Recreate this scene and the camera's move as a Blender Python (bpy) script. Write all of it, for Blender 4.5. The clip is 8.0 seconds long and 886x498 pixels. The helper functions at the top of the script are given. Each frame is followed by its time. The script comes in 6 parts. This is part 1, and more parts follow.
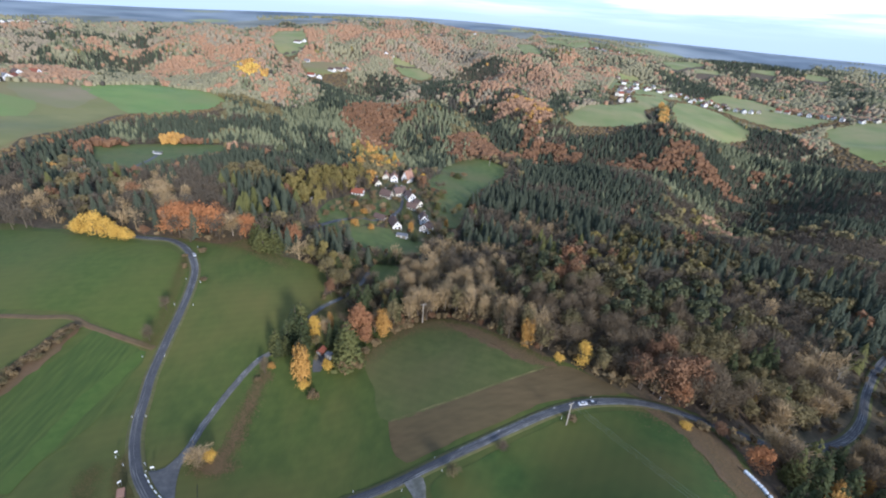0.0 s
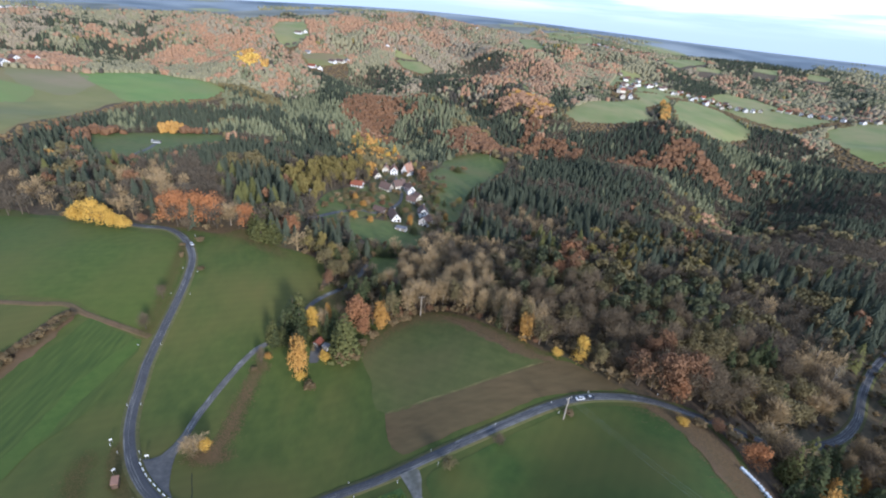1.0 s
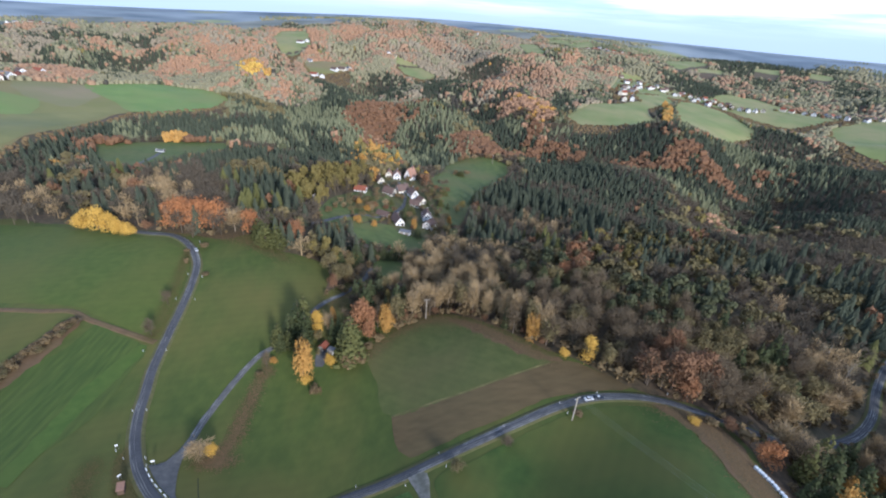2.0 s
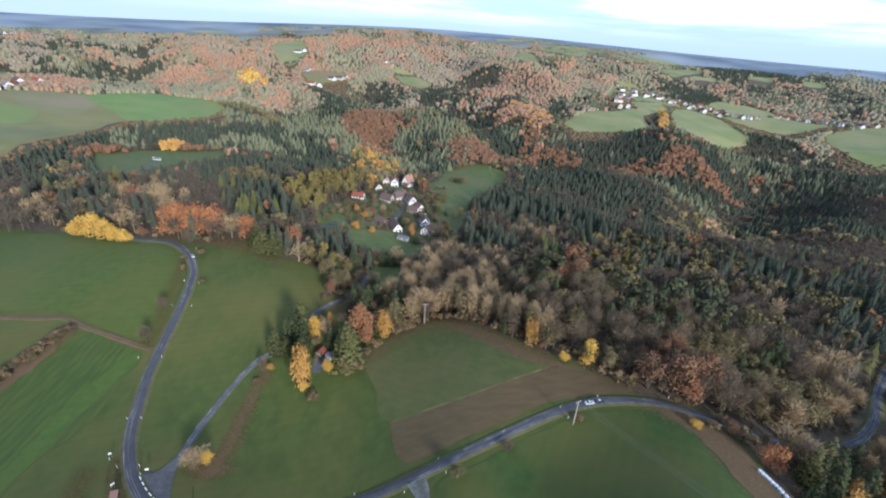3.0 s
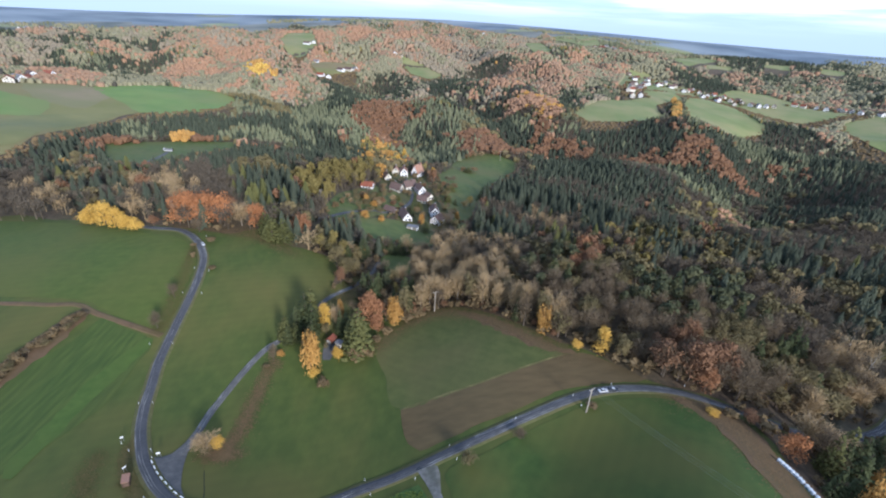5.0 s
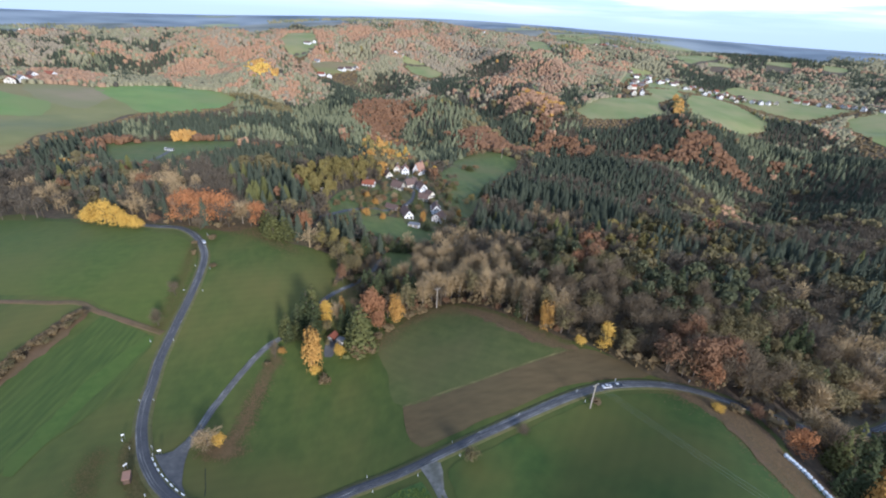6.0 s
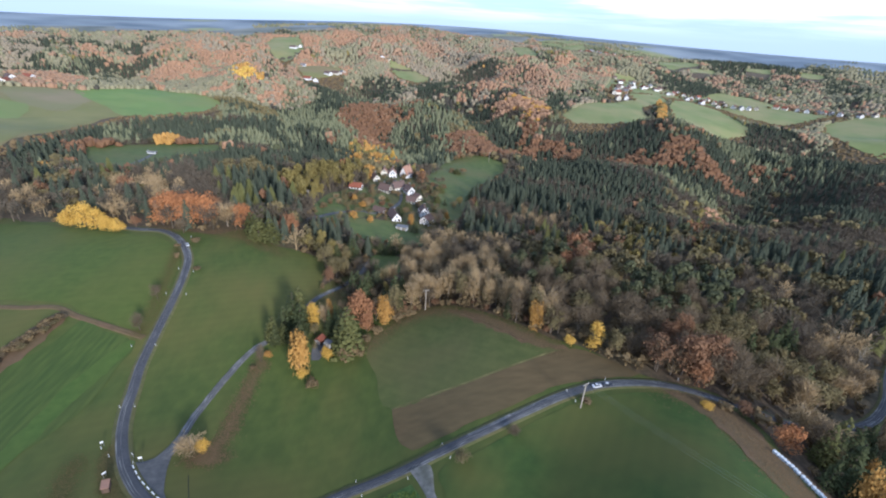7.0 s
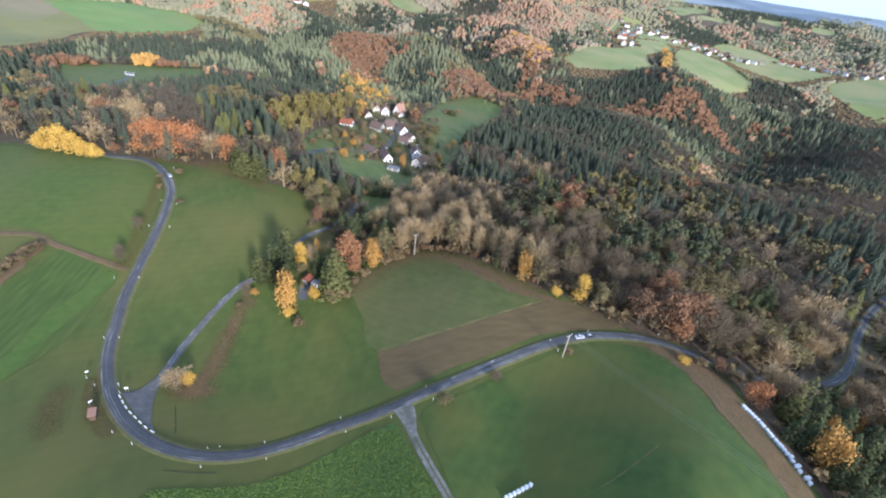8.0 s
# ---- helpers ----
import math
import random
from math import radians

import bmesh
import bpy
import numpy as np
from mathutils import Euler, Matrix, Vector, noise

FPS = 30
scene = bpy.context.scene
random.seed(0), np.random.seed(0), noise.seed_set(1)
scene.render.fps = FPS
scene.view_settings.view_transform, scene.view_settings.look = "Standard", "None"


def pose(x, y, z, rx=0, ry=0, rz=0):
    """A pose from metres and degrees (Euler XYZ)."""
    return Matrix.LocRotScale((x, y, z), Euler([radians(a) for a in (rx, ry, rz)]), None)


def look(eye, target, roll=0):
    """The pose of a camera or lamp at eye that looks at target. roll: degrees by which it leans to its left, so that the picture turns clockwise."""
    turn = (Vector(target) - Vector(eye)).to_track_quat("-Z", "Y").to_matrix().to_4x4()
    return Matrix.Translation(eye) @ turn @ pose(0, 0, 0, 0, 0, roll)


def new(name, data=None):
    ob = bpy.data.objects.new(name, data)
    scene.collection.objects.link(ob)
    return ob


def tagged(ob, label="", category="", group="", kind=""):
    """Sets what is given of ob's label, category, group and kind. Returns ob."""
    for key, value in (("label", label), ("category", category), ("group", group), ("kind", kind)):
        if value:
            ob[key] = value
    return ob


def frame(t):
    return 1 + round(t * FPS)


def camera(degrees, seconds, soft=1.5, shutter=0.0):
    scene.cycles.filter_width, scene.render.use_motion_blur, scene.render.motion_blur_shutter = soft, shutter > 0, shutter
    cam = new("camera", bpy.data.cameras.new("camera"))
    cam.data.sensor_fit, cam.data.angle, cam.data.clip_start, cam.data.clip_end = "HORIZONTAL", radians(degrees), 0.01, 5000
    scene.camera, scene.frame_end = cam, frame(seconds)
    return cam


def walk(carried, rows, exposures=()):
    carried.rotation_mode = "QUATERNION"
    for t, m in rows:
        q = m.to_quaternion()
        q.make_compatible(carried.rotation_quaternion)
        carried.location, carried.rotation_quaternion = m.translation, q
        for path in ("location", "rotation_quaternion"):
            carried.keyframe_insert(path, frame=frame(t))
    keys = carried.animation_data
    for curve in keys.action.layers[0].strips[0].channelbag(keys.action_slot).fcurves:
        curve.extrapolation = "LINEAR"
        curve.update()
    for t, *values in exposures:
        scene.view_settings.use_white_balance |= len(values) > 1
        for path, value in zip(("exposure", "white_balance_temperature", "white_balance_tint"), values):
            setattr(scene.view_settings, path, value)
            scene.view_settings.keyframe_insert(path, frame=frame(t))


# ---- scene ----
PLAN = 1.5   # metres for each unit of the plan below, by the road, the bales and the cars
cam = camera(88.0, 8.0, soft=2.05)
PATH = [
    (0.0, (0.00, 0.00, 110.00), (0.00, 89.66, 65.72), 4.35),
    (0.5, (-0.01, 0.27, 109.37), (-0.09, 89.44, 64.10), 4.27),
    (1.0, (-0.22, 0.53, 108.74), (0.20, 89.72, 63.50), 5.38),
    (1.5, (-0.31, 0.51, 107.84), (-1.09, 89.77, 62.77), 4.42),
    (3.0, (-0.38, 0.63, 105.20), (-0.56, 91.14, 62.67), 3.99),
    (3.5, (-0.51, 0.86, 104.42), (-0.82, 91.11, 61.35), 3.98),
    (4.0, (-0.67, 1.44, 103.90), (-1.10, 90.88, 59.16), 5.46),
    (4.5, (-0.66, 1.46, 102.99), (-1.91, 91.25, 59.00), 4.29),
    (6.0, (-0.66, 2.05, 100.55), (-3.10, 91.75, 56.42), 3.06),
    (6.5, (-0.75, 2.00, 99.51), (-2.23, 92.40, 56.77), 3.44),
    (7.0, (-0.97, 2.39, 98.75), (-0.77, 92.66, 55.72), 3.47),
    (7.5, (-1.51, 3.41, 98.42), (1.14, 90.67, 49.63), 6.20),
    (8.0, (-1.88, 4.92, 98.40), (1.87, 89.25, 44.78), 7.46),
]
walk(cam, [(t, look(Vector(eye) * PLAN, Vector(target) * PLAN, roll)) for t, eye, target, roll in PATH], [(0.0, 0.74, 5340, 13), (7.4, 0.74, 5340, 13), (8.0, 1.20, 5340, 13)])

# ---- world and sun ----
SUN_TURN, SUN_HIGH = radians(150), radians(18)   # clockwise from +y; height over the horizon
world = bpy.data.worlds.new("world")
scene.world = world
world.use_nodes = True


def link_sky():
    """Clear air above a bluish band at the horizon, with long flat clouds over it."""
    nt = world.node_tree
    nt.nodes.clear()
    out = nt.nodes.new("ShaderNodeOutputWorld")
    back = nt.nodes.new("ShaderNodeBackground")
    sky = nt.nodes.new("ShaderNodeTexSky")
    sky.sky_type, sky.sun_disc = "NISHITA", False
    sky.sun_elevation, sky.sun_rotation = SUN_HIGH, SUN_TURN
    sky.air_density, sky.dust_density, sky.ozone_density, sky.altitude = 1.0, 0.4, 3.0, 600
    co = nt.nodes.new("ShaderNodeTexCoord")
    apart = nt.nodes.new("ShaderNodeSeparateXYZ")
    nt.links.new(co.outputs["Generated"], apart.inputs["Vector"])

    def span(a, b, lo=0.0, hi=1.0):
        n = nt.nodes.new("ShaderNodeMapRange")
        n.interpolation_type = "SMOOTHSTEP"
        for key, v in (("From Min", a), ("From Max", b), ("To Min", lo), ("To Max", hi)):
            n.inputs[key].default_value = v
        return n

    def blend(fac, a, b):
        n = nt.nodes.new("ShaderNodeMix")
        n.data_type = "RGBA"
        nt.links.new(fac, n.inputs["Factor"])
        for key, v in (("A", a), ("B", b)):
            if isinstance(v, tuple):
                n.inputs[key].default_value = v
            else:
                nt.links.new(v, n.inputs[key])
        return n.outputs["Result"]

    flat = nt.nodes.new("ShaderNodeMapping")
    flat.inputs["Scale"].default_value, flat.inputs["Rotation"].default_value = (2.2, 2.2, 34.0), (0.03, -0.02, 0)
    cloud = nt.nodes.new("ShaderNodeTexNoise")
    cloud.inputs["Scale"].default_value, cloud.inputs["Detail"].default_value, cloud.inputs["Roughness"].default_value = 1.3, 6, 0.55
    nt.links.new(co.outputs["Generated"], flat.inputs["Vector"])
    nt.links.new(flat.outputs["Vector"], cloud.inputs["Vector"])
    veil = span(0.36, 0.60)
    nt.links.new(cloud.outputs["Fac"], veil.inputs["Value"])
    rise = span(0.006, 0.07)
    nt.links.new(apart.outputs["Z"], rise.inputs["Value"])
    cover = nt.nodes.new("ShaderNodeMath")
    cover.operation = "MULTIPLY"
    fade = span(0.22, 0.5, 1.0, 0.42)
    nt.links.new(apart.outputs["Z"], fade.inputs["Value"])
    thin = nt.nodes.new("ShaderNodeMath")
    thin.operation = "MULTIPLY"
    nt.links.new(veil.outputs["Result"], thin.inputs[0])
    nt.links.new(fade.outputs["Result"], thin.inputs[1])
    nt.links.new(thin.outputs["Value"], cover.inputs[0])
    nt.links.new(rise.outputs["Result"], cover.inputs[1])
    low = span(0.02, 0.16, 0.92, 0.0)
    nt.links.new(apart.outputs["Z"], low.inputs["Value"])
    clear = blend(low.outputs["Result"], sky.outputs["Color"], HAZE_BLUE)
    nt.links.new(blend(cover.outputs["Value"], clear, CLOUD_WHITE), back.inputs["Color"])
    back.inputs["Strength"].default_value = 0.142
    nt.links.new(back.outputs["Background"], out.inputs["Surface"])


HAZE_BLUE, CLOUD_WHITE = (2.9, 3.55, 4.5, 1), (7.6, 8.0, 8.6, 1)
link_sky()
sun = new("sun", bpy.data.lights.new("sun", "SUN"))
sun.data.energy, sun.data.angle, sun.data.color = 3.9, radians(8), (1.0, 0.89, 0.75)
sun.matrix_world = look((0, 0, 0), (-math.sin(SUN_TURN) * math.cos(SUN_HIGH), -math.cos(SUN_TURN) * math.cos(SUN_HIGH), -math.sin(SUN_HIGH)))
sun.location = (60, -170, 300)


# ---- materials ----
def shade(name, dark, light, scale=1.0, rough=0.85, bump=0.0, wide=None, wide_scale=0.05, wide_mix=0.4, rand="", detail=5, metal=0.0, stretch=(1, 1, 1), turn=0.0, gloss=0.3, rows=None):
    """A surface of two tones by a noise of the given scale (per metre), a third tone in wide patches, relief, and a tint per object or per tree."""
    m = bpy.data.materials.new(name)
    m.use_nodes = True
    nt = m.node_tree
    bsdf = nt.nodes["Principled BSDF"]
    bsdf.inputs["Roughness"].default_value, bsdf.inputs["Metallic"].default_value = rough, metal
    bsdf.inputs["Specular IOR Level"].default_value = gloss
    geo = nt.nodes.new("ShaderNodeNewGeometry")
    fit = nt.nodes.new("ShaderNodeMapping")
    fit.inputs["Scale"].default_value, fit.inputs["Rotation"].default_value = [v / PLAN for v in stretch], (0, 0, turn)
    nt.links.new(geo.outputs["Position"], fit.inputs["Vector"])
    fine = nt.nodes.new("ShaderNodeTexNoise")
    fine.inputs["Scale"].default_value, fine.inputs["Detail"].default_value = scale, detail
    nt.links.new(fit.outputs["Vector"], fine.inputs["Vector"])
    tone = nt.nodes.new("ShaderNodeMapRange")
    tone.inputs["From Min"].default_value, tone.inputs["From Max"].default_value = 0.33, 0.67
    nt.links.new(fine.outputs["Fac"], tone.inputs["Value"])
    mix = nt.nodes.new("ShaderNodeMix")
    mix.data_type = "RGBA"
    mix.inputs["A"].default_value, mix.inputs["B"].default_value = (*dark, 1), (*light, 1)
    nt.links.new(tone.outputs["Result"], mix.inputs["Factor"])
    last = mix.outputs["Result"]
    if rand:
        if rand == "tint":
            src = nt.nodes.new("ShaderNodeAttribute")
            src.attribute_name = "tint"
            val = src.outputs["Fac"]
        elif rand == "island":
            val = geo.outputs["Random Per Island"]
        else:
            src = nt.nodes.new("ShaderNodeObjectInfo")
            val = src.outputs["Random"]
        half = nt.nodes.new("ShaderNodeMath")
        half.operation = "MULTIPLY_ADD"
        half.inputs[1].default_value, half.inputs[2].default_value = 0.48, 0.06
        nt.links.new(val, half.inputs[0])
        add = nt.nodes.new("ShaderNodeMath")
        add.operation = "MULTIPLY_ADD"
        add.inputs[1].default_value = 0.35
        nt.links.new(tone.outputs["Result"], add.inputs[0])
        nt.links.new(half.outputs["Value"], add.inputs[2])
        nt.links.new(add.outputs["Value"], mix.inputs["Factor"])
    if wide:
        big = nt.nodes.new("ShaderNodeTexNoise")
        big.inputs["Scale"].default_value, big.inputs["Detail"].default_value = wide_scale, 3
        nt.links.new(fit.outputs["Vector"], big.inputs["Vector"])
        span = nt.nodes.new("ShaderNodeMapRange")
        span.inputs["From Min"].default_value, span.inputs["From Max"].default_value = 0.4, 0.65
        span.inputs["To Max"].default_value = wide_mix
        nt.links.new(big.outputs["Fac"], span.inputs["Value"])
        over = nt.nodes.new("ShaderNodeMix")
        over.data_type = "RGBA"
        over.inputs["B"].default_value = (*wide, 1)
        nt.links.new(span.outputs["Result"], over.inputs["Factor"])
        nt.links.new(last, over.inputs["A"])
        last = over.outputs["Result"]
    if rows:   # faint drilled rows: their spacing, bearing and depth of tone
        lie = nt.nodes.new("ShaderNodeMapping")
        lie.inputs["Scale"].default_value, lie.inputs["Rotation"].default_value = [1 / PLAN] * 3, (0, 0, radians(rows[1]))
        nt.links.new(geo.outputs["Position"], lie.inputs["Vector"])
        wave = nt.nodes.new("ShaderNodeTexWave")
        for key, v in (("Scale", 0.314 / rows[0]), ("Distortion", 2.2), ("Detail", 3), ("Detail Scale", 0.12)):
            wave.inputs[key].default_value = v
        nt.links.new(lie.outputs["Vector"], wave.inputs["Vector"])
        weak = nt.nodes.new("ShaderNodeMapRange")
        weak.inputs["To Min"].default_value, weak.inputs["To Max"].default_value = 1 - rows[2], 1 + rows[2]
        nt.links.new(wave.outputs["Fac"], weak.inputs["Value"])
        times = nt.nodes.new("ShaderNodeVectorMath")
        times.operation = "SCALE"
        nt.links.new(last, times.inputs[0])
        nt.links.new(weak.outputs["Result"], times.inputs["Scale"])
        last = times.outputs["Vector"]
    nt.links.new(last, bsdf.inputs["Base Color"])
    if bump:
        rel = nt.nodes.new("ShaderNodeBump")
        rel.inputs["Strength"].default_value, rel.inputs["Distance"].default_value = 1.0, bump * PLAN
        nt.links.new(fine.outputs["Fac"], rel.inputs["Height"])
        nt.links.new(rel.outputs["Normal"], bsdf.inputs["Normal"])
    return m


def leaf(name, dark, light, rand):
    """Foliage: two tones, and some light passing through the leaves."""
    m = shade(name, dark, light, scale=0.9, rough=0.8, rand=rand, detail=2, gloss=0.15)
    nt = m.node_tree
    bsdf, out = nt.nodes["Principled BSDF"], nt.nodes["Material Output"]
    thin, both = nt.nodes.new("ShaderNodeBsdfTranslucent"), nt.nodes.new("ShaderNodeMixShader")
    both.inputs["Fac"].default_value = 0.2
    nt.links.new(bsdf.inputs["Base Color"].links[0].from_socket, thin.inputs["Color"])
    nt.links.new(bsdf.outputs["BSDF"], both.inputs[1])
    nt.links.new(thin.outputs["BSDF"], both.inputs[2])
    nt.links.new(both.outputs["Shader"], out.inputs["Surface"])
    return m


M = {
    "litter": shade("forest_floor", (0.055, 0.040, 0.025), (0.125, 0.084, 0.048), 0.5, bump=0.2, wide=(0.06, 0.066, 0.026), wide_scale=0.03),
    "meadow": shade("meadow_grass", (0.043, 0.061, 0.0100), (0.060, 0.079, 0.0135), 0.35, bump=0.03, stretch=(1, 0.55, 1), turn=radians(24), wide=(0.092, 0.084, 0.0190), wide_scale=0.030, wide_mix=0.85, rows=(3.4, 62, 0.022)),
    "dark_meadow": shade("dark_meadow_grass", (0.032, 0.058, 0.0090), (0.049, 0.078, 0.0128), 0.3, bump=0.03, wide=(0.088, 0.088, 0.0175), wide_scale=0.035, wide_mix=0.85, rows=(3.4, 28, 0.022)),
    "pasture": shade("pasture_grass", (0.050, 0.074, 0.0095), (0.066, 0.090, 0.0130), 0.3, bump=0.03, wide=(0.088, 0.090, 0.0170), wide_scale=0.025, wide_mix=0.6, rows=(3.6, 75, 0.02)),
    "winter_wheat": shade("sown_field_grass", (0.058, 0.070, 0.0165), (0.080, 0.090, 0.0230), 0.25, bump=0.03, wide=(0.100, 0.088, 0.0290), wide_scale=0.03, wide_mix=0.65, rows=(3.0, -62, 0.02)),
    "striped": shade("drilled_field", (0.036, 0.060, 0.0090), (0.058, 0.084, 0.0130), 0.9, bump=0.03, stretch=(1, 0.12, 1), turn=radians(-7), wide=(0.066, 0.070, 0.0150), wide_scale=0.05, wide_mix=0.6, rows=(2.2, -7, 0.06)),
    "crop": shade("green_manure_crop", (0.040, 0.075, 0.014), (0.080, 0.125, 0.028), 0.8, bump=0.15, wide=(0.05, 0.09, 0.016), wide_scale=0.12),
    "soil": shade("ploughed_soil", (0.078, 0.0530, 0.0215), (0.108, 0.0740, 0.0310), 0.5, bump=0.08, wide=(0.086, 0.0700, 0.0270), wide_scale=0.04, stretch=(0.25, 1, 1), turn=radians(-22), rows=(2.4, 68, 0.025)),
    "leaf_strip": shade("leaf_strewn_grass", (0.090, 0.060, 0.0280), (0.128, 0.078, 0.0400), 0.4, bump=0.05, wide=(0.076, 0.074, 0.0220), wide_scale=0.1),
    "edge_straw": shade("straw_margin", (0.105, 0.092, 0.030), (0.165, 0.140, 0.052), 0.4, wide=(0.080, 0.078, 0.022), wide_scale=0.12, wide_mix=0.8),
    # far fields are lighter than near grass: sunlight and haze put into the colour
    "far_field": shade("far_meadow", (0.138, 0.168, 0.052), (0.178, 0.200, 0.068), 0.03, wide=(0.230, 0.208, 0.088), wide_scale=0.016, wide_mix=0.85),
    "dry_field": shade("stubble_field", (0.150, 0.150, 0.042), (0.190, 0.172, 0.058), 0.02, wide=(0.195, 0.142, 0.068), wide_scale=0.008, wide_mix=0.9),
    "asphalt": shade("asphalt", (0.040, 0.040, 0.043), (0.060, 0.060, 0.063), 1.5, rough=0.75, bump=0.01, wide=(0.085, 0.084, 0.084), wide_scale=0.25, wide_mix=0.3),
    "old_asphalt": shade("worn_asphalt", (0.078, 0.076, 0.072), (0.118, 0.114, 0.106), 1.0, rough=0.8, bump=0.02, wide=(0.052, 0.053, 0.054), wide_scale=0.3, wide_mix=0.6),
    "gravel": shade("gravel_track", (0.0792, 0.0693, 0.0495), (0.1386, 0.1221, 0.0924), 1.5, bump=0.03, wide=(0.0594, 0.0627, 0.0297), wide_scale=0.4, wide_mix=0.6),
    "pale_gravel": shade("pale_gravel_track", (0.110, 0.104, 0.090), (0.215, 0.205, 0.182), 0.8, bump=0.03, wide=(0.085, 0.085, 0.060), wide_scale=0.25, wide_mix=0.8),
    "verge": shade("verge_grass", (0.064, 0.070, 0.0200), (0.098, 0.094, 0.0320), 0.7, bump=0.04, wide=(0.090, 0.068, 0.0270), wide_scale=0.15),
    "worn_track": shade("worn_asphalt_streak", (0.066, 0.067, 0.070), (0.145, 0.146, 0.150), 0.35, rough=0.75, wide=(0.060, 0.061, 0.064), wide_scale=0.08, wide_mix=0.9),
    "edge_dust": shade("dusty_asphalt_edge", (0.120, 0.117, 0.108), (0.300, 0.295, 0.280), 0.35, wide=(0.080, 0.080, 0.070), wide_scale=0.10, wide_mix=0.9),
    "ditch": shade("ditch_shade_grass", (0.020, 0.022, 0.012), (0.035, 0.036, 0.018), 0.8),
    "white_paint": shade("road_paint", (0.55, 0.55, 0.54), (0.72, 0.72, 0.70), 4.0, rough=0.6),
    "plastic": shade("white_plastic", (0.5, 0.51, 0.5), (0.62, 0.62, 0.6), 3.0, rough=0.4, gloss=0.5),
    "film": shade("bale_film", (0.44, 0.47, 0.48), (0.58, 0.60, 0.61), 2.5, rough=0.35, bump=0.04, gloss=0.5),
    "black": shade("black_plastic", (0.01, 0.01, 0.01), (0.02, 0.02, 0.02), 5.0, rough=0.5),
    "bark": shade("bark", (0.05, 0.038, 0.026), (0.12, 0.095, 0.07), 2.0, bump=0.05),
    "beige_bark": shade("beige_bark", (0.12, 0.097, 0.070), (0.22, 0.18, 0.13), 1.5, bump=0.03),
    "pale_bark": shade("pale_bark", (0.20, 0.18, 0.15), (0.42, 0.40, 0.36), 1.5, bump=0.03),
    "timber": shade("weathered_timber", (0.234, 0.198, 0.153), (0.378, 0.333, 0.27), 2.0, bump=0.02, stretch=(1, 1, 0.15)),
    "dark_timber": shade("dark_timber", (0.05, 0.032, 0.022), (0.11, 0.07, 0.045), 2.0, bump=0.02, stretch=(1, 1, 0.15)),
    "plaster": shade("white_plaster", (0.56, 0.55, 0.52), (0.70, 0.69, 0.67), 0.8, bump=0.01, wide=(0.5, 0.48, 0.44), wide_scale=0.3, rand="object"),
    "cream_plaster": shade("cream_plaster", (0.44, 0.4, 0.32), (0.56, 0.528, 0.44), 0.8, bump=0.01, wide=(0.4, 0.352, 0.272), wide_scale=0.3, rand="object"),
    "red_roof": shade("red_roof_tiles", (0.1612, 0.0465, 0.0248), (0.248, 0.0837, 0.0465), 2.0, bump=0.05, wide=(0.1054, 0.0434, 0.031), wide_scale=0.3, rand="object"),
    "salmon_roof": shade("salmon_roof_tiles", (0.23, 0.12, 0.075), (0.34, 0.19, 0.125), 2.0, bump=0.05, wide=(0.20, 0.13, 0.10), wide_scale=0.3, rand="object"),
    "brown_roof": shade("brown_roof_tiles", (0.086, 0.055, 0.044), (0.155, 0.100, 0.080), 2.0, bump=0.05, wide=(0.085, 0.068, 0.060), wide_scale=0.3, rand="object"),
    "grey_roof": shade("grey_roof_sheet", (0.105, 0.1087, 0.1162), (0.195, 0.1988, 0.2063), 1.0, bump=0.03, wide=(0.15, 0.135, 0.12), wide_scale=0.3, rand="object"),
    "glass": shade("window_glass", (0.02, 0.025, 0.03), (0.04, 0.045, 0.05), 1.0, rough=0.08, gloss=0.6),
    "white_car": shade("white_car_paint", (0.45, 0.46, 0.47), (0.55, 0.55, 0.56), 3.0, rough=0.25, gloss=0.6),
    "dark_car": shade("dark_car_paint", (0.02, 0.025, 0.035), (0.035, 0.04, 0.05), 3.0, rough=0.25, gloss=0.6),
    "rubber": shade("tyre_rubber", (0.012, 0.012, 0.012), (0.03, 0.03, 0.03), 6.0, rough=0.8),
    "steel": shade("grey_steel", (0.3, 0.3, 0.31), (0.45, 0.45, 0.46), 4.0, rough=0.4, metal=0.8),
    "wire": shade("wire", (0.30, 0.31, 0.32), (0.42, 0.43, 0.44), 4.0, rough=0.4, metal=0.6),
    # two far ground tones with distance haze mixed into grey and blue
    "haze_wood": shade("far_haze_woods", (0.050, 0.066, 0.060), (0.185, 0.182, 0.150), 0.006, detail=8, bump=6.0, wide=(0.21, 0.215, 0.175), wide_scale=0.003, wide_mix=0.6),
    "haze_hills": shade("far_haze_plain", (0.058, 0.084, 0.106), (0.190, 0.228, 0.260), 0.0032, detail=7, wide=(0.26, 0.285, 0.275), wide_scale=0.0016, wide_mix=0.6),
    # grass of the farthest clearings, paled in colour for distance haze
    "far_pasture": shade("far_haze_pasture", (0.17, 0.195, 0.10), (0.24, 0.255, 0.135), 0.01, wide=(0.27, 0.255, 0.16), wide_scale=0.004),
    "glade": shade("glade_grass", (0.062, 0.086, 0.0200), (0.090, 0.114, 0.0280), 0.2, bump=0.03, wide=(0.106, 0.104, 0.0320), wide_scale=0.03, wide_mix=0.8),
    "fresh": shade("fresh_grass", (0.044, 0.078, 0.0105), (0.062, 0.098, 0.0145), 0.4, bump=0.03, wide=(0.058, 0.084, 0.0130), wide_scale=0.06, wide_mix=0.8),
    # plateau fields, brightened in colour for the sun out there
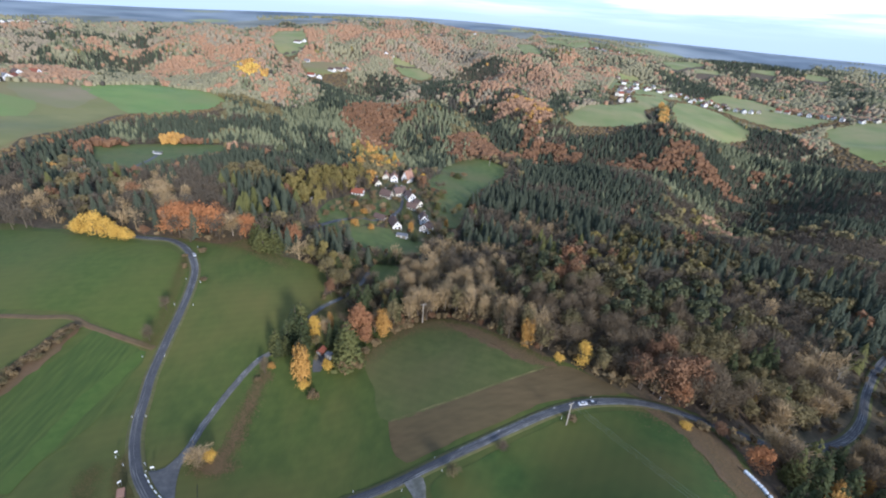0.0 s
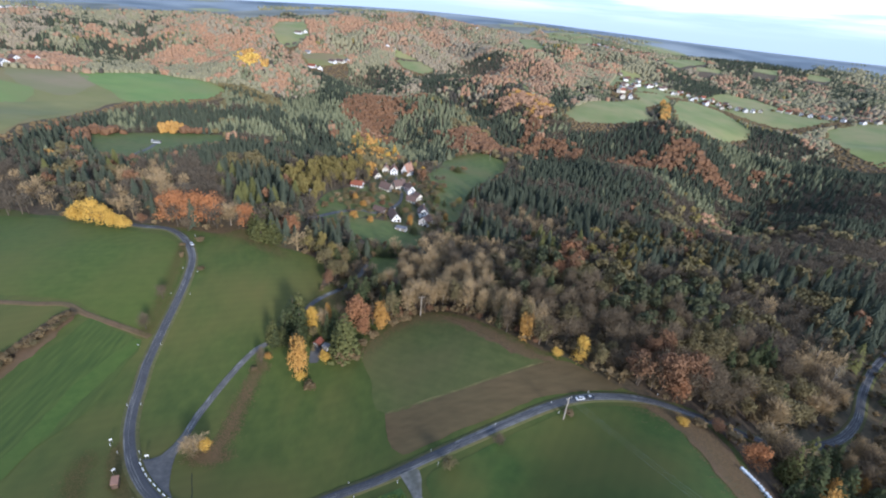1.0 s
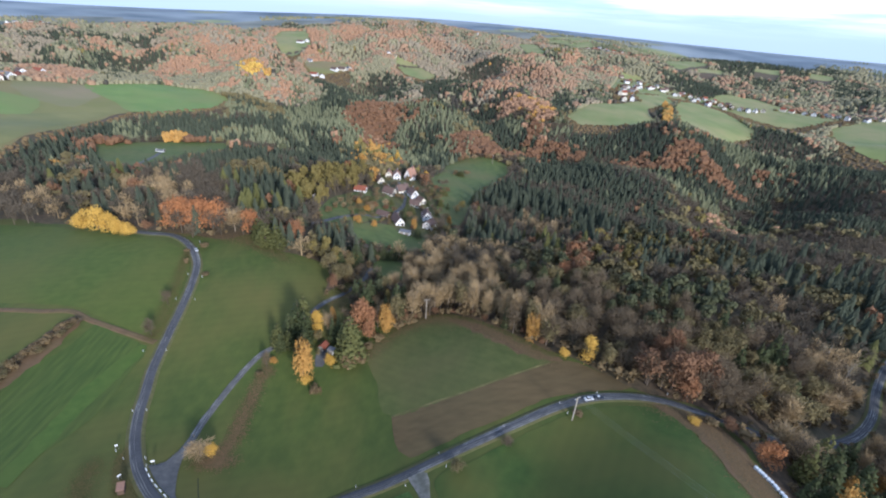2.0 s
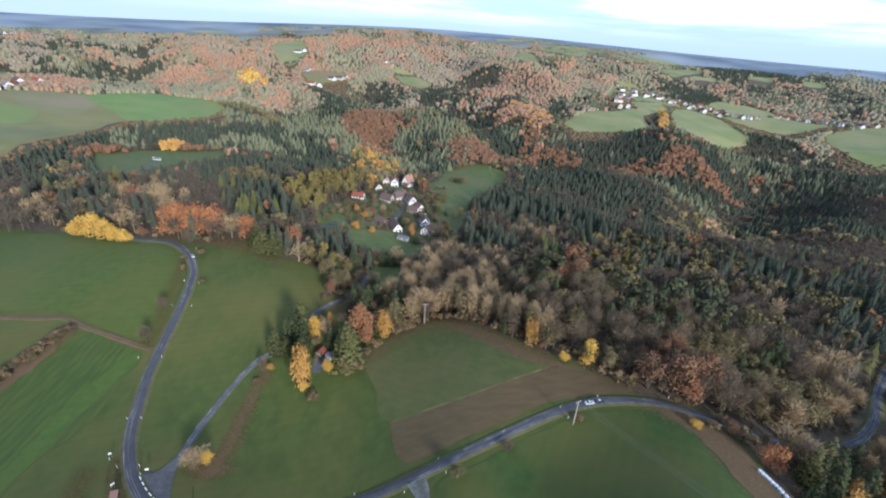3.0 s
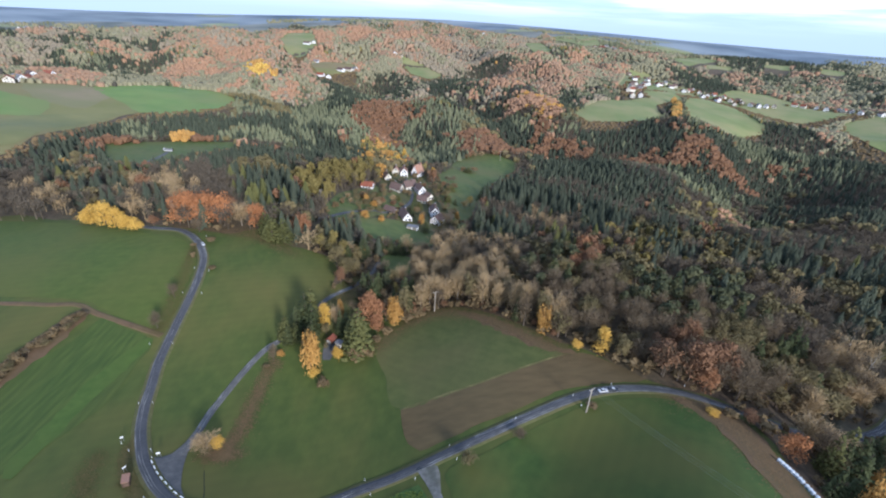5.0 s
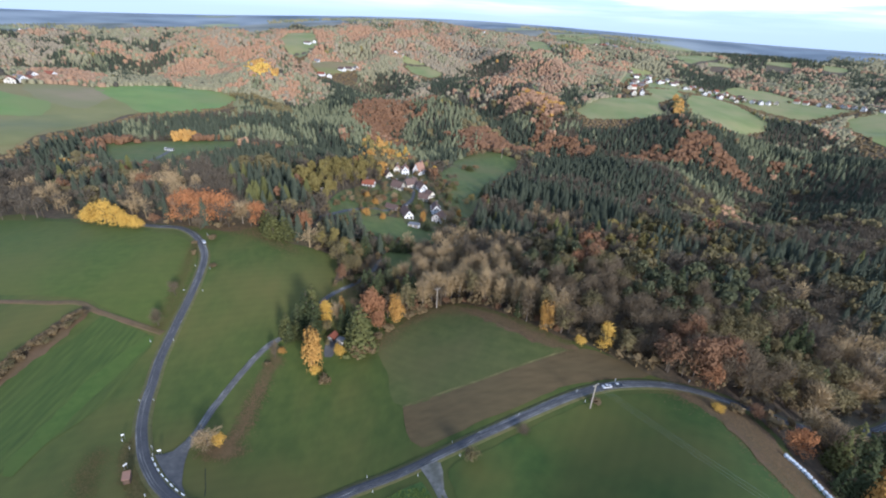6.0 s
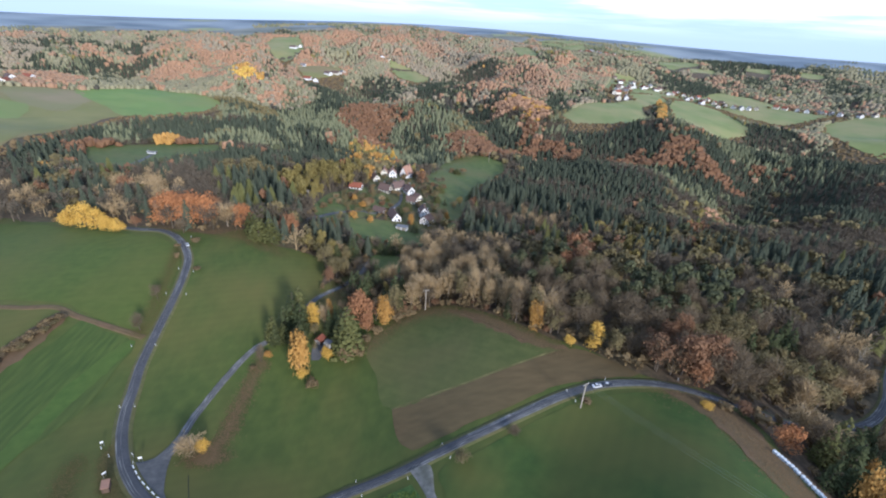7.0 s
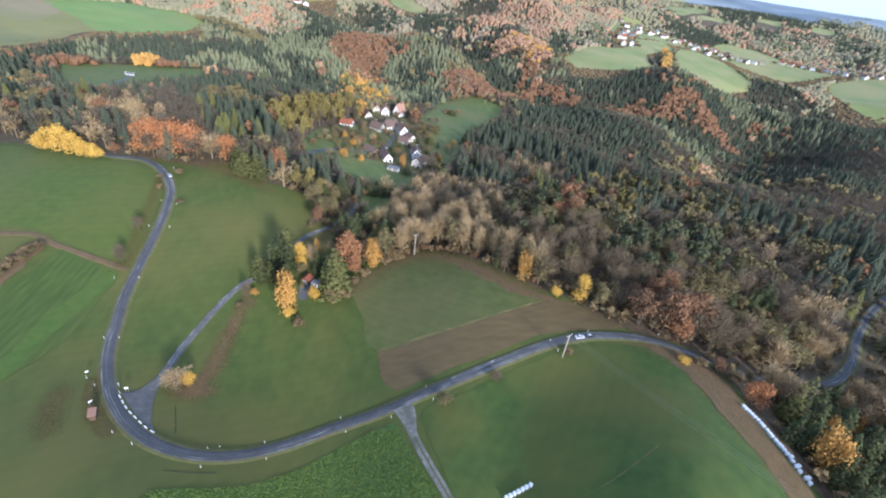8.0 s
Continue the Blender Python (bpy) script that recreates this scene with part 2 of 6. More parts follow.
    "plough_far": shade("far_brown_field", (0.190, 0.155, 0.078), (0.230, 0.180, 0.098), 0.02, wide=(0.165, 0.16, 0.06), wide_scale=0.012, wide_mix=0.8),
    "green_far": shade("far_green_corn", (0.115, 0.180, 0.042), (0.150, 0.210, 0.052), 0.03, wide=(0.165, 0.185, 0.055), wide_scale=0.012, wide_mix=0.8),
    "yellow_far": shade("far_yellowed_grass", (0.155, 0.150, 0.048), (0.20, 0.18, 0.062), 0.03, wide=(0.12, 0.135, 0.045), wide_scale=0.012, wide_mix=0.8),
}
LEAF = {  # dark and light foliage tones per kind of tree
    "spruce": ((0.041, 0.052, 0.021), (0.081, 0.090, 0.036)),
    "pine": ((0.054, 0.063, 0.032), (0.104, 0.105, 0.051)),
    "fir": ((0.071, 0.075, 0.025), (0.137, 0.133, 0.044)),
    "copper": ((0.262, 0.117, 0.051), (0.409, 0.181, 0.071)),
    # the bare tree again in beige, its sunlit look put into the tone
    "hornbeam": ((0.262, 0.192, 0.100), (0.400, 0.288, 0.150)),
    "larch": ((0.140, 0.117, 0.039), (0.244, 0.190, 0.060)),
    "beech": ((0.213, 0.108, 0.055), (0.317, 0.154, 0.071)),
    "russet": ((0.150, 0.085, 0.046), (0.235, 0.126, 0.066)),
    "oak": ((0.105, 0.090, 0.041), (0.193, 0.152, 0.069)),
    "golden": ((0.439, 0.271, 0.052), (0.647, 0.421, 0.090)),
    "orange": ((0.325, 0.178, 0.046), (0.500, 0.285, 0.078)),
    "bare": ((0.104, 0.080, 0.050), (0.180, 0.136, 0.083)),
    "birch": ((0.200, 0.165, 0.100), (0.320, 0.262, 0.160)),
    "shrub": ((0.112, 0.082, 0.041), (0.205, 0.145, 0.071)),
}
HAZE_SHADE_WOOD = {  # closed woods on the hills: haze put into most tones, cloud shade into bare
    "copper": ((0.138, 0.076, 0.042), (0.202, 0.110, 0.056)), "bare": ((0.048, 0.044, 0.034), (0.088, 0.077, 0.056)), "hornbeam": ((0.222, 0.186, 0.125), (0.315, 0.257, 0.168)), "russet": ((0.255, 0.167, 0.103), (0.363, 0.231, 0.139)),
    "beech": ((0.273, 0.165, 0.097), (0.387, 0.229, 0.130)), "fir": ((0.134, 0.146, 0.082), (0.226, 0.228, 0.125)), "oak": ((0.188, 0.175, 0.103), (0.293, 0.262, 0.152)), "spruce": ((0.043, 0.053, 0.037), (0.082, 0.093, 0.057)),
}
SHADE_STAND = {"bare": ((0.078, 0.065, 0.046), (0.140, 0.112, 0.077)), "spruce": HAZE_SHADE_WOOD["spruce"]}   # the woods across the valley, cloud shade put into the bare tone
for kind, (a, b) in LEAF.items():
    M[kind] = leaf(kind + "_foliage", a, b, "object")
    M[kind + "_stand"] = leaf(kind + "_stand_foliage", *(SHADE_STAND.get(kind, (a, b))), "tint")
    a, b = HAZE_SHADE_WOOD.get(kind, (a, b))
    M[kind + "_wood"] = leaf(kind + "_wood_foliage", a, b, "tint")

# ---- the lie of the land: smooth swells on rings round the viewpoint ----
RINGS = (70, 115, 170, 250, 370, 560, 850, 1300, 2000)
TURNS = (-52, -39, -26, -13, 0, 13, 26, 39, 52)
SWELL = (
    (3.1, 2.7, -0.8, -4.4, 0.3, 1.1, -1.5, 5.6, 7.5),
    (0.1, -2.7, -4.0, -4.5, -0.4, -1.8, -1.3, 6.8, 3.9),
    (0.1, -1.4, 2.4, -1.5, 2.8, 8.2, 4.6, 0.1, -8.0),
    (3.2, 6.5, 9.4, -3.3, -9.6, -3.0, -3.2, -2.5, -6.3),
    (-0.7, -4.0, -5.5, 2.9, -3.3, -11.0, -6.9, 5.4, 3.7),
    (3.1, -9.2, -7.4, -5.0, -13.3, -7.1, -17.1, -26.6, -22.6),
    (17.9, -7.8, 2.4, -16.1, -22.7, 19.5, 0.3, -20.5, -11.9),
    (24.7, -1.0, 8.6, 5.6, -5.3, 13.8, -10.3, -7.2, 20.0),
    (4.9, -14.4, 6.0, 40.2, 23.4, 18.9, 14.4, 1.5, 12.3),
)


def land(x, y):
    """The ground's height at x, y (numbers or arrays)."""
    x, y = np.asarray(x, float), np.asarray(y, float)
    r, a = np.hypot(x, y) + 1e-9, np.arctan2(x, y)
    u, z = np.log(r + 20), 0.0
    for ring, row in zip(RINGS, SWELL):
        g = np.exp(-((u - math.log(ring + 20)) / 0.42) ** 2)
        z = z + g * sum(h * np.exp(-((a - radians(d)) / 0.27) ** 2) for d, h in zip(TURNS, row))
    s = np.clip((r - 1500) / 3200, 0, 1)
    s = s * s * (3 - 2 * s)
    z = z + s * (72 + 120 * np.exp(-(a / 0.42) ** 2))
    s = np.clip((r - 2300) / 1000, 0, 1)
    z = z + s * s * (3 - 2 * s) * (19 - 22 * np.exp(-(a / 0.42) ** 2))
    # long far ridges, one behind the other
    q = np.clip((r - 1250) / 700, 0, 1) * np.clip((3290 - r) / 900, 0, 1)
    z = z + q * (15 * np.sin(r / 150 + 2.2 * np.sin(a * 5) + 1.3 * np.sin(x / 260)) + 9 * np.sin(x / 170 + 1) * np.cos(y / 230))
    # wooded knolls and side valleys, away from the open slopes
    k = np.clip((r - 330) / 300, 0, 1) * np.clip((2000 - r) / 700, 0, 1) * np.clip((1.15 - np.abs(a)) / 0.2, 0, 1) * (1 - 0.6 * np.clip((a - 0.3) / 0.15, 0, 1) * np.clip((r - 900) / 200, 0, 1))
    still = 1.0
    for cx, cy, rad in CALM:
        still = still * (1 - np.exp(-(((x - cx) ** 2 + (y - cy) ** 2) / rad ** 2) ** 1.5))
    w = np.sin(x / 62 + 1.4 * np.sin(y / 130) + 0.6) * np.sin(y / 74 + 1.2 * np.sin(x / 105) + 1.9) + 0.55 * np.sin((x + y) / 41 + 0.7) * np.sin((x - 0.6 * y) / 57)
    return z + 24 * still * k * w


# open places whose ground stays even: centre and radius
CALM = ((-40, 320, 110), (-270, 405, 110), (-420, 560, 210), (20, 440, 90), (255, 780, 110), (435, 850, 110), (610, 1010, 130), (740, 850, 140), (400, 1080, 170), (330, 940, 90), (-490, 1440, 150), (-110, 1160, 90),
        (115, 970, 60), (-305, 1080, 90), (230, 1630, 120), (-570, 620, 120), (560, 2025, 120), (715, 1940, 120))


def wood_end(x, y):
    """How far out single trees are told apart: nearer in the east than straight ahead; beyond, haze is in the ground's
    colour.
    """
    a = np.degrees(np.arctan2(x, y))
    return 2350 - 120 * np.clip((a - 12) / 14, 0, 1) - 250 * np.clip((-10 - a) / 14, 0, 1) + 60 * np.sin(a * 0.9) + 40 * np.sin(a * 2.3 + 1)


def up(x, y, lift=0.0):
    return float(land(x, y)) + lift


# ---- helpers for meshes ----
def mesh_of(name, verts, tris, mats, tint=None, index=None, smooth=False):
    """A mesh from arrays of corners and of triangles or quads."""
    verts, tris = np.asarray(verts, np.float32), np.asarray(tris, np.int32)
    k = tris.shape[1]
    me = bpy.data.meshes.new(name)
    me.vertices.add(len(verts)), me.loops.add(tris.size), me.polygons.add(len(tris))
    me.vertices.foreach_set("co", verts.ravel())
    me.loops.foreach_set("vertex_index", tris.ravel())
    me.polygons.foreach_set("loop_start", np.arange(len(tris), dtype=np.int32) * k)
    for m in mats if isinstance(mats, (list, tuple)) else [mats]:
        me.materials.append(m)
    if index is not None:
        me.polygons.foreach_set("material_index", np.asarray(index, np.int32))
    if tint is not None:
        me.attributes.new("tint", "FLOAT", "POINT").data.foreach_set("value", np.asarray(tint, np.float32))
    me.polygons.foreach_set("use_smooth", np.full(len(tris), smooth))
    me.update(calc_edges=True)
    me.validate()
    return me


def mesh_from(name, bm, material):
    me = bpy.data.meshes.new(name)
    bm.to_mesh(me)
    bm.free()
    me.materials.append(material)
    return me


def part(name, bm, material, parent, label=""):
    """One mesh object under a thing or a part."""
    ob = new(name, bm if isinstance(bm, bpy.types.Mesh) else mesh_from(name, bm, material))
    ob.parent = parent
    return tagged(ob, label)


def thing(name, at, label, category, group="", turn=0.0, scale=1.0):
    ob = new(name)
    ob.empty_display_size = 0.2
    ob.matrix_world = Matrix.LocRotScale(at, Euler((0, 0, turn)), (scale, scale, scale))
    return tagged(ob, label, category, group)


def box(bm, at, size, turn=0.0, bevel=0.0):
    m = Matrix.LocRotScale(at, Euler((0, 0, turn)), size)
    v = bmesh.ops.create_cube(bm, size=1.0, matrix=m)["verts"]
    if bevel:
        bmesh.ops.bevel(bm, geom=list({e for q in v for e in q.link_edges}), offset=bevel, segments=2, affect="EDGES", profile=0.6)
    return bm


def rod(bm, a, b, ra, rb, n=6):
    """A tapered round bar from a to b."""
    a, b = Vector(a), Vector(b)
    m = Matrix.Translation((a + b) / 2) @ (b - a).to_track_quat("Z", "Y").to_matrix().to_4x4()
    bmesh.ops.create_cone(bm, cap_ends=True, segments=n, radius1=ra, radius2=rb, depth=(b - a).length, matrix=m)
    return bm


def curve_through(points, step):
    """Even points on a smooth line through the given ones."""
    p = [Vector(q) for q in points]
    p = [2 * p[0] - p[1], *p, 2 * p[-1] - p[-2]]
    out = []
    for i in range(1, len(p) - 2):
        n = max(1, int((p[i + 1] - p[i]).length / step))
        for k in range(n):
            t = k / n
            out.append(0.5 * (2 * p[i] + (p[i + 1] - p[i - 1]) * t + (2 * p[i - 1] - 5 * p[i] + 4 * p[i + 1] - p[i + 2]) * t * t
                              + (3 * p[i] - p[i - 1] - 3 * p[i + 1] + p[i + 2]) * t ** 3))
    return out + [p[-2]]


def ring_through(points, step, rough=0.0):
    """The same for a closed outline, a little uneven."""
    n, out = len(points), []
    p = [Vector(q) for q in points]
    for i in range(n):
        a, b, c, d = p[i - 1], p[i], p[(i + 1) % n], p[(i + 2) % n]
        k = max(1, int((c - b).length / step))
        for j in range(k):
            t = j / k
            q = 0.5 * (2 * b + (c - a) * t + (2 * a - 5 * b + 4 * c - d) * t * t + (3 * b - a - 3 * c + d) * t ** 3)
            out.append(q + Vector((random.uniform(-rough, rough), random.uniform(-rough, rough))))
    return out


def sheet(name, points, material, lift, step, rough, label, category):
    """A field laid on the land: its outline filled, cut into squares and let down to the ground."""
    bm = bmesh.new()
    f = bm.faces.new([bm.verts.new((q.x, q.y, 0)) for q in ring_through(points, step, rough)])
    f.normal_update()
    if f.normal.z < 0:
        f.normal_flip()
    bmesh.ops.triangulate(bm, faces=[f])
    xs, ys = [v.co.x for v in bm.verts], [v.co.y for v in bm.verts]
    for lo, hi, n in ((min(xs), max(xs), Vector((1, 0, 0))), (min(ys), max(ys), Vector((0, 1, 0)))):
        for k in range(1, int((hi - lo) / step) + 1):
            bmesh.ops.bisect_plane(bm, geom=bm.verts[:] + bm.edges[:] + bm.faces[:], plane_co=n * (lo + k * step), plane_no=n)
    z = land([v.co.x for v in bm.verts], [v.co.y for v in bm.verts])
    for v, h in zip(bm.verts, z):
        v.co.z = float(h) + lift
    me = mesh_from(name, bm, material)
    for q in me.polygons:
        q.use_smooth = True
    return tagged(new(name, me), label, category, kind="structure")


def ribbon(name, line, width, material, lift, label, category, thick=0.06, crown=0.04):
    """A road along a line: a slab with a cambered top and sloped shoulders."""
    pts = curve_through(line, 2.0)
    verts, faces = [], []
    for i, p in enumerate(pts):
        d = (pts[min(i + 1, len(pts) - 1)] - pts[max(i - 1, 0)]).normalized()
        s = Vector((-d.y, d.x))
        w = width(i / len(pts)) / 2 if callable(width) else width / 2
        mid = up(p.x, p.y)
        for k, (o, h) in enumerate(((-w - 0.25, -0.25), (-w, 0), (-w / 2, crown * 0.7), (0, crown), (w / 2, crown * 0.7), (w, 0), (w + 0.25, -0.25))):
            q = p + s * o
            z = max(up(q.x, q.y), 0.5 * mid + 0.5 * up(q.x, q.y))
            verts.append((q.x, q.y, z + lift + h))
    for i in range(len(pts) - 1):
        for k in range(6):
            a = i * 7 + k
            faces.append((a, a + 1, a + 8, a + 7))
    return tagged(new(name, mesh_of(name, verts, np.array(faces)[:, ::-1], material, smooth=True)), label, category, kind="structure")


# ---- ground ----
def build_ground():
    rr = [0.0]
    r = 6.0
    while r < 3240:
        rr.append(r)
        r *= 1.026
    rr.append(3290.0)
    aa = np.radians(np.concatenate([np.arange(-60, 60, 0.7), np.arange(60, 300, 3.0)]))
    R, A = np.meshgrid(np.array(rr[1:]), aa, indexing="ij")
    x, y = R * np.sin(A), R * np.cos(A)
    v = np.stack([x, y, land(x, y)], -1).reshape(-1, 3)
    n, k = len(aa), len(rr) - 1
    i, j = np.meshgrid(np.arange(k - 1), np.arange(n), indexing="ij")
    a, b = i * n + j, i * n + (j + 1) % n
    quads = np.stack([a, b, b + n, a + n], -1).reshape(-1, 4)[:, ::-1]
    centre = len(v)
    v = np.vstack([v, [[0, 0, up(0, 0)]]])
    qx, qy = v[quads[:, 0], 0], v[quads[:, 0], 1]
    qr = np.hypot(qx, qy)
    # past the trees the sheet takes the haze-coloured tones, bluest farthest out
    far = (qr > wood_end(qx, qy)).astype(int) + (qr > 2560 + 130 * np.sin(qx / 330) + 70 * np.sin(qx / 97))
    ob = new("ground", mesh_of("ground", v, quads, [M["litter"], M["haze_wood"], M["haze_hills"]], index=far, smooth=True))
    tagged(ob, "rolling leaf-strewn ground with woods reaching the horizon", "ground", kind="structure")
    disc = np.stack([np.arange(n), (np.arange(n) + 1) % n, np.full(n, centre)], -1)
    inner = new("ground_under", mesh_of("ground_under", v[np.r_[0:n, centre]], np.where(disc == centre, n, disc)[:, ::-1], M["litter"]))
    tagged(inner, "leaf-strewn ground below the viewpoint", "ground", kind="structure")


build_ground()
# ---- fields, meadows, roads ----
OPEN = []    # outlines that no wood grows on
VISTA = []   # those of them with low scrub instead of high trees before them


def field(name, points, key, lift, step, label, category="field", rough=0.3, clear=True):
    if clear:
        OPEN.append(np.array(points, float))
        if lift >= 0.25:
            VISTA.append(OPEN[-1])
    return sheet(name, points, M[key], lift, step, rough, label, category)


OPEN.append(np.array([(84, 83), (85, 93), (93, 95), (97, 89), (93, 82)], float))   # the orange bush above the bales
OPEN.append(np.array([(80, 88), (87, 89), (93, 76), (95, 63), (84, 60)], float))   # the row of bales
OPEN.append(np.array([(-64, 118), (-64, 150), (-54, 160), (-44, 166), (-36, 160), (-26, 153), (-14, 153), (-14, 144), (-30, 122), (-45, 110)], float))   # the grove is planted tree by tree
field("meadow_base", [(-330, 60), (-241, 196), (-196, 201), (-160, 196), (-140, 194), (-122, 193), (-105, 192), (-96, 202), (-80, 193), (-68, 194), (-55, 190), (-51, 168), (-50, 150),
      (-34, 132), (-27, 137), (-20, 147), (-12, 155), (-2, 159), (9, 155), (19, 147), (29, 139), (38, 131), (47, 127), (63, 113), (72, 109), (82, 107), (88, 92), (86, 82),
      (90, 70), (93, 62), (89, 45), (120, -120), (-40, -200), (-260, -120)], "meadow", 0.185, 3.5, "wide green meadow land with worn yellowish patches", "meadow")
sheet("grove_lawn", [(-64, 116), (-64, 150), (-55, 160), (-46, 178), (-36, 188), (-30, 176), (-26, 155), (-14, 154), (-14, 143), (-30, 120), (-45, 108)], M["meadow"], 0.25, 3, 0.3, "shaded green lawn below a grove of trees", "lawn")
field("far_pasture_slope", [(-241, 190), (-196, 197), (-174, 192), (-144, 186), (-124, 183), (-111, 172), (-106, 163), (-103, 148), (-100, 133), (-101, 127.5), (-114, 130), (-126, 133.6), (-136, 136), (-177, 132), (-280, 110)],
      "pasture", 0.265, 3.5, "smooth green field beside the road", clear=False)
field("drilled_strip", [(-121, 128.6), (-112, 125.5), (-99, 121.8), (-98, 113), (-97, 104), (-97, 92), (-100, 80), (-106, 66), (-118, 52), (-142, 60), (-142, 94), (-124, 112)], "striped", 0.265, 3.5, "green drilled field with faint seed rows", clear=False)
field("sown_field", [(-13.5, 107.2), (-20.9, 122.5), (-26, 134.5), (-19.8, 145.5), (-12.1, 153), (-2.5, 156.5), (8.6, 152.6), (18.9, 145.3), (28.5, 136.8), (36, 130), (41.5, 126.4), (38.5, 125.3), (9, 113.4)],
      "winter_wheat", 0.265, 3, "young sown field edged by a curved row of trees", clear=False)
field("ploughed_field", [(-13.3, 106.8), (9, 112.8), (38.6, 124.8), (44.3, 125.8), (51.1, 122.6), (61.5, 113.8), (58, 112.6), (50.3, 112.2), (43.2, 111.2), (33.6, 109), (21.4, 103), (5.2, 95.6), (-6, 91.2), (-9.4, 94), (-11.9, 101)],
      "soil", 0.265, 3, "brown ploughed field beside the road", clear=False)
field("straw_edge", [(-12.6, 107.5), (9, 113.6), (24, 119.4), (38, 125.0), (38.2, 124.5), (24.2, 118.8), (9.2, 112.9), (-12.4, 106.9)], "edge_straw", 0.30, 1.2, "pale straw line between two fields", "field margin", rough=0.15, clear=False)
field("roadside_meadow", [(1.5, 82.6), (9.4, 87), (25.3, 96), (40.9, 103.4), (52.9, 105.5), (64, 104.8), (71, 101), (73, 90), (74.5, 78), (77.5, 70), (80, 61), (79, 48), (48.2, 38), (13.6, 47), (8.3, 64.9)],
      "dark_meadow", 0.265, 3, "deep green meadow below the bend of the road", clear=False)
field("leaf_strip", [(66, 106), (75, 104), (81.5, 100.6), (85.5, 92.4), (84.9, 83.4), (87, 72.1), (89.7, 62), (82, 57), (78.6, 69), (75, 77.3), (74, 88.3), (71.4, 97)], "leaf_strip", 0.29, 3,
      "brownish strip of fallen leaves along the wood edge", "leaf litter", rough=0.8, clear=False)
field("hedge_strip", [(-134, 84), (-134.6, 106), (-133, 122), (-131.4, 130.4), (-126, 130.4), (-125.6, 114), (-127, 98), (-127, 84)], "leaf_strip", 0.29, 1.8, "brown rough strip below a hedge", "rough grass", rough=0.6, clear=False)
field("bare_margin", [(2.7, 154.3), (10, 151), (18.5, 144.6), (28.5, 136), (36, 129.6), (42.2, 126.2), (38.5, 125.6), (28.3, 129.4), (15.3, 140.5)], "leaf_strip", 0.29, 1.8, "reddish-brown bare margin of the sown field", "field margin", rough=0.9, clear=False)
field("green_stripe", [(-101, 123.1), (-104.9, 113.3), (-106.3, 96.3), (-105.3, 80.3), (-105.5, 74.3), (-100.7, 69.2), (-99.9, 77.5), (-100.9, 92.2), (-99.6, 108.4), (-98.6, 119.7)], "fresh", 0.29, 2, "fresh green stripe at the edge of the drilled field", rough=0.5, clear=False)
CROP = [(-52, 51), (-51.6, 54.6), (-47, 55.8), (-40, 57.6), (-34.7, 60), (-29, 64.5), (-23.8, 69.4), (-16, 75.6), (-9.8, 79.4), (-5.2, 80.6), (-3.4, 77.6), (-1.3, 74), (3.3, 65.9), (7.2, 59.4), (11, 51), (13, 44), (-13.1, 40), (-42.6, 36)]
field("crop_field", CROP, "crop", 0.265, 3,
      "bright green leafy cover crop", "crop field", clear=False)

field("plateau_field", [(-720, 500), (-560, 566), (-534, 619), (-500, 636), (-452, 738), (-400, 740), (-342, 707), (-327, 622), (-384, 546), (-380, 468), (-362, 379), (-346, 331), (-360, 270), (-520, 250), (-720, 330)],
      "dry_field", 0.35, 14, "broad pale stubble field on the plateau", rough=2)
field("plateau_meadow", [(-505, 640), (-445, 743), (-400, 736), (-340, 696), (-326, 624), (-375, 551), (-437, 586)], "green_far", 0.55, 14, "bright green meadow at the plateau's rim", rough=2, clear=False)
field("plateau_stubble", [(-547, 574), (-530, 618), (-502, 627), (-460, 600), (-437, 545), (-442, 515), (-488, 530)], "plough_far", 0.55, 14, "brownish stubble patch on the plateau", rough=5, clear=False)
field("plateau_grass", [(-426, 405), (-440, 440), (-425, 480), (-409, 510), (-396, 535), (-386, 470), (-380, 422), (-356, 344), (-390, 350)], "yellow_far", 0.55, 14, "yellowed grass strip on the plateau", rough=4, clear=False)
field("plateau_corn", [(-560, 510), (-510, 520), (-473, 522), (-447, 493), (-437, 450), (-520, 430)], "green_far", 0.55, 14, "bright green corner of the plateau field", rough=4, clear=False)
field("clearing_meadow", [(-325, 401), (-290, 444), (-236, 461), (-218, 448), (-240, 404), (-248, 374), (-253, 347), (-292, 362)], "glade", 0.35, 10, "green clearing among dark woods", rough=1.5)
field("orchard_meadow", [(-80, 262), (-80, 293), (-66, 322), (-48, 330), (-39, 305), (-39, 277), (-49, 264), (-61, 240), (-72, 243)], "glade", 0.3, 6, "orchard meadow beside the hamlet", rough=1)
field("village_meadow", [(-59, 244), (-49, 263), (-35, 266), (-27, 255), (-13, 257), (-14, 233), (-34, 230), (-50, 231)], "glade", 0.34, 6, "green meadow below the hamlet", rough=1)
field("hollow_meadow", [(-37, 207), (-28.6, 216), (-22, 212), (-20.4, 193), (-31, 190)], "glade", 0.25, 5, "small green glade between trees", rough=1)
field("back_meadow", [(-20, 388), (-4, 476), (14, 514), (40, 515), (62, 491), (58, 464), (38, 424), (24, 384), (15, 342), (10, 296), (-2, 284), (-8, 305), (-12, 345)], "glade", 0.3, 9, "green meadow behind the hamlet", rough=1.5)
field("hamlet_yard", [(-64, 318), (-60, 345), (-64, 372), (-50, 392), (-30, 396), (-24, 380), (-12, 340), (-6, 300), (-6, 268), (-22, 250), (-36, 262), (-40, 300), (-50, 320)], "verge", 0.26, 6, "grassy yards between the houses", "yard", rough=1)
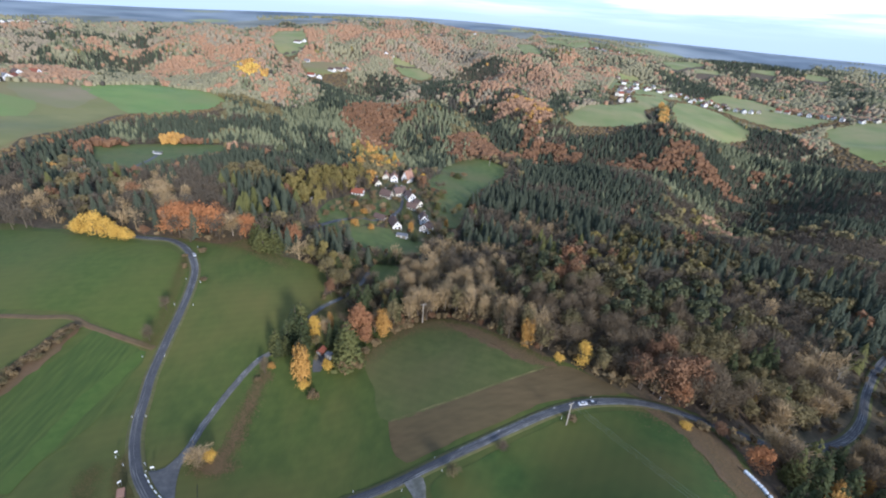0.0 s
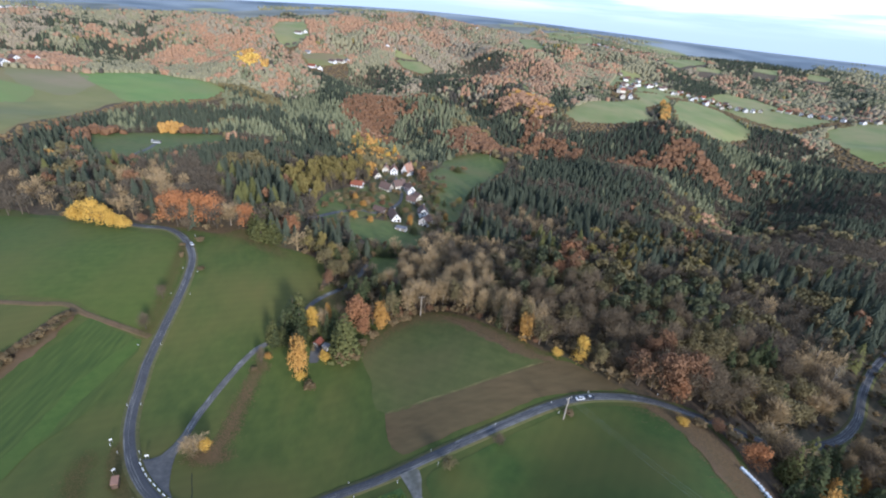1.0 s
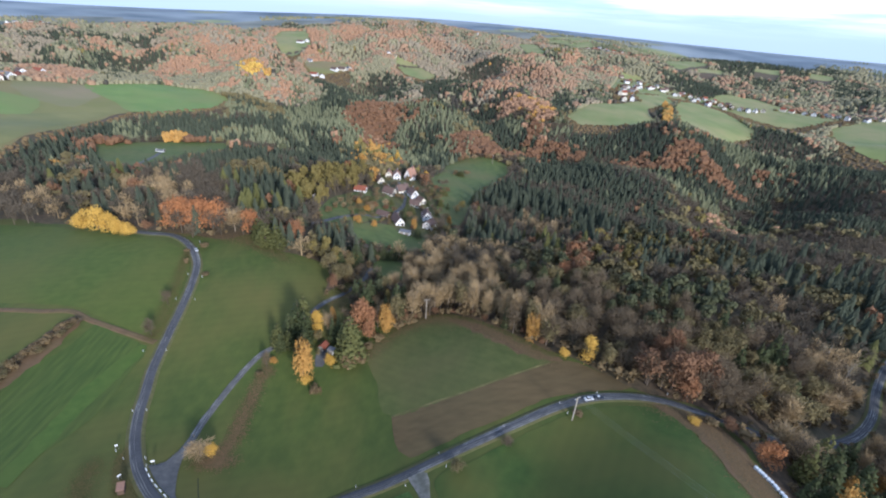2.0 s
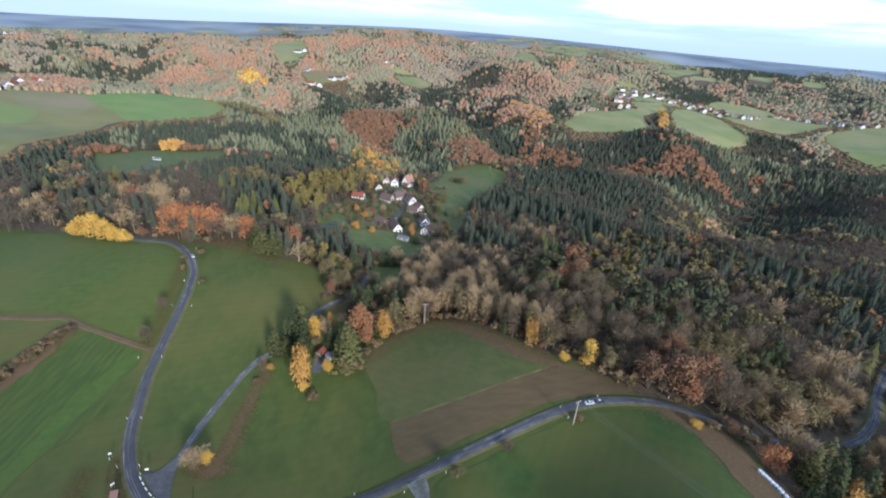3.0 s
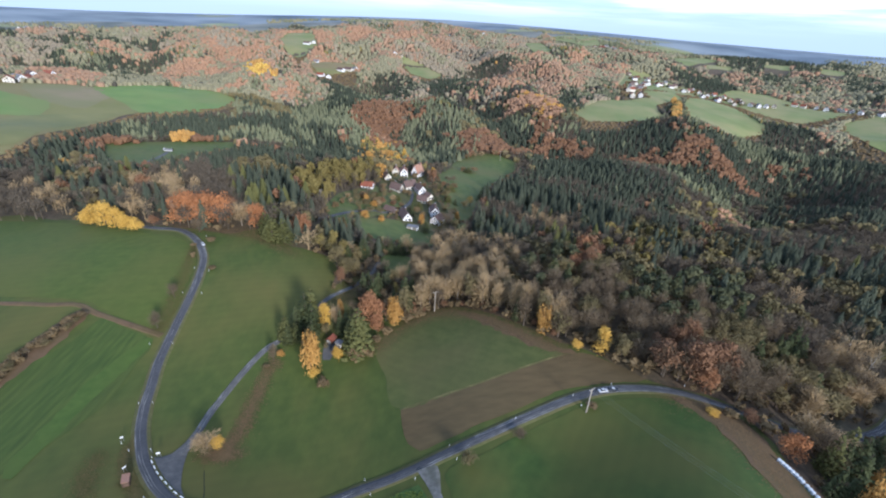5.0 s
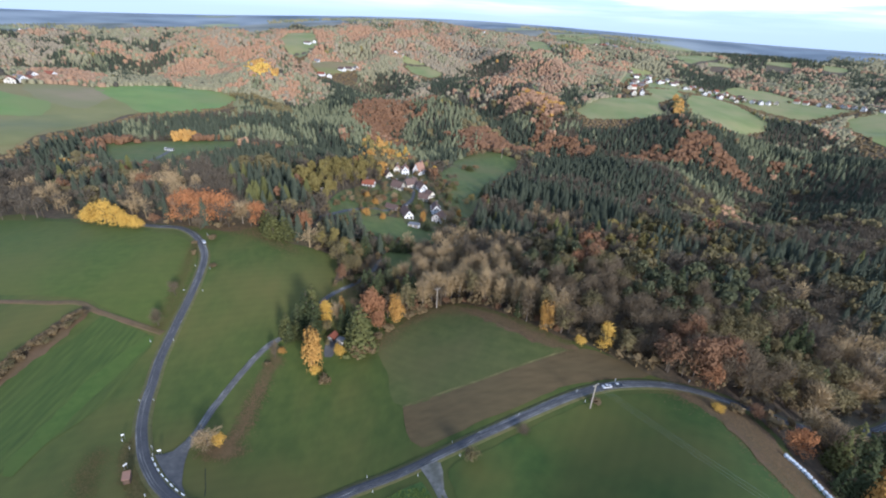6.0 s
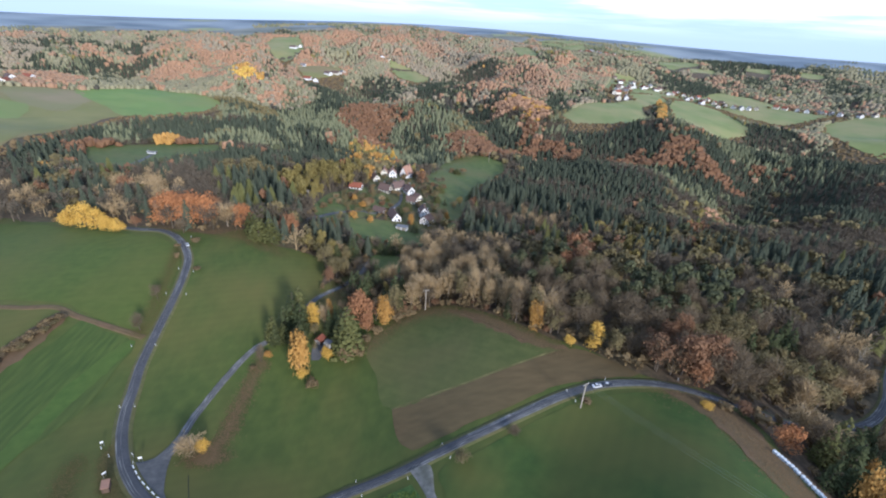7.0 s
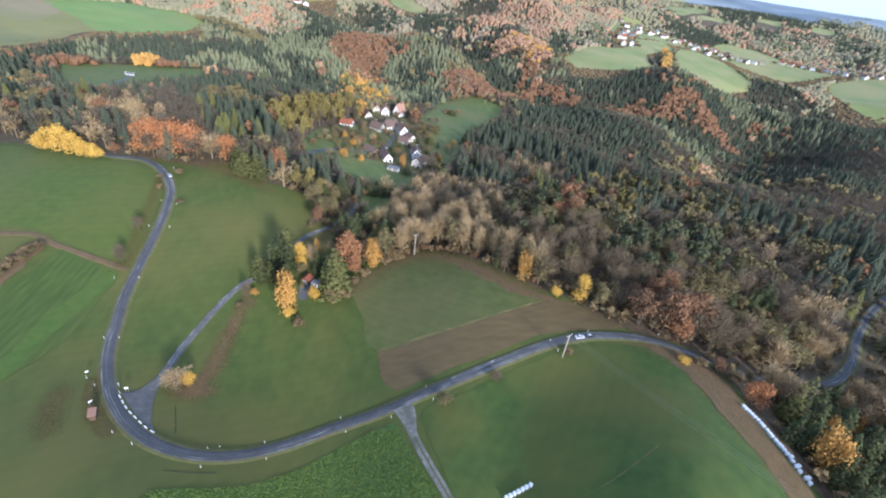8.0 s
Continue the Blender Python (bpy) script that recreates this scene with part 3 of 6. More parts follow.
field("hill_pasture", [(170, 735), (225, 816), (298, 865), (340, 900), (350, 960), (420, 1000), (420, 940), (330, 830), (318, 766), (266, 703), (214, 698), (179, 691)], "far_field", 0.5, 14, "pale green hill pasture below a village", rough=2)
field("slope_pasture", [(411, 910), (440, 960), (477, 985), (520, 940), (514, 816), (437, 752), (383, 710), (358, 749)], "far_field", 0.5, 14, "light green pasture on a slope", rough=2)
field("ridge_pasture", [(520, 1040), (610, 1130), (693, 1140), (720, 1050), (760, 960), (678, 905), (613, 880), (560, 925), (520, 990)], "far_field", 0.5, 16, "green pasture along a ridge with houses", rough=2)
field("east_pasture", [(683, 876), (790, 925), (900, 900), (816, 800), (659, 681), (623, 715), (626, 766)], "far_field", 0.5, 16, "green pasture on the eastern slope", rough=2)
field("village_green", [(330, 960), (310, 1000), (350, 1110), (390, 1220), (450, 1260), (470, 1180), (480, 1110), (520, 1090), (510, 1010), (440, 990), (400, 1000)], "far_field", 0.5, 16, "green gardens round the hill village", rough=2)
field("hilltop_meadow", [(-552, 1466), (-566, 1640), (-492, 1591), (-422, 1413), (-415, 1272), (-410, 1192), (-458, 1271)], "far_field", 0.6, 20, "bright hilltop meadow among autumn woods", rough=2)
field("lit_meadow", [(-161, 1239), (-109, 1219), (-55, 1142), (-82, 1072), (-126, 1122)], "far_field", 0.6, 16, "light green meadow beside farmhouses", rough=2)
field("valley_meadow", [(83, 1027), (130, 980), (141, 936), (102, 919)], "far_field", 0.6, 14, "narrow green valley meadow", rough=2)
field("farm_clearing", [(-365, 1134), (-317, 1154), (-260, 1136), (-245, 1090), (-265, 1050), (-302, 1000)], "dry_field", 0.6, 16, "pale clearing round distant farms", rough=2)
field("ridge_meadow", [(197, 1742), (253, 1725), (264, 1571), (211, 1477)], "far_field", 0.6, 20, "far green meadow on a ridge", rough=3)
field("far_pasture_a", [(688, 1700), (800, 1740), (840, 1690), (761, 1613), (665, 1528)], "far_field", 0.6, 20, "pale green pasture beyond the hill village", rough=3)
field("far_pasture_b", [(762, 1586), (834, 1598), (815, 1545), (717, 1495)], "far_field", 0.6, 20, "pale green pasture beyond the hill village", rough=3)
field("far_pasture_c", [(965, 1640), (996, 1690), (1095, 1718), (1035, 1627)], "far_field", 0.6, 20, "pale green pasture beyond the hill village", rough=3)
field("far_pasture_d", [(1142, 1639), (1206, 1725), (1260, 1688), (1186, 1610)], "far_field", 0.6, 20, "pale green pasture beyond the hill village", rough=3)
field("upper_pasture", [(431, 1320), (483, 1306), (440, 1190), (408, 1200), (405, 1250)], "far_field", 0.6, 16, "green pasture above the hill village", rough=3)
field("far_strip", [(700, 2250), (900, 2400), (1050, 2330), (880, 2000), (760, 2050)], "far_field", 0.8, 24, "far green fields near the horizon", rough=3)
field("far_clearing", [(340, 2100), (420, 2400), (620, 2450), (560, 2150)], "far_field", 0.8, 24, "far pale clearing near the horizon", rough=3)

# ---- places of the far houses: kept free of trees ----
VILLAGE = {
    "upper": [(416, 1268), (428, 1240), (379, 1112), (385, 1124), (349, 1024), (356, 1034), (311, 934), (320, 940), (328, 947), (340, 960), (333, 985), (378, 1048), (390, 1056), (304, 885), (320, 890), (412, 1122), (350, 985), (362, 1000)],
    "street": [(425, 1077), (412, 1061), (447, 1110), (459, 1083), (445, 1067), (458, 1032), (470, 1040), (492, 1068), (480, 1052), (500, 1050), (509, 1031), (486, 1004), (511, 990), (533, 1052), (546, 1037), (522, 1008)],
    "ridge": [(543, 1002), (562, 1010), (561, 991), (537, 973), (573, 980), (585, 974), (602, 978), (622, 985), (680, 1014), (693, 1006), (717, 1000)],
    "east": [(745, 978), (746, 966), (757, 960), (762, 945), (781, 921), (799, 929), (808, 920), (725, 985)],
}
RIDGE_VILLAGE = [(515, 2056, 20, 10, 14), (545, 2056, 75, 10, 18), (575, 2109, 50, 10, 12), (593, 2071, -30, 10, 20), (615, 2031, 80, 10, 14), (636, 2010, 20, 10, 18), (663, 1992, 75, 10, 12), (664, 1941, 50, 10, 20), (699, 1953, -30, 10, 14), (708, 1891, 80, 10, 18), (-1650, 1798, 20, 10, 12), (-1646, 1827, 75, 10, 20), (-1624, 1835, 50, 10, 14), (-1626, 1873, -30, 10, 18), (-1580, 1864, 80, 10, 12), (-1555, 1870, 20, 10, 20)]
for hx, hy, *rest in RIDGE_VILLAGE:
    OPEN.append(np.array([(hx - 24, hy - 34), (hx + 20, hy - 34), (hx + 18, hy + 12), (hx - 18, hy + 12)], float))
for row in VILLAGE.values():
    for hx, hy in row:
        OPEN.append(np.array([(hx - 13, hy - 16), (hx + 13, hy - 16), (hx + 11, hy + 10), (hx - 11, hy + 10)], float))
        VISTA.append(OPEN[-1])


def far_fields():
    """Pale clearings far out, long and narrow, lying across the view; haze is in their colour."""
    rng = random.Random(31)
    for k in range(14):
        a, r = rng.uniform(-44, 46), rng.uniform(2450, 3120)
        w, d = rng.uniform(60, 190), rng.uniform(25, 70)
        c, s = math.cos(radians(a)), math.sin(radians(a))
        ring = [(math.cos(q) * w * rng.uniform(0.6, 1.1), math.sin(q) * d * rng.uniform(0.6, 1.1)) for q in (0, 0.8, 1.6, 2.4, 3.1, 3.9, 4.7, 5.5)]
        field("far_clearing", [(r * s + u * c + v * s, r * c - u * s + v * c) for u, v in ring], "far_pasture", 1.0, 40, "distant pasture paled for haze among far woods", rough=4)


far_fields()

MAIN = [(-190, 206), (-156.2, 195.1), (-140, 191), (-127.4, 190.2), (-115.7, 182.6), (-105.9, 170), (-101.2, 157.2), (-98, 142.8), (-95.5, 128.8), (-92.3, 113.8), (-88.6, 103.2), (-86.1, 96.4), (-82.2, 88.6), (-76.6, 80.6),
        (-71.2, 74.9), (-65.2, 70.2), (-59, 66.8), (-53.1, 65), (-47.3, 64.7), (-41.8, 66.1), (-37, 68.7), (-31.7, 72.6), (-25.9, 77), (-19.5, 80.9), (-5.5, 86.1), (9.3, 92.6), (25.5, 100.8), (37.7, 106.4), (48.2, 109.3), (60.1, 109.5), (69.7, 107.8),
        (80.4, 104.1), (91.1, 102.7), (101, 102), (118.5, 106), (139.7, 115), (156.6, 127.2), (171, 142.7), (188.3, 158.8), (210, 174), (240, 190)]
SIDE = [(-75, 77.5), (-68.5, 80.6), (-67.7, 88.3), (-68.1, 97.7), (-67.1, 109.4), (-65.3, 119.3), (-62.9, 127.2), (-59, 134), (-54.5, 146), (-51.4, 158), (-47.3, 166), (-42.8, 173), (-38, 186), (-36.4, 200)]
TRACK = [(-3.4, 85.8), (-1.7, 82.2), (-0.2, 77.2), (2.6, 71.2), (5.5, 65.8), (8.8, 60), (12.6, 52), (16, 42)]
ribbon("verge", MAIN, 4.2, M["verge"], 0.295, "worn grass verge along the country road", "verge", crown=0.0)
ribbon("shoulder", MAIN, 2.85, M["gravel"], 0.32, "pale worn gravel shoulder of the road", "shoulder", crown=0.0)
ribbon("road", MAIN, 2.55, M["asphalt"], 0.36, "narrow winding asphalt country road", "road")
ribbon("lane", SIDE, lambda t: 1.7 + 1.6 * max(0.0, 0.12 - t) / 0.12, M["old_asphalt"], 0.30, "worn grey asphalt lane to a farm", "lane")
sheet("junction_apron", [(-76, 81), (-72.4, 79.4), (-69.7, 81.8), (-68.7, 86), (-66.7, 86.4), (-66.2, 83), (-65.2, 79.6), (-61.6, 72.2), (-58.2, 68.2), (-64.6, 70.6), (-71, 75.6)], M["old_asphalt"], 0.345, 2, 0.05, "worn asphalt apron of a road junction", "road")
ribbon("track", TRACK, lambda t: 1.7 + 3.2 * max(0.0, 0.14 - t) / 0.14, M["pale_gravel"], 0.28, "pale gravel field track leading off the road", "track")
ribbon("grass_strip", [(0.2, 76), (2.6, 71.2), (5.5, 65.8), (8.8, 60), (12.6, 52), (16, 42)], 0.45, M["verge"], 0.31, "grassy middle strip of a field track", "grass strip")


# flat dark strips on the grass, a ditch's shade put into their colour
ribbon("ditch", [(-54.9, 69.8), (-56, 72.2), (-57.6, 74.9), (-59.4, 78.2)], 0.05, M["ditch"], 0.26, "narrow dark ditch in the meadow", "ditch", crown=0)
ribbon("ditch", [(-51.8, 59.6), (-46.7, 60.1), (-41.8, 61.3)], 0.05, M["ditch"], 0.26, "narrow dark ditch beside the verge", "ditch", crown=0)


def wear_streaks(name, line, half, count, key, lift, label):
    """Broken pale streaks along a road: thin strips of uneven length, most of them at its edges and in the wheel tracks."""
    rng = random.Random(count)
    pts = curve_through(line, 1.0)
    verts, faces = [], []
    for k in range(count):
        a = rng.randrange(2, len(pts) - 24)
        n = rng.randrange(4, 22)
        off = half * rng.choice((-0.94, -0.92, -0.55, -0.42, -0.1, 0.45, 0.58, 0.92, 0.95)) + rng.uniform(-0.07, 0.07)
        w = rng.uniform(0.03, 0.09) * (1.5 if abs(off) > 0.8 * half else 1)
        for m in range(n):
            p, q = pts[a + m], pts[a + m + 1]
            d = (q - p).normalized()
            side = Vector((-d.y, d.x))
            taper = w * math.sin(math.pi * (m + 0.6) / (n + 0.2))
            sway = off + 0.06 * math.sin(m * 0.7 + k)
            for o in (sway - taper, sway + taper):
                c = p + side * o
                verts.append((c.x, c.y, up(c.x, c.y) + lift + 0.03 * (1 - abs(o) / half)))
            if m:
                i = len(verts) - 4
                faces.append((i, i + 1, i + 3, i + 2))
    return tagged(new(name, mesh_of(name, verts, np.array(faces)[:, ::-1], M[key])), label, "road wear", kind="structure")


wear_streaks("wear_streaks", MAIN, 1.27, 420, "edge_dust", 0.392, "broken pale streaks of wear along the asphalt")
wear_streaks("wear_streaks", MAIN, 1.27, 260, "worn_track", 0.386, "grey scuffed streaks along the asphalt")
wear_streaks("wear_streaks", SIDE[1:], 0.8, 90, "edge_dust", 0.345, "pale streaks of wear along a lane")
ribbon("field_path", [(-190, 128), (-152.9, 131.5), (-142.7, 132.2), (-132.9, 133.7), (-124.5, 130.7), (-112.8, 127.8), (-97.6, 124.6)], 2.0, M["leaf_strip"], 0.27, "earth field path between meadows", "path", crown=0)
ribbon("village_lane", [(-84, 228), (-75, 238), (-66, 258), (-55, 273), (-46, 275.5), (-38, 290), (-33, 312), (-34, 330), (-40, 350), (-44, 372)], 2.2, M["old_asphalt"], 0.42, "grey lane through the hamlet", "lane")
ribbon("field_margin", [(-13.4, 107), (-2, 110), (9, 113.1), (24, 119), (38.5, 125)], 0.7, M["verge"], 0.27, "thin grassy margin between two fields", "field margin", crown=0)
ribbon("clearing_track", [(-268, 408), (-262, 385), (-258, 362), (-252, 345)], 3.0, M["old_asphalt"], 0.5, "pale track across a clearing", "track")
ribbon("mown_strip", [(33, 57), (44, 62), (54, 68.5)], 0.35, M["verge"], 0.255, "faint pale wheel strip across the meadow", "wheel track", crown=0)
ROADS = [np.array([tuple(q) for q in curve_through(line, 4.0)]) for line in (MAIN, SIDE, TRACK)]


# ---- trees ----
def tube(path, r0, r1, n=5):
    """Corners and triangles of a tapered limb."""
    path = np.array(path, float)
    v, f = [], []
    for i, p in enumerate(path):
        d = path[min(i + 1, len(path) - 1)] - path[max(i - 1, 0)]
        d = d / (np.linalg.norm(d) + 1e-9)
        a = np.cross(d, (0.3, 0.9, 0.1))
        a /= np.linalg.norm(a) + 1e-9
        b = np.cross(d, a)
        r = r0 + (r1 - r0) * i / (len(path) - 1)
        for k in range(n):
            w = 2 * math.pi * k / n
            v.append(p + r * (a * math.cos(w) + b * math.sin(w)))
    for i in range(len(path) - 1):
        for k in range(n):
            q, s = i * n + k, i * n + (k + 1) % n
            f += [(q, s, s + n), (q, s + n, q + n)]
    return np.array(v), np.array(f)


def joined(pieces):
    v, f, k = [], [], 0
    for a, b in pieces:
        v.append(a), f.append(b + k)
        k += len(a)
    return np.vstack(v), np.vstack(f)


def cards(rng, at, out, size, spread=0.5):
    """Small leaf clumps, each a bent pair of triangles, at the given places, facing roughly outwards."""
    n = len(at)
    d = out + rng.normal(0, spread, (n, 3))
    d /= np.linalg.norm(d, axis=1, keepdims=True) + 1e-9
    a = np.cross(d, rng.normal(0, 1, (n, 3)))
    a /= np.linalg.norm(a, axis=1, keepdims=True) + 1e-9
    b = np.cross(d, a)
    s = size * rng.uniform(0.6, 1.35, (n, 1))
    v = np.stack([at + a * s * 0.62, at + b * s * 0.5 - d * s * 0.15, at - a * s * 0.62, at - b * s * 0.5 - d * s * 0.15], 1).reshape(-1, 3)
    i = np.arange(n)[:, None] * 4
    return v, np.vstack([i + (0, 1, 2), i + (0, 2, 3)])


def leafy(seed, count, size, lobes=9, tall=1.0, hollow=0.55):
    """A broadleaf crown about 1 wide and 1 high, in uneven lobes; its foot is at 0."""
    rng = np.random.default_rng(seed)
    c = rng.normal(0, 1, (lobes, 3))
    c /= np.linalg.norm(c, axis=1, keepdims=True)
    c = c * rng.uniform(0.14, 0.30, (lobes, 1)) * (1, 1, 1.15)
    c[0] = (0, 0, 0.06)
    rad = rng.uniform(0.17, 0.27, lobes)
    rad[0] = 0.3
    w = rng.integers(0, lobes, count)
    d = rng.normal(0, 1, (count, 3))
    d /= np.linalg.norm(d, axis=1, keepdims=True)
    d[:, 2] = np.where(d[:, 2] < -0.4, -d[:, 2], d[:, 2])
    at = c[w] + d * rad[w][:, None] * rng.uniform(hollow, 1.08, (count, 1))
    at[:, 2] = (at[:, 2] + 0.5) * tall
    v, f = cards(rng, at, d, size)
    return v, f


def limbs(seed, count, reach, top, r0, fine=True):
    """Trunk and forking limbs in real metres."""
    rng = np.random.default_rng(seed)
    lean = rng.normal(0, 0.03, 2)
    trunk = [(lean[0] * z, lean[1] * z, z) for z in np.linspace(-0.4, top * 0.8, 5)]
    out = [tube(trunk, r0, r0 * 0.3, 6)]
    for k in range(count):
        z = rng.uniform(0.28, 0.72) * top
        w = rng.uniform(0, 2 * math.pi)
        r = reach * rng.uniform(0.55, 1.0) * (1.15 - 0.5 * z / top)
        e = np.array((math.cos(w) * r, math.sin(w) * r, z + r * rng.uniform(0.6, 1.2)))
        s = np.array((lean[0] * z, lean[1] * z, z))
        m = s * 0.5 + e * 0.5 + (0, 0, -0.1 * r)
        out.append(tube([s, m, e], r0 * 0.35, r0 * 0.1, 4))
        for q in range(2 if fine else 0):
            g = e + (rng.normal(0, 0.3 * r), rng.normal(0, 0.3 * r), rng.uniform(0.15, 0.5) * r)
            out.append(tube([m, (m + g) / 2 + (0, 0, 0.1), g], r0 * 0.18, r0 * 0.05, 3))
    return joined(out)


def twigs(seed, count, width, length, tall=1.0, lobes=10):
    """A leafless crown, about 1 wide and high: thin upward sprays of twigs in lobes."""
    rng = np.random.default_rng(seed)
    c = rng.normal(0, 1, (lobes, 3))
    c /= np.linalg.norm(c, axis=1, keepdims=True)
    c = c * rng.uniform(0.12, 0.33, (lobes, 1))
    w = rng.integers(0, lobes, count)
    at = c[w] + rng.normal(0, 0.105, (count, 3))
    d = at * (1, 1, 0.4) + (0, 0, 0.22) + rng.normal(0, 0.10, (count, 3))
    d /= np.linalg.norm(d, axis=1, keepdims=True)
    a = np.cross(d, at + (0, 0, 0.05) + rng.normal(0, 0.12, (count, 3)))
    a /= np.linalg.norm(a, axis=1, keepdims=True) + 1e-9
    s = rng.uniform(0.6, 1.3, (count, 1))
    at[:, 2] = at[:, 2] + 0.5
    v = np.stack([at - d * s * length * 0.5 - a * s * width * 0.25, at + a * s * width * 0.6, at + d * s * length * 0.5], 1).reshape(-1, 3)
    v[:, 2] *= tall
    return v, np.arange(count * 3).reshape(-1, 3)


def needles(seed, tiers, arms, ragged=0.38, base=0.06):
    """A conifer crown 1 high and about 0.36 wide: drooping boughs in tiers."""
    rng = np.random.default_rng(seed)
    v, f = [], []
    for t in range(tiers):
        u = t / tiers
        z = base + (1 - base) * u ** 0.9
        r = 0.19 * (1 - u) ** 0.8 + 0.012
        step = (1 - base) / tiers
        for k in range(arms):
            w = 2 * math.pi * (k + rng.uniform(-0.3, 0.3) + 0.5 * (t % 2)) / arms
            q = r * rng.uniform(1 - ragged, 1 + ragged)
            half = math.pi / arms * 0.95
            top = (0, 0, z + step * 1.5)
            tip = (math.cos(w) * q, math.sin(w) * q, z - 0.25 * q)
            l = (math.cos(w - half) * q * 0.6, math.sin(w - half) * q * 0.6, z - 0.02 * q + step * 0.15)
            g = (math.cos(w + half) * q * 0.6, math.sin(w + half) * q * 0.6, z - 0.02 * q + step * 0.15)
            n = len(v)
            v += [top, l, tip, g]
            f += [(n, n + 1, n + 2), (n, n + 2, n + 3)]
    return np.array(v, float), np.array(f)


def dome(seed, heads, around, tufts, size):
    """A far crown about 1 wide and high: a few lumpy heads grown together, with loose tufts on them."""
    rng = np.random.default_rng(seed)
    out = []
    for h in range(heads):
        turn = 6.28 * (h + rng.uniform(0, 0.6)) / heads
        off = 0.0 if heads == 1 else rng.uniform(0.14, 0.24)
        mid = np.array((math.cos(turn) * off, math.sin(turn) * off, rng.uniform(0.48, 0.62) if heads > 1 else 0.5))
        rad = rng.uniform(0.27, 0.36) if heads > 1 else 0.46
        v, f = [mid + (rng.normal(0, 0.05), rng.normal(0, 0.05), rad * rng.uniform(1.0, 1.35))], []
        for i, t in enumerate((0.95, 2.0)):
            for k in range(around):
                w = 2 * math.pi * (k + 0.5 * i) / around
                r = rad * rng.uniform(0.78, 1.22)
                v.append(mid + (r * math.sin(t) * math.cos(w), r * math.sin(t) * math.sin(w), 1.15 * r * math.cos(t) - (0.12 if i else 0)))
        for k in range(around):
            q = (k + 1) % around
            f += [(0, 1 + k, 1 + q), (1 + k, 1 + around + k, 1 + q), (1 + q, 1 + around + k, 1 + around + q)]
        out.append((np.array(v), np.array(f)))
    d = rng.normal(0, 1, (tufts, 3))
    d[:, 2] = np.abs(d[:, 2])
    d /= np.linalg.norm(d, axis=1, keepdims=True)
    out.append(cards(rng, d * 0.42 * rng.uniform(0.8, 1.15, (tufts, 1)) + (0, 0, 0.52), d, size, 0.5))
    return joined(out)


def needle_cards(seed, count, dome=0.85):
    """A near conifer crown of the same size: many small drooping sprays on uneven boughs."""
    rng = np.random.default_rng(seed)
    u = 1 - np.sqrt(rng.random(count)) * 0.97
    w = rng.uniform(0, 2 * math.pi, count)
    bough = 0.80 + 0.24 * np.sin(7 * w + 46 * u + seed) + 0.10 * np.sin(3 * w + 9 * u)
    r = (0.19 * (1 - u) ** dome + 0.008) * bough * rng.uniform(0.72, 1.08, count)
    at = np.stack([r * np.cos(w), r * np.sin(w), 0.05 + 0.94 * u - 0.10 * r], -1)
    out = np.stack([np.cos(w), np.sin(w), np.full(count, 2.2)], -1)
    return at, out, rng


# kinds: how wide and how high, metres
SIZE = {"spruce": (6.4, 14), "pine": (7.0, 13), "fir": (7.2, 13.5), "larch": (6.2, 13), "beech": (9.5, 13.5), "russet": (9, 13), "oak": (9, 12), "golden": (8, 11), "orange": (8.5, 13), "bare": (8.5, 13.5), "hornbeam": (8.5, 13), "copper": (11, 12.5), "birch": (5.5, 13), "shrub": (4, 3.2)}
CONIFER = ("spruce", "fir")


def crown_parts(kind, seed, rank):
    """Crown mesh arrays for a tree of the kind in metres; rank 0 is the finest, 3 the coarsest."""
    wide, high = SIZE[kind]
    if rank >= 2 and kind not in CONIFER and not (rank == 2 and kind in ("bare", "hornbeam")):
        v, f = dome(seed, *((3, 4, 4, 0.20), (2, 4, 1, 0.26), (1, 5, 1, 0.3))[rank - 2])
        return v * (wide, wide, high * (1 if kind == "shrub" else 0.9 if rank < 4 else 1.08)) + (0, 0, 0 if kind == "shrub" else high * 0.1), f
    if kind in CONIFER and rank == 0:
        at, out, rng = needle_cards(seed, 680 if kind == "fir" else 540, 0.72 if kind == "fir" else 0.85)
        grow = np.array((wide / 0.36, wide / 0.36, high))
        return cards(rng, at * grow, out / np.linalg.norm(out, axis=1, keepdims=True), 0.075 * wide + 0.22, 0.35)
    if kind in CONIFER:
        v, f = needles(seed, (24, 9, 4, 3, 2)[rank], (15, 8, 5, 4, 4)[rank], 0.24)
        return v * (wide / 0.36, wide / 0.36, high), f
    if kind == "pine":
        v, f = leafy(seed, (360, 110)[rank], (0.10, 0.17)[rank], 9)
        return v * (wide, wide, high * 0.6) + (0, 0, high * 0.4), f
    if kind in ("bare", "hornbeam", "birch"):
        v, f = twigs(seed, (900 if kind == "hornbeam" else 420 if kind == "birch" else 760, 220, 60)[rank], (0.024 if kind == "hornbeam" else 0.020, 0.037, 0.075)[rank], (0.15, 0.18, 0.24)[rank])
        if rank == 0 and kind != "birch":   # fine twig ends and last leaves between the sprays
            v, f = joined([(v, f), leafy(seed + 5, 420, 0.027, 13, 1.0, 0.45)])
        low = 0.12 if kind == "hornbeam" else 0.16
        return v * (wide, wide, high * (1 - low)) + (0, 0, high * low), f
    if kind == "shrub":
        v, f = leafy(seed, (240, 40)[rank], (0.13, 0.26)[rank], 8)
        return v * (wide, wide, high), f
    full = kind in ("golden", "orange", "copper", "russet", "beech")
    v, f = leafy(seed, (1600 if full else 850, 150)[rank], (0.044 if full else 0.049, 0.14)[rank], (18 if full else 14, 10)[rank])
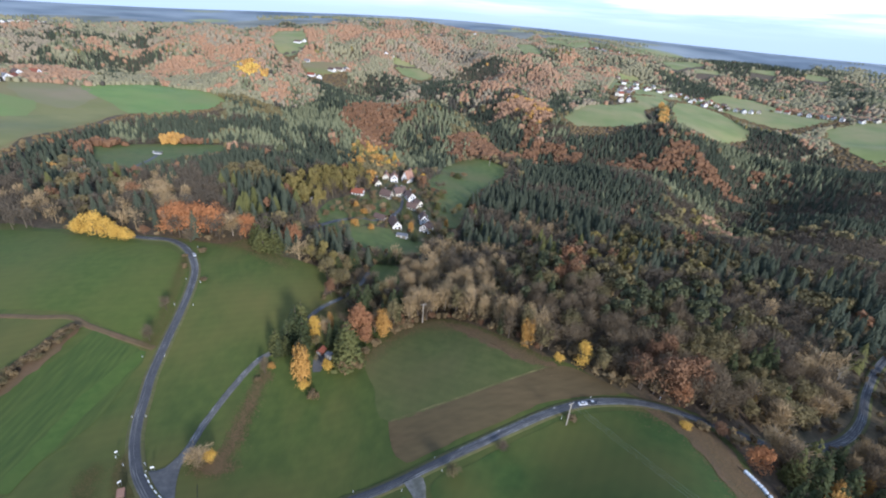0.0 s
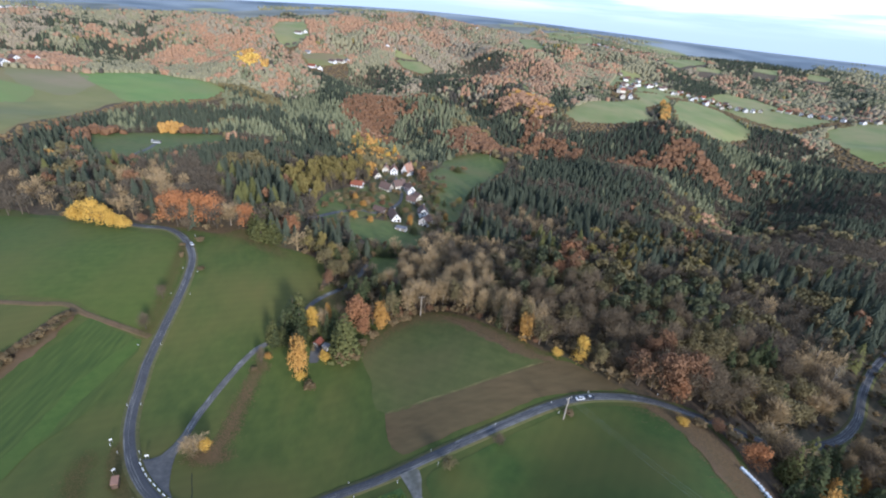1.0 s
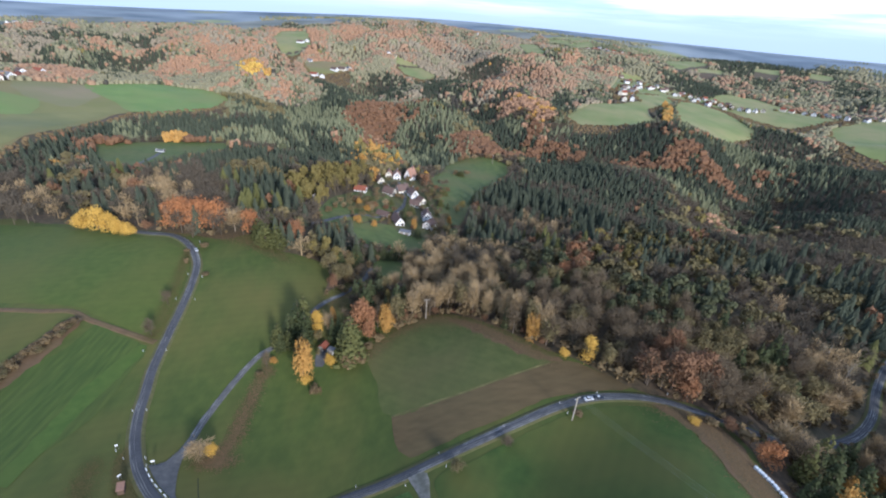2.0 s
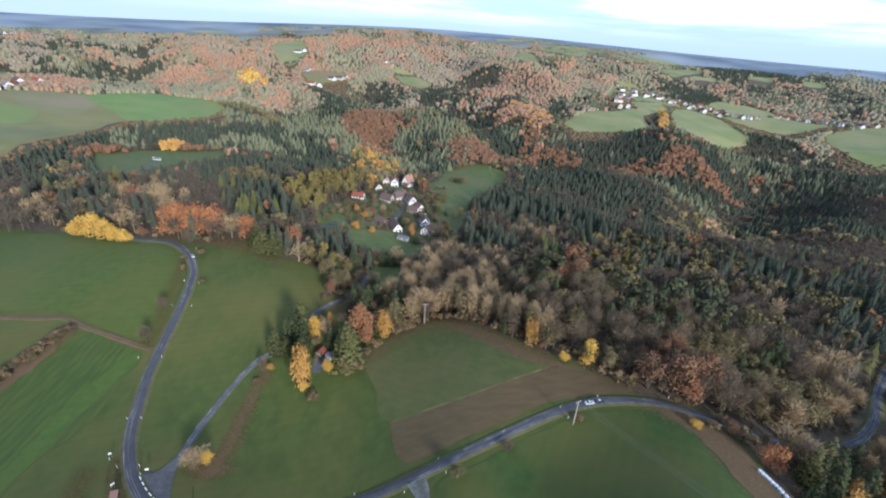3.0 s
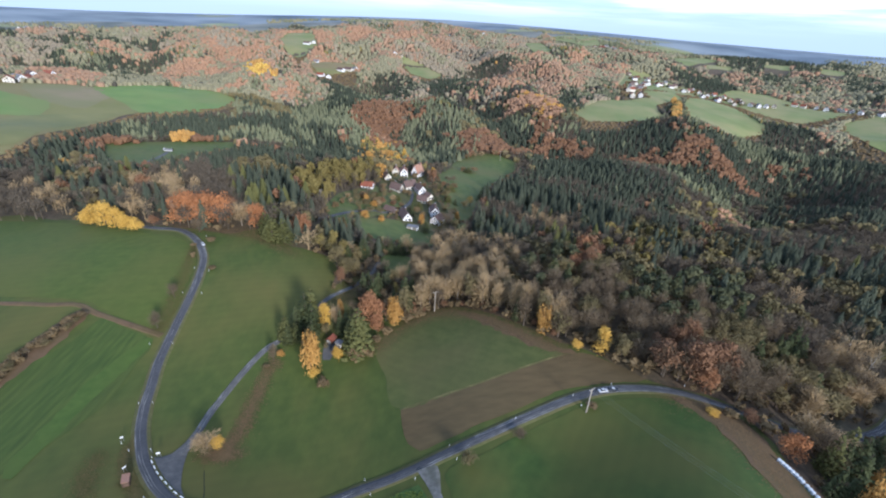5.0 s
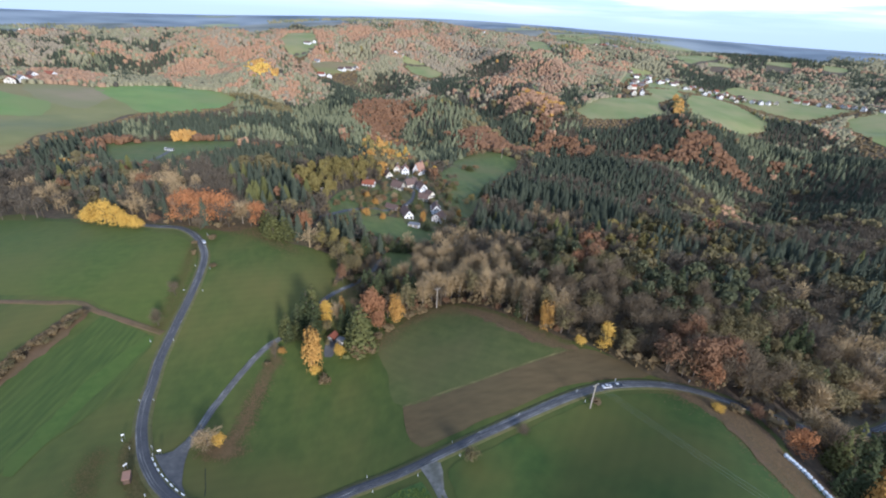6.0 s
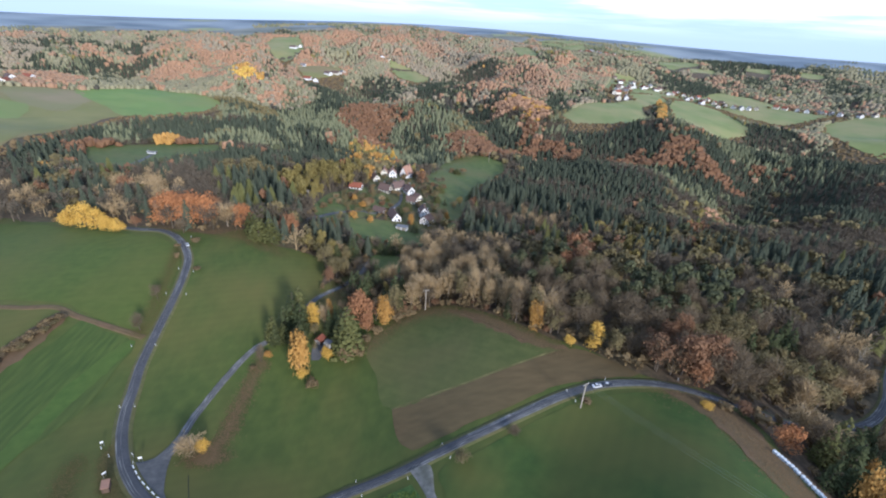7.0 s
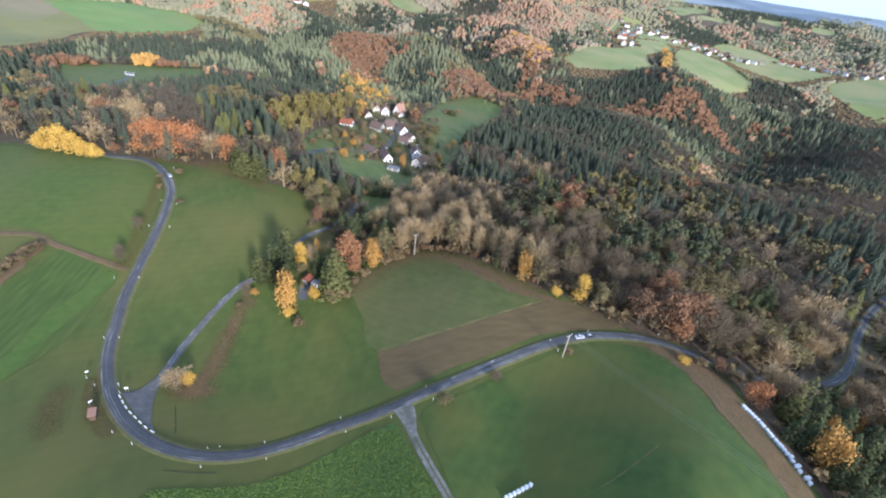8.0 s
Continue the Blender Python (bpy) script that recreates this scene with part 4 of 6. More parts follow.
    low = (-0.2 if kind in ("golden", "orange") else -0.1) if kind in ("golden", "orange", "beech", "copper") else 0.14
    return v * (wide, wide, high * (1 - low)) + (0, 0, high * low), f


LABEL = {
    "spruce": "dark green spruce with drooping boughs in the wood", "pine": "olive-green pine with a loose crown", "fir": "olive-green fir with dense drooping boughs", "larch": "yellowing larch with a narrow crown",
    "beech": "beech with copper-orange autumn leaves", "russet": "broadleaf tree with sparse russet leaves", "oak": "oak with olive-brown autumn leaves",
    "golden": "tree with bright golden-yellow autumn leaves", "orange": "tree with orange-yellow autumn leaves", "bare": "leafless grey-brown broadleaf tree", "hornbeam": "nearly leafless beige broadleaf tree", "copper": "broad beech with glowing copper-orange leaves", "shrub": "brownish half-bare shrub at the wood edge", "birch": "leafless birch with a pale trunk in the wood",
}
NAME = {"spruce": "spruce_tree", "pine": "pine_tree", "fir": "fir_tree", "larch": "larch_tree", "beech": "beech_tree", "russet": "russet_tree", "oak": "oak_tree", "golden": "golden_tree", "orange": "orange_tree", "bare": "bare_tree", "hornbeam": "hornbeam_tree", "copper": "copper_beech_tree", "shrub": "shrub", "birch": "birch_tree"}
PAIR = {}


def tree_meshes(kind, variant):
    if (kind, variant) not in PAIR:
        seed = 11 + variant * 7 + len(PAIR)
        wide, high = SIZE[kind]
        v, f = crown_parts(kind, seed, 0)
        crown = mesh_of(kind + "_crown", v, f, M[kind])
        if kind in CONIFER:
            tv, tf = tube([(0, 0, -0.4), (0, 0, high * 0.5), (0, 0, high * 0.96)], 0.24, 0.03, 6)
        elif kind == "shrub":
            tv, tf = limbs(seed, 6, wide * 0.4, high * 0.7, 0.08, False)
        else:
            tv, tf = limbs(seed, 13 if kind == "hornbeam" else 9 if kind == "bare" else 8, wide * 0.38, high * 0.95, 0.22)
        trunk = mesh_of(kind + "_trunk", tv, tf, M["beige_bark"] if kind == "hornbeam" else M["pale_bark"] if kind == "birch" else M["bark"], smooth=True)
        PAIR[kind, variant] = (trunk, crown)
    return PAIR[kind, variant]


def tree(kind, x, y, size=1.0, wide=1.0, label="", group="", variant=None):
    """One tree as a thing with trunk and crown."""
    variant = random.randrange(3) if variant is None else variant
    trunk, crown = tree_meshes(kind, variant)
    ob = thing(NAME[kind], (x, y, up(x, y)), label or LABEL[kind], "shrub" if kind == "shrub" else "tree", group)
    ob.matrix_world = Matrix.LocRotScale((x, y, up(x, y)), Euler((random.uniform(-0.03, 0.03), random.uniform(-0.03, 0.03), random.uniform(0, 6.28))), (size * wide, size * wide, size))
    part("trunk", trunk, None, ob)
    part("crown", crown, None, ob)
    return ob


def inside(poly, x, y):
    """Whether the points lie inside the outline."""
    c = np.zeros(len(x), bool)
    a, b = poly, np.roll(poly, -1, 0)
    for (x0, y0), (x1, y1) in zip(a, b):
        if y0 != y1:
            c ^= ((y0 > y) != (y1 > y)) & (x < (x1 - x0) * (y - y0) / (y1 - y0) + x0)
    return c


def wooded(x, y, low=False):
    """Whether high trees stand at the places; low: whether only scrub does, before an open view."""
    ok = np.ones(len(x), bool)
    for p in OPEN:
        ok &= ~inside(p, x, y)
    free = ok.copy()
    for p in VISTA:
        near = (np.abs(x - p[:, 0].mean()) < 400) & (np.abs(y - p[:, 1].mean()) < 400)
        for k in (0.2, 0.4, 0.6, 0.8, 1.0):
            go = 1 + k * 6.5 / 110
            ok[near] &= ~inside(p, x[near] * go, y[near] * go)
    for line in ROADS:
        for q in range(0, len(line), 2):
            by = np.hypot(x - line[q, 0], y - line[q, 1])
            ok &= by > 6.0
            free &= by > 4.0
    return free & ~ok if low else ok


# stands seen from the viewpoint: bearing in degrees, distance, half-width in degrees, half-depth, kinds with their weights
STANDS = []
STANDS += [
    (-17.3, 200, 2.7, 12, "oak:4 larch:2 hornbeam:2"), (-23.5, 282, 3.3, 30, "fir:7 spruce:2 russet:1"), (-37.4, 294, 1.5, 45, "hornbeam:4 bare:4"), (-17.6, 294, 3.1, 29, "larch:6 fir:4"),
    (-27.7, 297, 2.9, 35, "bare:7 hornbeam:2 spruce:1"), (-45.8, 304, 2.6, 33, "bare:6 hornbeam:2 russet:0.6"), (-32.8, 311, 1.7, 44, "hornbeam:6 bare:2"),
    (-40.9, 316, 2.8, 47, "bare:6 oak:1 spruce:1"), (-13.7, 344, 2.8, 22, "larch:8"), (-29.8, 356, 3.5, 30, "spruce:4 bare:5"), (-24.8, 365, 3.3, 27, "oak:3 spruce:2 hornbeam:2 bare:1"),
    (-44.9, 408, 2.6, 51, "bare:5 spruce:3"), (-41.6, 413, 2.2, 44, "bare:5 hornbeam:1 orange:0.6 oak:2"), (-22.5, 415, 5.3, 51, "spruce:8"), (-14.6, 466, 4.8, 68, "spruce:9"),
    (-41.2, 494, 3.3, 30, "bare:4 russet:2 spruce:2"), (-34.1, 511, 4.8, 18, "russet:5 copper:2 bare:3"), (-31.6, 525, 1.0, 36, "orange:6 larch:1"), (-18.2, 539, 2.7, 19, "spruce:6 copper:2"),
    (-23.4, 543, 5.2, 22, "fir:5 spruce:4"),
]
STANDS += [
    (-33.4, 576, 4.8, 30, "fir:4 spruce:5"), (-22.1, 579, 5.3, 14, "spruce:7"), (-16.1, 685, 3.8, 130, "fir:6 spruce:4"), (-22.0, 713, 4.3, 114, "fir:4 oak:4 spruce:2"),
    (-22.9, 849, 2.9, 31, "beech:3 fir:3 oak:4"), (-18.2, 880, 3.4, 42, "beech:5 hornbeam:2 fir:1 oak:3 fir:1"), (-39.9, 882, 1.9, 60, "beech:4 russet:4 oak:3 fir:1"), (-31.1, 888, 3.3, 62, "oak:4 spruce:2 beech:1"),
    (-23.3, 930, 1.4, 43, "orange:5 golden:2 larch:2"), (-27.1, 931, 2.5, 88, "oak:4 russet:2 spruce:2"), (-35.2, 954, 1.6, 150, "spruce:5 oak:4"), (-39.1, 979, 6.0, 20, "spruce:4 oak:4 fir:2"),
    (-29.8, 1043, 3.4, 31, "beech:5 russet:4 oak:3 fir:1"), (-39.9, 1130, 1.1, 120, "spruce:4 oak:4 fir:2"), (-33.8, 1156, 2.4, 20, "fir:3 spruce:4"), (-41.6, 1165, 3.2, 74, "hornbeam:4 oak:3 spruce:1"),
    (-34.5, 1204, 2.2, 29, "beech:6 russet:3 oak:3 fir:1"), (-14.9, 1214, 2.7, 82, "beech:4 hornbeam:3 oak:3 fir:1"), (-32.5, 1301, 0.9, 143, "spruce:6"), (-24.8, 1344, 4.2, 137, "beech:6 russet:3 hornbeam:2 oak:3 fir:1"),
]
STANDS += [
    (-35.2, 1541, 1.7, 324, "spruce:3 oak:4 hornbeam:2"), (-13.0, 1613, 7.6, 109, "beech:7 russet:3 oak:3 fir:1"),
]
STANDS += [
    (0.5, 214, 6.5, 26, "hornbeam:6 oak:2 bare:3 spruce:0.6"), (1.5, 182, 8.0, 16, "hornbeam:8 oak:1 golden:0.3"), (6.1, 266, 2.1, 20, "spruce:5 fir:2 bare:2"), (11.3, 319, 4.8, 29, "bare:7 spruce:2 hornbeam:2"), (7.7, 372, 3.5, 32, "spruce:8"),
    (-10.2, 464, 2.1, 79, "orange:4 oak:2 larch:2"), (-2.4, 523, 4.6, 48, "fir:8 spruce:2"), (11.7, 530, 1.1, 81, "fir:8"), (3.4, 569, 3.5, 41, "copper:5 russet:3"),
    (-3.0, 633, 3.9, 30, "fir:4 hornbeam:3 oak:2 spruce:2"), (12.0, 633, 3.4, 12, "copper:4 russet:3 spruce:2"), (10.1, 657, 4.1, 12, "spruce:6 fir:2"),
    (-11.2, 658, 2.9, 80, "copper:5 russet:3 beech:2"), (6.0, 690, 3.5, 34, "spruce:5 fir:3"), (10.0, 748, 1.2, 76, "copper:6 orange:1 beech:2"), (6.9, 773, 1.5, 12, "orange:2 beech:3"),
    (3.4, 783, 2.9, 29, "spruce:9"), (-6.5, 791, 3.2, 112, "hornbeam:4 russet:4 fir:2"), (-11.8, 914, 4.2, 158, "spruce:5 fir:5"), (9.2, 972, 3.4, 26, "russet:3 hornbeam:3 spruce:2 oak:3 fir:1"),
    (4.3, 1003, 1.3, 164, "hornbeam:3 orange:2 beech:2 oak:3 fir:1"),
]
STANDS += [
    (-1.9, 1016, 2.1, 111, "spruce:8"), (8.9, 1180, 3.4, 162, "russet:4 beech:4 bare:1 oak:3 fir:1"), (1.7, 1194, 1.8, 12, "spruce:7"), (3.8, 1196, 2.0, 19, "spruce:9"),
    (-1.4, 1205, 2.8, 43, "hornbeam:4 spruce:2 russet:2 oak:3 fir:1"), (-11.1, 1206, 4.5, 95, "russet:4 hornbeam:4 beech:1 oak:3 fir:1"), (-4.1, 1408, 6.3, 187, "hornbeam:4 russet:3 oak:2 spruce:1"),
    (4.8, 1721, 4.2, 143, "beech:3 hornbeam:4 russet:2 oak:3 fir:1"),
]
STANDS += [
    (30.4, 138, 3.2, 13, "russet:8 beech:1 bare:2"), (52.0, 128, 5.0, 24, "spruce:9 fir:3 orange:1"), (58.0, 122, 4.0, 24, "spruce:8 oak:2 orange:1"), (24.2, 148, 2.6, 12, "bare:3 oak:3 russet:3"), (46.1, 150, 3.3, 12, "hornbeam:5 oak:3"), (50.0, 170, 4.5, 15, "hornbeam:7 bare:2 oak:1"),
    (37.5, 169, 2.4, 15, "oak:4 bare:3 pine:2"), (17.5, 171, 2.4, 15, "bare:3 oak:3 spruce:2"), (42.5, 178, 3.4, 17, "oak:4 bare:3 russet:2 spruce:2 golden:0.3"),
    (27.1, 184, 3.2, 16, "pine:5 spruce:3 oak:1"), (22.0, 199, 2.3, 19, "bare:3 larch:3 oak:2"), (38.3, 211, 3.2, 17, "bare:3 oak:3 pine:2 spruce:1"),
    (46.8, 213, 2.6, 18, "hornbeam:2 bare:3 spruce:2 oak:2"), (33.4, 219, 2.7, 22, "pine:7 spruce:2"), (42.5, 265, 3.0, 25, "bare:3 hornbeam:1 oak:2 spruce:3"), (24.7, 275, 3.5, 32, "larch:3 oak:2 bare:3 spruce:3 golden:0.4"),
    (31.3, 280, 3.4, 32, "bare:3 pine:2 oak:2 larch:2 spruce:3"), (38.5, 334, 3.9, 51, "bare:4 spruce:4 pine:2 oak:1"), (18.1, 406, 6.0, 41, "spruce:4 bare:6 oak:1"), (42.3, 446, 3.2, 87, "bare:6 oak:3 russet:1 spruce:2"),
    (26.5, 492, 3.5, 22, "bare:6 oak:1 spruce:3"), (29.2, 494, 1.2, 17, "larch:4 bare:2"),
]
# some spruce shares are raised here, dark trees standing in for cloud shade
STANDS += [
    (20.3, 500, 4.6, 18, "spruce:7 bare:3"), (14.1, 537, 4.1, 75, "spruce:9"), (26.5, 577, 4.7, 37, "spruce:6 fir:2 bare:3"), (40.7, 627, 3.7, 71, "bare:4 spruce:7"),
    (23.4, 638, 4.1, 13, "copper:5 russet:3 spruce:2"), (33.2, 644, 4.7, 60, "bare:3 spruce:8"), (29.3, 649, 3.3, 16, "copper:8 russet:2"), (21.0, 665, 3.2, 12, "spruce:6"),
    (16.6, 674, 2.7, 17, "spruce:7 fir:2"), (35.3, 741, 1.8, 25, "russet:4 copper:3 spruce:4"), (37.8, 808, 3.0, 94, "spruce:5 fir:4"), (32.3, 829, 2.3, 77, "spruce:5 fir:3"),
    (40.1, 831, 2.9, 99, "spruce:9"), (13.3, 869, 2.7, 71, "spruce:5 fir:2 hornbeam:1"), (34.0, 953, 2.3, 20, "spruce:9"), (37.2, 1015, 1.4, 62, "russet:4 beech:3 oak:3 fir:1"),
    (26.4, 1264, 1.8, 36, "spruce:7"), (21.4, 1289, 1.9, 113, "russet:5 beech:3 oak:3 fir:1"), (15.0, 1398, 3.0, 198, "russet:6 beech:4 oak:3 fir:1"), (24.6, 1421, 3.1, 141, "spruce:5 fir:2"),
]
STANDS += [
    (36.0, 1544, 1.6, 140, "oak:4 russet:2 spruce:2"), (28.5, 1592, 2.7, 179, "russet:4 oak:3 spruce:2"), (37.7, 1625, 2.1, 285, "spruce:7 oak:2"),
    (33.7, 1665, 2.8, 208, "oak:4 russet:2 spruce:3"), (32.2, 2423, 8.0, 405, "oak:3 spruce:5"),
]


def kinds_at(rng, x, y):
    """A kind for every place: by the stands near it, broken up by noise."""
    names = list(SIZE)
    w = np.zeros((len(x), len(names)))
    away = np.clip((np.hypot(x, y) - 680) / 350, 0, 1)
    for name, near, far in (("spruce", 0.09, 0.09), ("bare", 0.16, 0.03), ("russet", 0.02, 0.09), ("oak", 0.06, 0.14), ("fir", 0.03, 0.08), ("larch", 0.005, 0.02), ("hornbeam", 0.004, 0.08), ("pine", 0.04, 0.01), ("beech", 0.01, 0.06)):
        w[:, names.index(name)] = near + (far - near) * away
    r, a = np.hypot(x, y), np.degrees(np.arctan2(x, y))
    for turn, mid, wide, deep, mixed in STANDS:
        g = np.exp(-np.abs((a - turn) / wide) ** 3 - np.abs((r - mid) / max(deep, 0.03 * mid)) ** 3) * 2.2
        for item in mixed.split():
            k, q = item.split(":")
            w[:, names.index(k)] += g * float(q) * 0.16
    # patches of one kind, so that stands hold together
    for k in range(len(names)):
        s = 38 + 0.05 * np.hypot(x, y)
        w[:, k] *= np.exp(1.0 * np.sin(x / s + 1.7 * k) * np.sin(y / s + 2.3 * k + 1) + 0.5 * np.sin((x + y) / (s * 0.37) + k))
    east = np.clip((a - 6) / 8, 0, 1) * np.clip((r - 670) / 120, 0, 1)
    for name, q in (("beech", 0.6), ("russet", 0.6), ("hornbeam", 0.5), ("oak", 1.25), ("fir", 1.5), ("spruce", 1.2)):
        w[:, names.index(name)] *= 1 + (q - 1) * east
    w = w ** 1.6
    w /= w.sum(1, keepdims=True)
    # small clumps of one kind: most trees take after their neighbours
    cell = 11 + 0.013 * np.hypot(x, y)
    cx, cy = np.floor((x + 4 * np.sin(y / 9)) / cell), np.floor((y + 4 * np.sin(x / 11)) / cell)
    clump = np.modf(np.abs(np.sin(cx * 12.9898 + cy * 78.233) * 43758.5453))[0]
    own = rng.random(len(x))
    u = np.where(rng.random(len(x)) < 0.68 - 0.06 * away, clump, own)
    pick = (w.cumsum(1) < u[:, None]).sum(1)
    return np.array(names)[np.clip(pick, 0, len(names) - 1)]


def scatter(rng, near, far, spacing, half=54, low=False):
    """Uneven places in the wooded land between two distances, on a jittered grid."""
    n = int(2 * far / spacing)
    gx, gy = np.meshgrid(np.arange(-n // 2, n // 2) * spacing, np.arange(int(far / spacing) + 1) * spacing)
    x = gx.ravel() + rng.uniform(-0.46, 0.46, gx.size) * spacing
    y = gy.ravel() + rng.uniform(-0.46, 0.46, gx.size) * spacing
    r, a = np.hypot(x, y), np.degrees(np.arctan2(x, y))
    ok = (r > near) & (r <= far) & (np.abs(a) < half) & (r < wood_end(x, y))
    x, y = x[ok], y[ok]
    ok = wooded(x, y, low)
    return x[ok], y[ok]


def plant(name, kind, x, y, rank, rng, grow=1.0, sizes=(0.72, 1.2)):
    """Many trees of a kind as one piece of woodland."""
    made = [crown_parts(kind, 100 + 13 * s, rank) for s in range(4)]
    sink = (0, 0, 0.22, 0.36, 0.44)[rank] * SIZE[kind][1]
    z = land(x, y)
    which = rng.integers(0, 4, len(x))
    vs, fs, ts, k = [], [], [], 0
    for s, (v, f) in enumerate(made):
        i = np.where(which == s)[0]
        if not len(i):
            continue
        if rank == 1:
            tv, tf = tube([(0, 0, -0.4), (0, 0, SIZE[kind][1] * 0.7)], 0.26, 0.08, 3)
            v, f = joined([(v, f), (tv, tf)])
        size = (rng.uniform(*sizes, len(i)) if rank < 2 else rng.uniform(0.68, 1.24, len(i))) * grow
        spin = rng.uniform(0, 6.283, len(i))
        wide = rng.uniform(0.9, 1.2, len(i)) * size * (1.0 if rank < 2 else 1.24 if kind in CONIFER else 1.36)
        c, q = np.cos(spin) * wide, np.sin(spin) * wide
        vx = v[None, :, 0] * c[:, None] - v[None, :, 1] * q[:, None] + x[i][:, None]
        vy = v[None, :, 0] * q[:, None] + v[None, :, 1] * c[:, None] + y[i][:, None]
        vz = v[None, :, 2] * size[:, None] + (z[i] - sink * size)[:, None]
        vs.append(np.stack([vx, vy, vz], -1).reshape(-1, 3))
        fs.append((f[None] + (np.arange(len(i)) * len(v))[:, None, None] + k).reshape(-1, 3))
        ts.append(np.repeat(rng.random(len(i)), len(v)))
        k += len(i) * len(v)
    # nearer woods take the stand tones, farther ones those tinted for haze
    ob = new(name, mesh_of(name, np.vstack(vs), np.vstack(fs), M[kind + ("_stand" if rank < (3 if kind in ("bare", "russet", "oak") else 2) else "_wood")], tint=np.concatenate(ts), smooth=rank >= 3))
    words = {"spruce": "dark green spruce wood", "pine": "olive-green pine wood", "fir": "olive-green fir wood", "larch": "yellowing larch stand", "beech": "copper-orange beech wood", "russet": "russet autumn wood", "oak": "olive-brown oak wood",
             "golden": "golden autumn trees", "orange": "orange autumn trees", "bare": "leafless grey-brown wood", "hornbeam": "beige half-bare wood", "copper": "copper-orange beech wood", "shrub": "brown undergrowth of shrubs"}
    return tagged(ob, words[kind] + " on the hills", "woodland", kind="stuff")


def build_woods():
    rng = np.random.default_rng(5)
    x, y = scatter(rng, 55, 205, 6.1, 64)
    for a, b, k in zip(x, y, kinds_at(rng, x, y)):
        tree(str(k), float(a), float(b), random.uniform(0.7, 1.1), random.uniform(0.85, 1.15), group="trees of the wood")
    x, y = scatter(rng, 55, 290, 4.6, 64)
    near = np.hypot(x, y) < 205
    ok = rng.random(len(x)) < np.where(near, 0.85, 0.35)
    young = near & ~ok & (rng.random(len(x)) < 0.5)
    plant("saplings", "oak", x[young], y[young], 1, rng, 0.42, (0.6, 1.2))
    plant("undergrowth", "shrub", x[ok & near], y[ok & near], 1, rng, 1.0, (0.8, 1.6))
    plant("undergrowth", "shrub", x[ok & ~near], y[ok & ~near], 1, rng, 1.0, (0.5, 1.1))
    x, y = scatter(rng, 60, 330, 4.2, low=True)
    plant("scrub", "shrub", x, y, 1, rng, 0.9, (0.6, 1.2))
    x, y = scatter(rng, 330, 1300, 6.0, low=True)
    plant("scrub", "shrub", x, y, 3, rng, 1.1, (0.6, 1.3))
    for near, far, gap, rank, grow in ((205, 380, 6.3, 1, 0.95), (380, 800, 5.0, 2, 0.70), (800, 1300, 5.3, 4, 0.62), (1300, 1850, 8.8, 4, 0.86), (1850, 2460, 10.5, 4, 1.0)):
        x, y = scatter(rng, near, far, gap)
        kinds = kinds_at(rng, x, y)
        for k in SIZE:
            i = kinds == k
            if i.sum():
                plant(k + "_wood", k, x[i], y[i], rank, rng, grow)
    # broken woods that thin out on the far plain
    n = 26000
    r, a = rng.uniform(1850, 3100, n), rng.uniform(-0.94, 0.94, n)
    x, y = r * np.sin(a), r * np.cos(a)
    belt = np.sin(r / 61 + 3 * a + 1.5 * np.sin(a * 9)) + 0.9 * np.sin(a * 13 + r / 240) + 0.5 * np.sin(a * 37 + 2)
    past = (r - wood_end(x, y)) / 750
    ok = (belt > -0.4 + 2.2 * past) & (past > 0)
    for kind, lo, hi in (("oak", 0.0, 0.45), ("fir", 0.45, 1.0)):
        part_of = np.modf(np.abs(np.sin(np.floor(a * 60) * 12.9 + np.floor(r / 70) * 78.2)) * 437)[0]
        i = ok & (part_of >= lo) & (part_of < hi)
        plant(kind + "_wood", kind, x[i], y[i], 4, rng, 0.8)



build_woods()


# ---- single trees and shrubs ----
def grown(kind, x, y, high, wide, label="", group="", variant=None):
    """A tree of the kind with a given height and width in metres."""
    w, h = SIZE[kind]
    return tree(kind, x, y, high / h, (wide / w) / (high / h), label, group, variant)


GROVE = "trees round the farm hut"
for kind, x, y, high, wide, label in (
        ("orange", -46, 121.9, 18.5, 9.8, "tall orange-yellow autumn maple beside a farm hut"), ("golden", -44.4, 120, 3.4, 5.2, "low yellow-green bush below a maple"), ("oak", -48.5, 127.5, 14, 6, ""), ("spruce", -53.4, 141.7, 16, 9.5, ""), ("spruce", -50.6, 139.5, 13, 8, ""), ("spruce", -55.8, 138.5, 12, 7, ""),
        ("spruce", -49.5, 135.5, 9, 6, ""), ("fir", -52.4, 144, 16.5, 8.5, "olive-green fir above dark spruces"), ("fir", -58.4, 132.9, 11, 6, ""), ("spruce", -57, 131.6, 8, 5, ""), ("fir", -54.6, 133.5, 8.5, 5, ""), ("golden", -47.2, 143, 11.5, 6.8, ""), ("hornbeam", -42.4, 143.6, 12.5, 5.5, ""), ("orange", -41.8, 147, 13, 3.6, "slender tree with an orange tip")):
    grown(kind, x, y, high, wide, label, GROVE)
for kind, x, y, high, wide, label in (
        ("oak", -45.6, 139.6, 6, 5, ""), ("spruce", -40.2, 140.4, 12.6, 4.2, ""), ("spruce", -37.9, 140.8, 12, 4.4, ""), ("fir", -38.6, 144, 11, 4.8, ""), ("fir", -31.8, 131.9, 20.5, 11.5, "large olive-green conifer at the field's edge"), ("fir", -34.6, 134.6, 15, 7, ""), ("shrub", -31, 129.4, 6.6, 8.4, "brown leafy bush below a large conifer"), ("shrub", -28.4, 131.6, 5.6, 6.6, ""), ("shrub", -34, 129.4, 4.6, 4.6, ""),
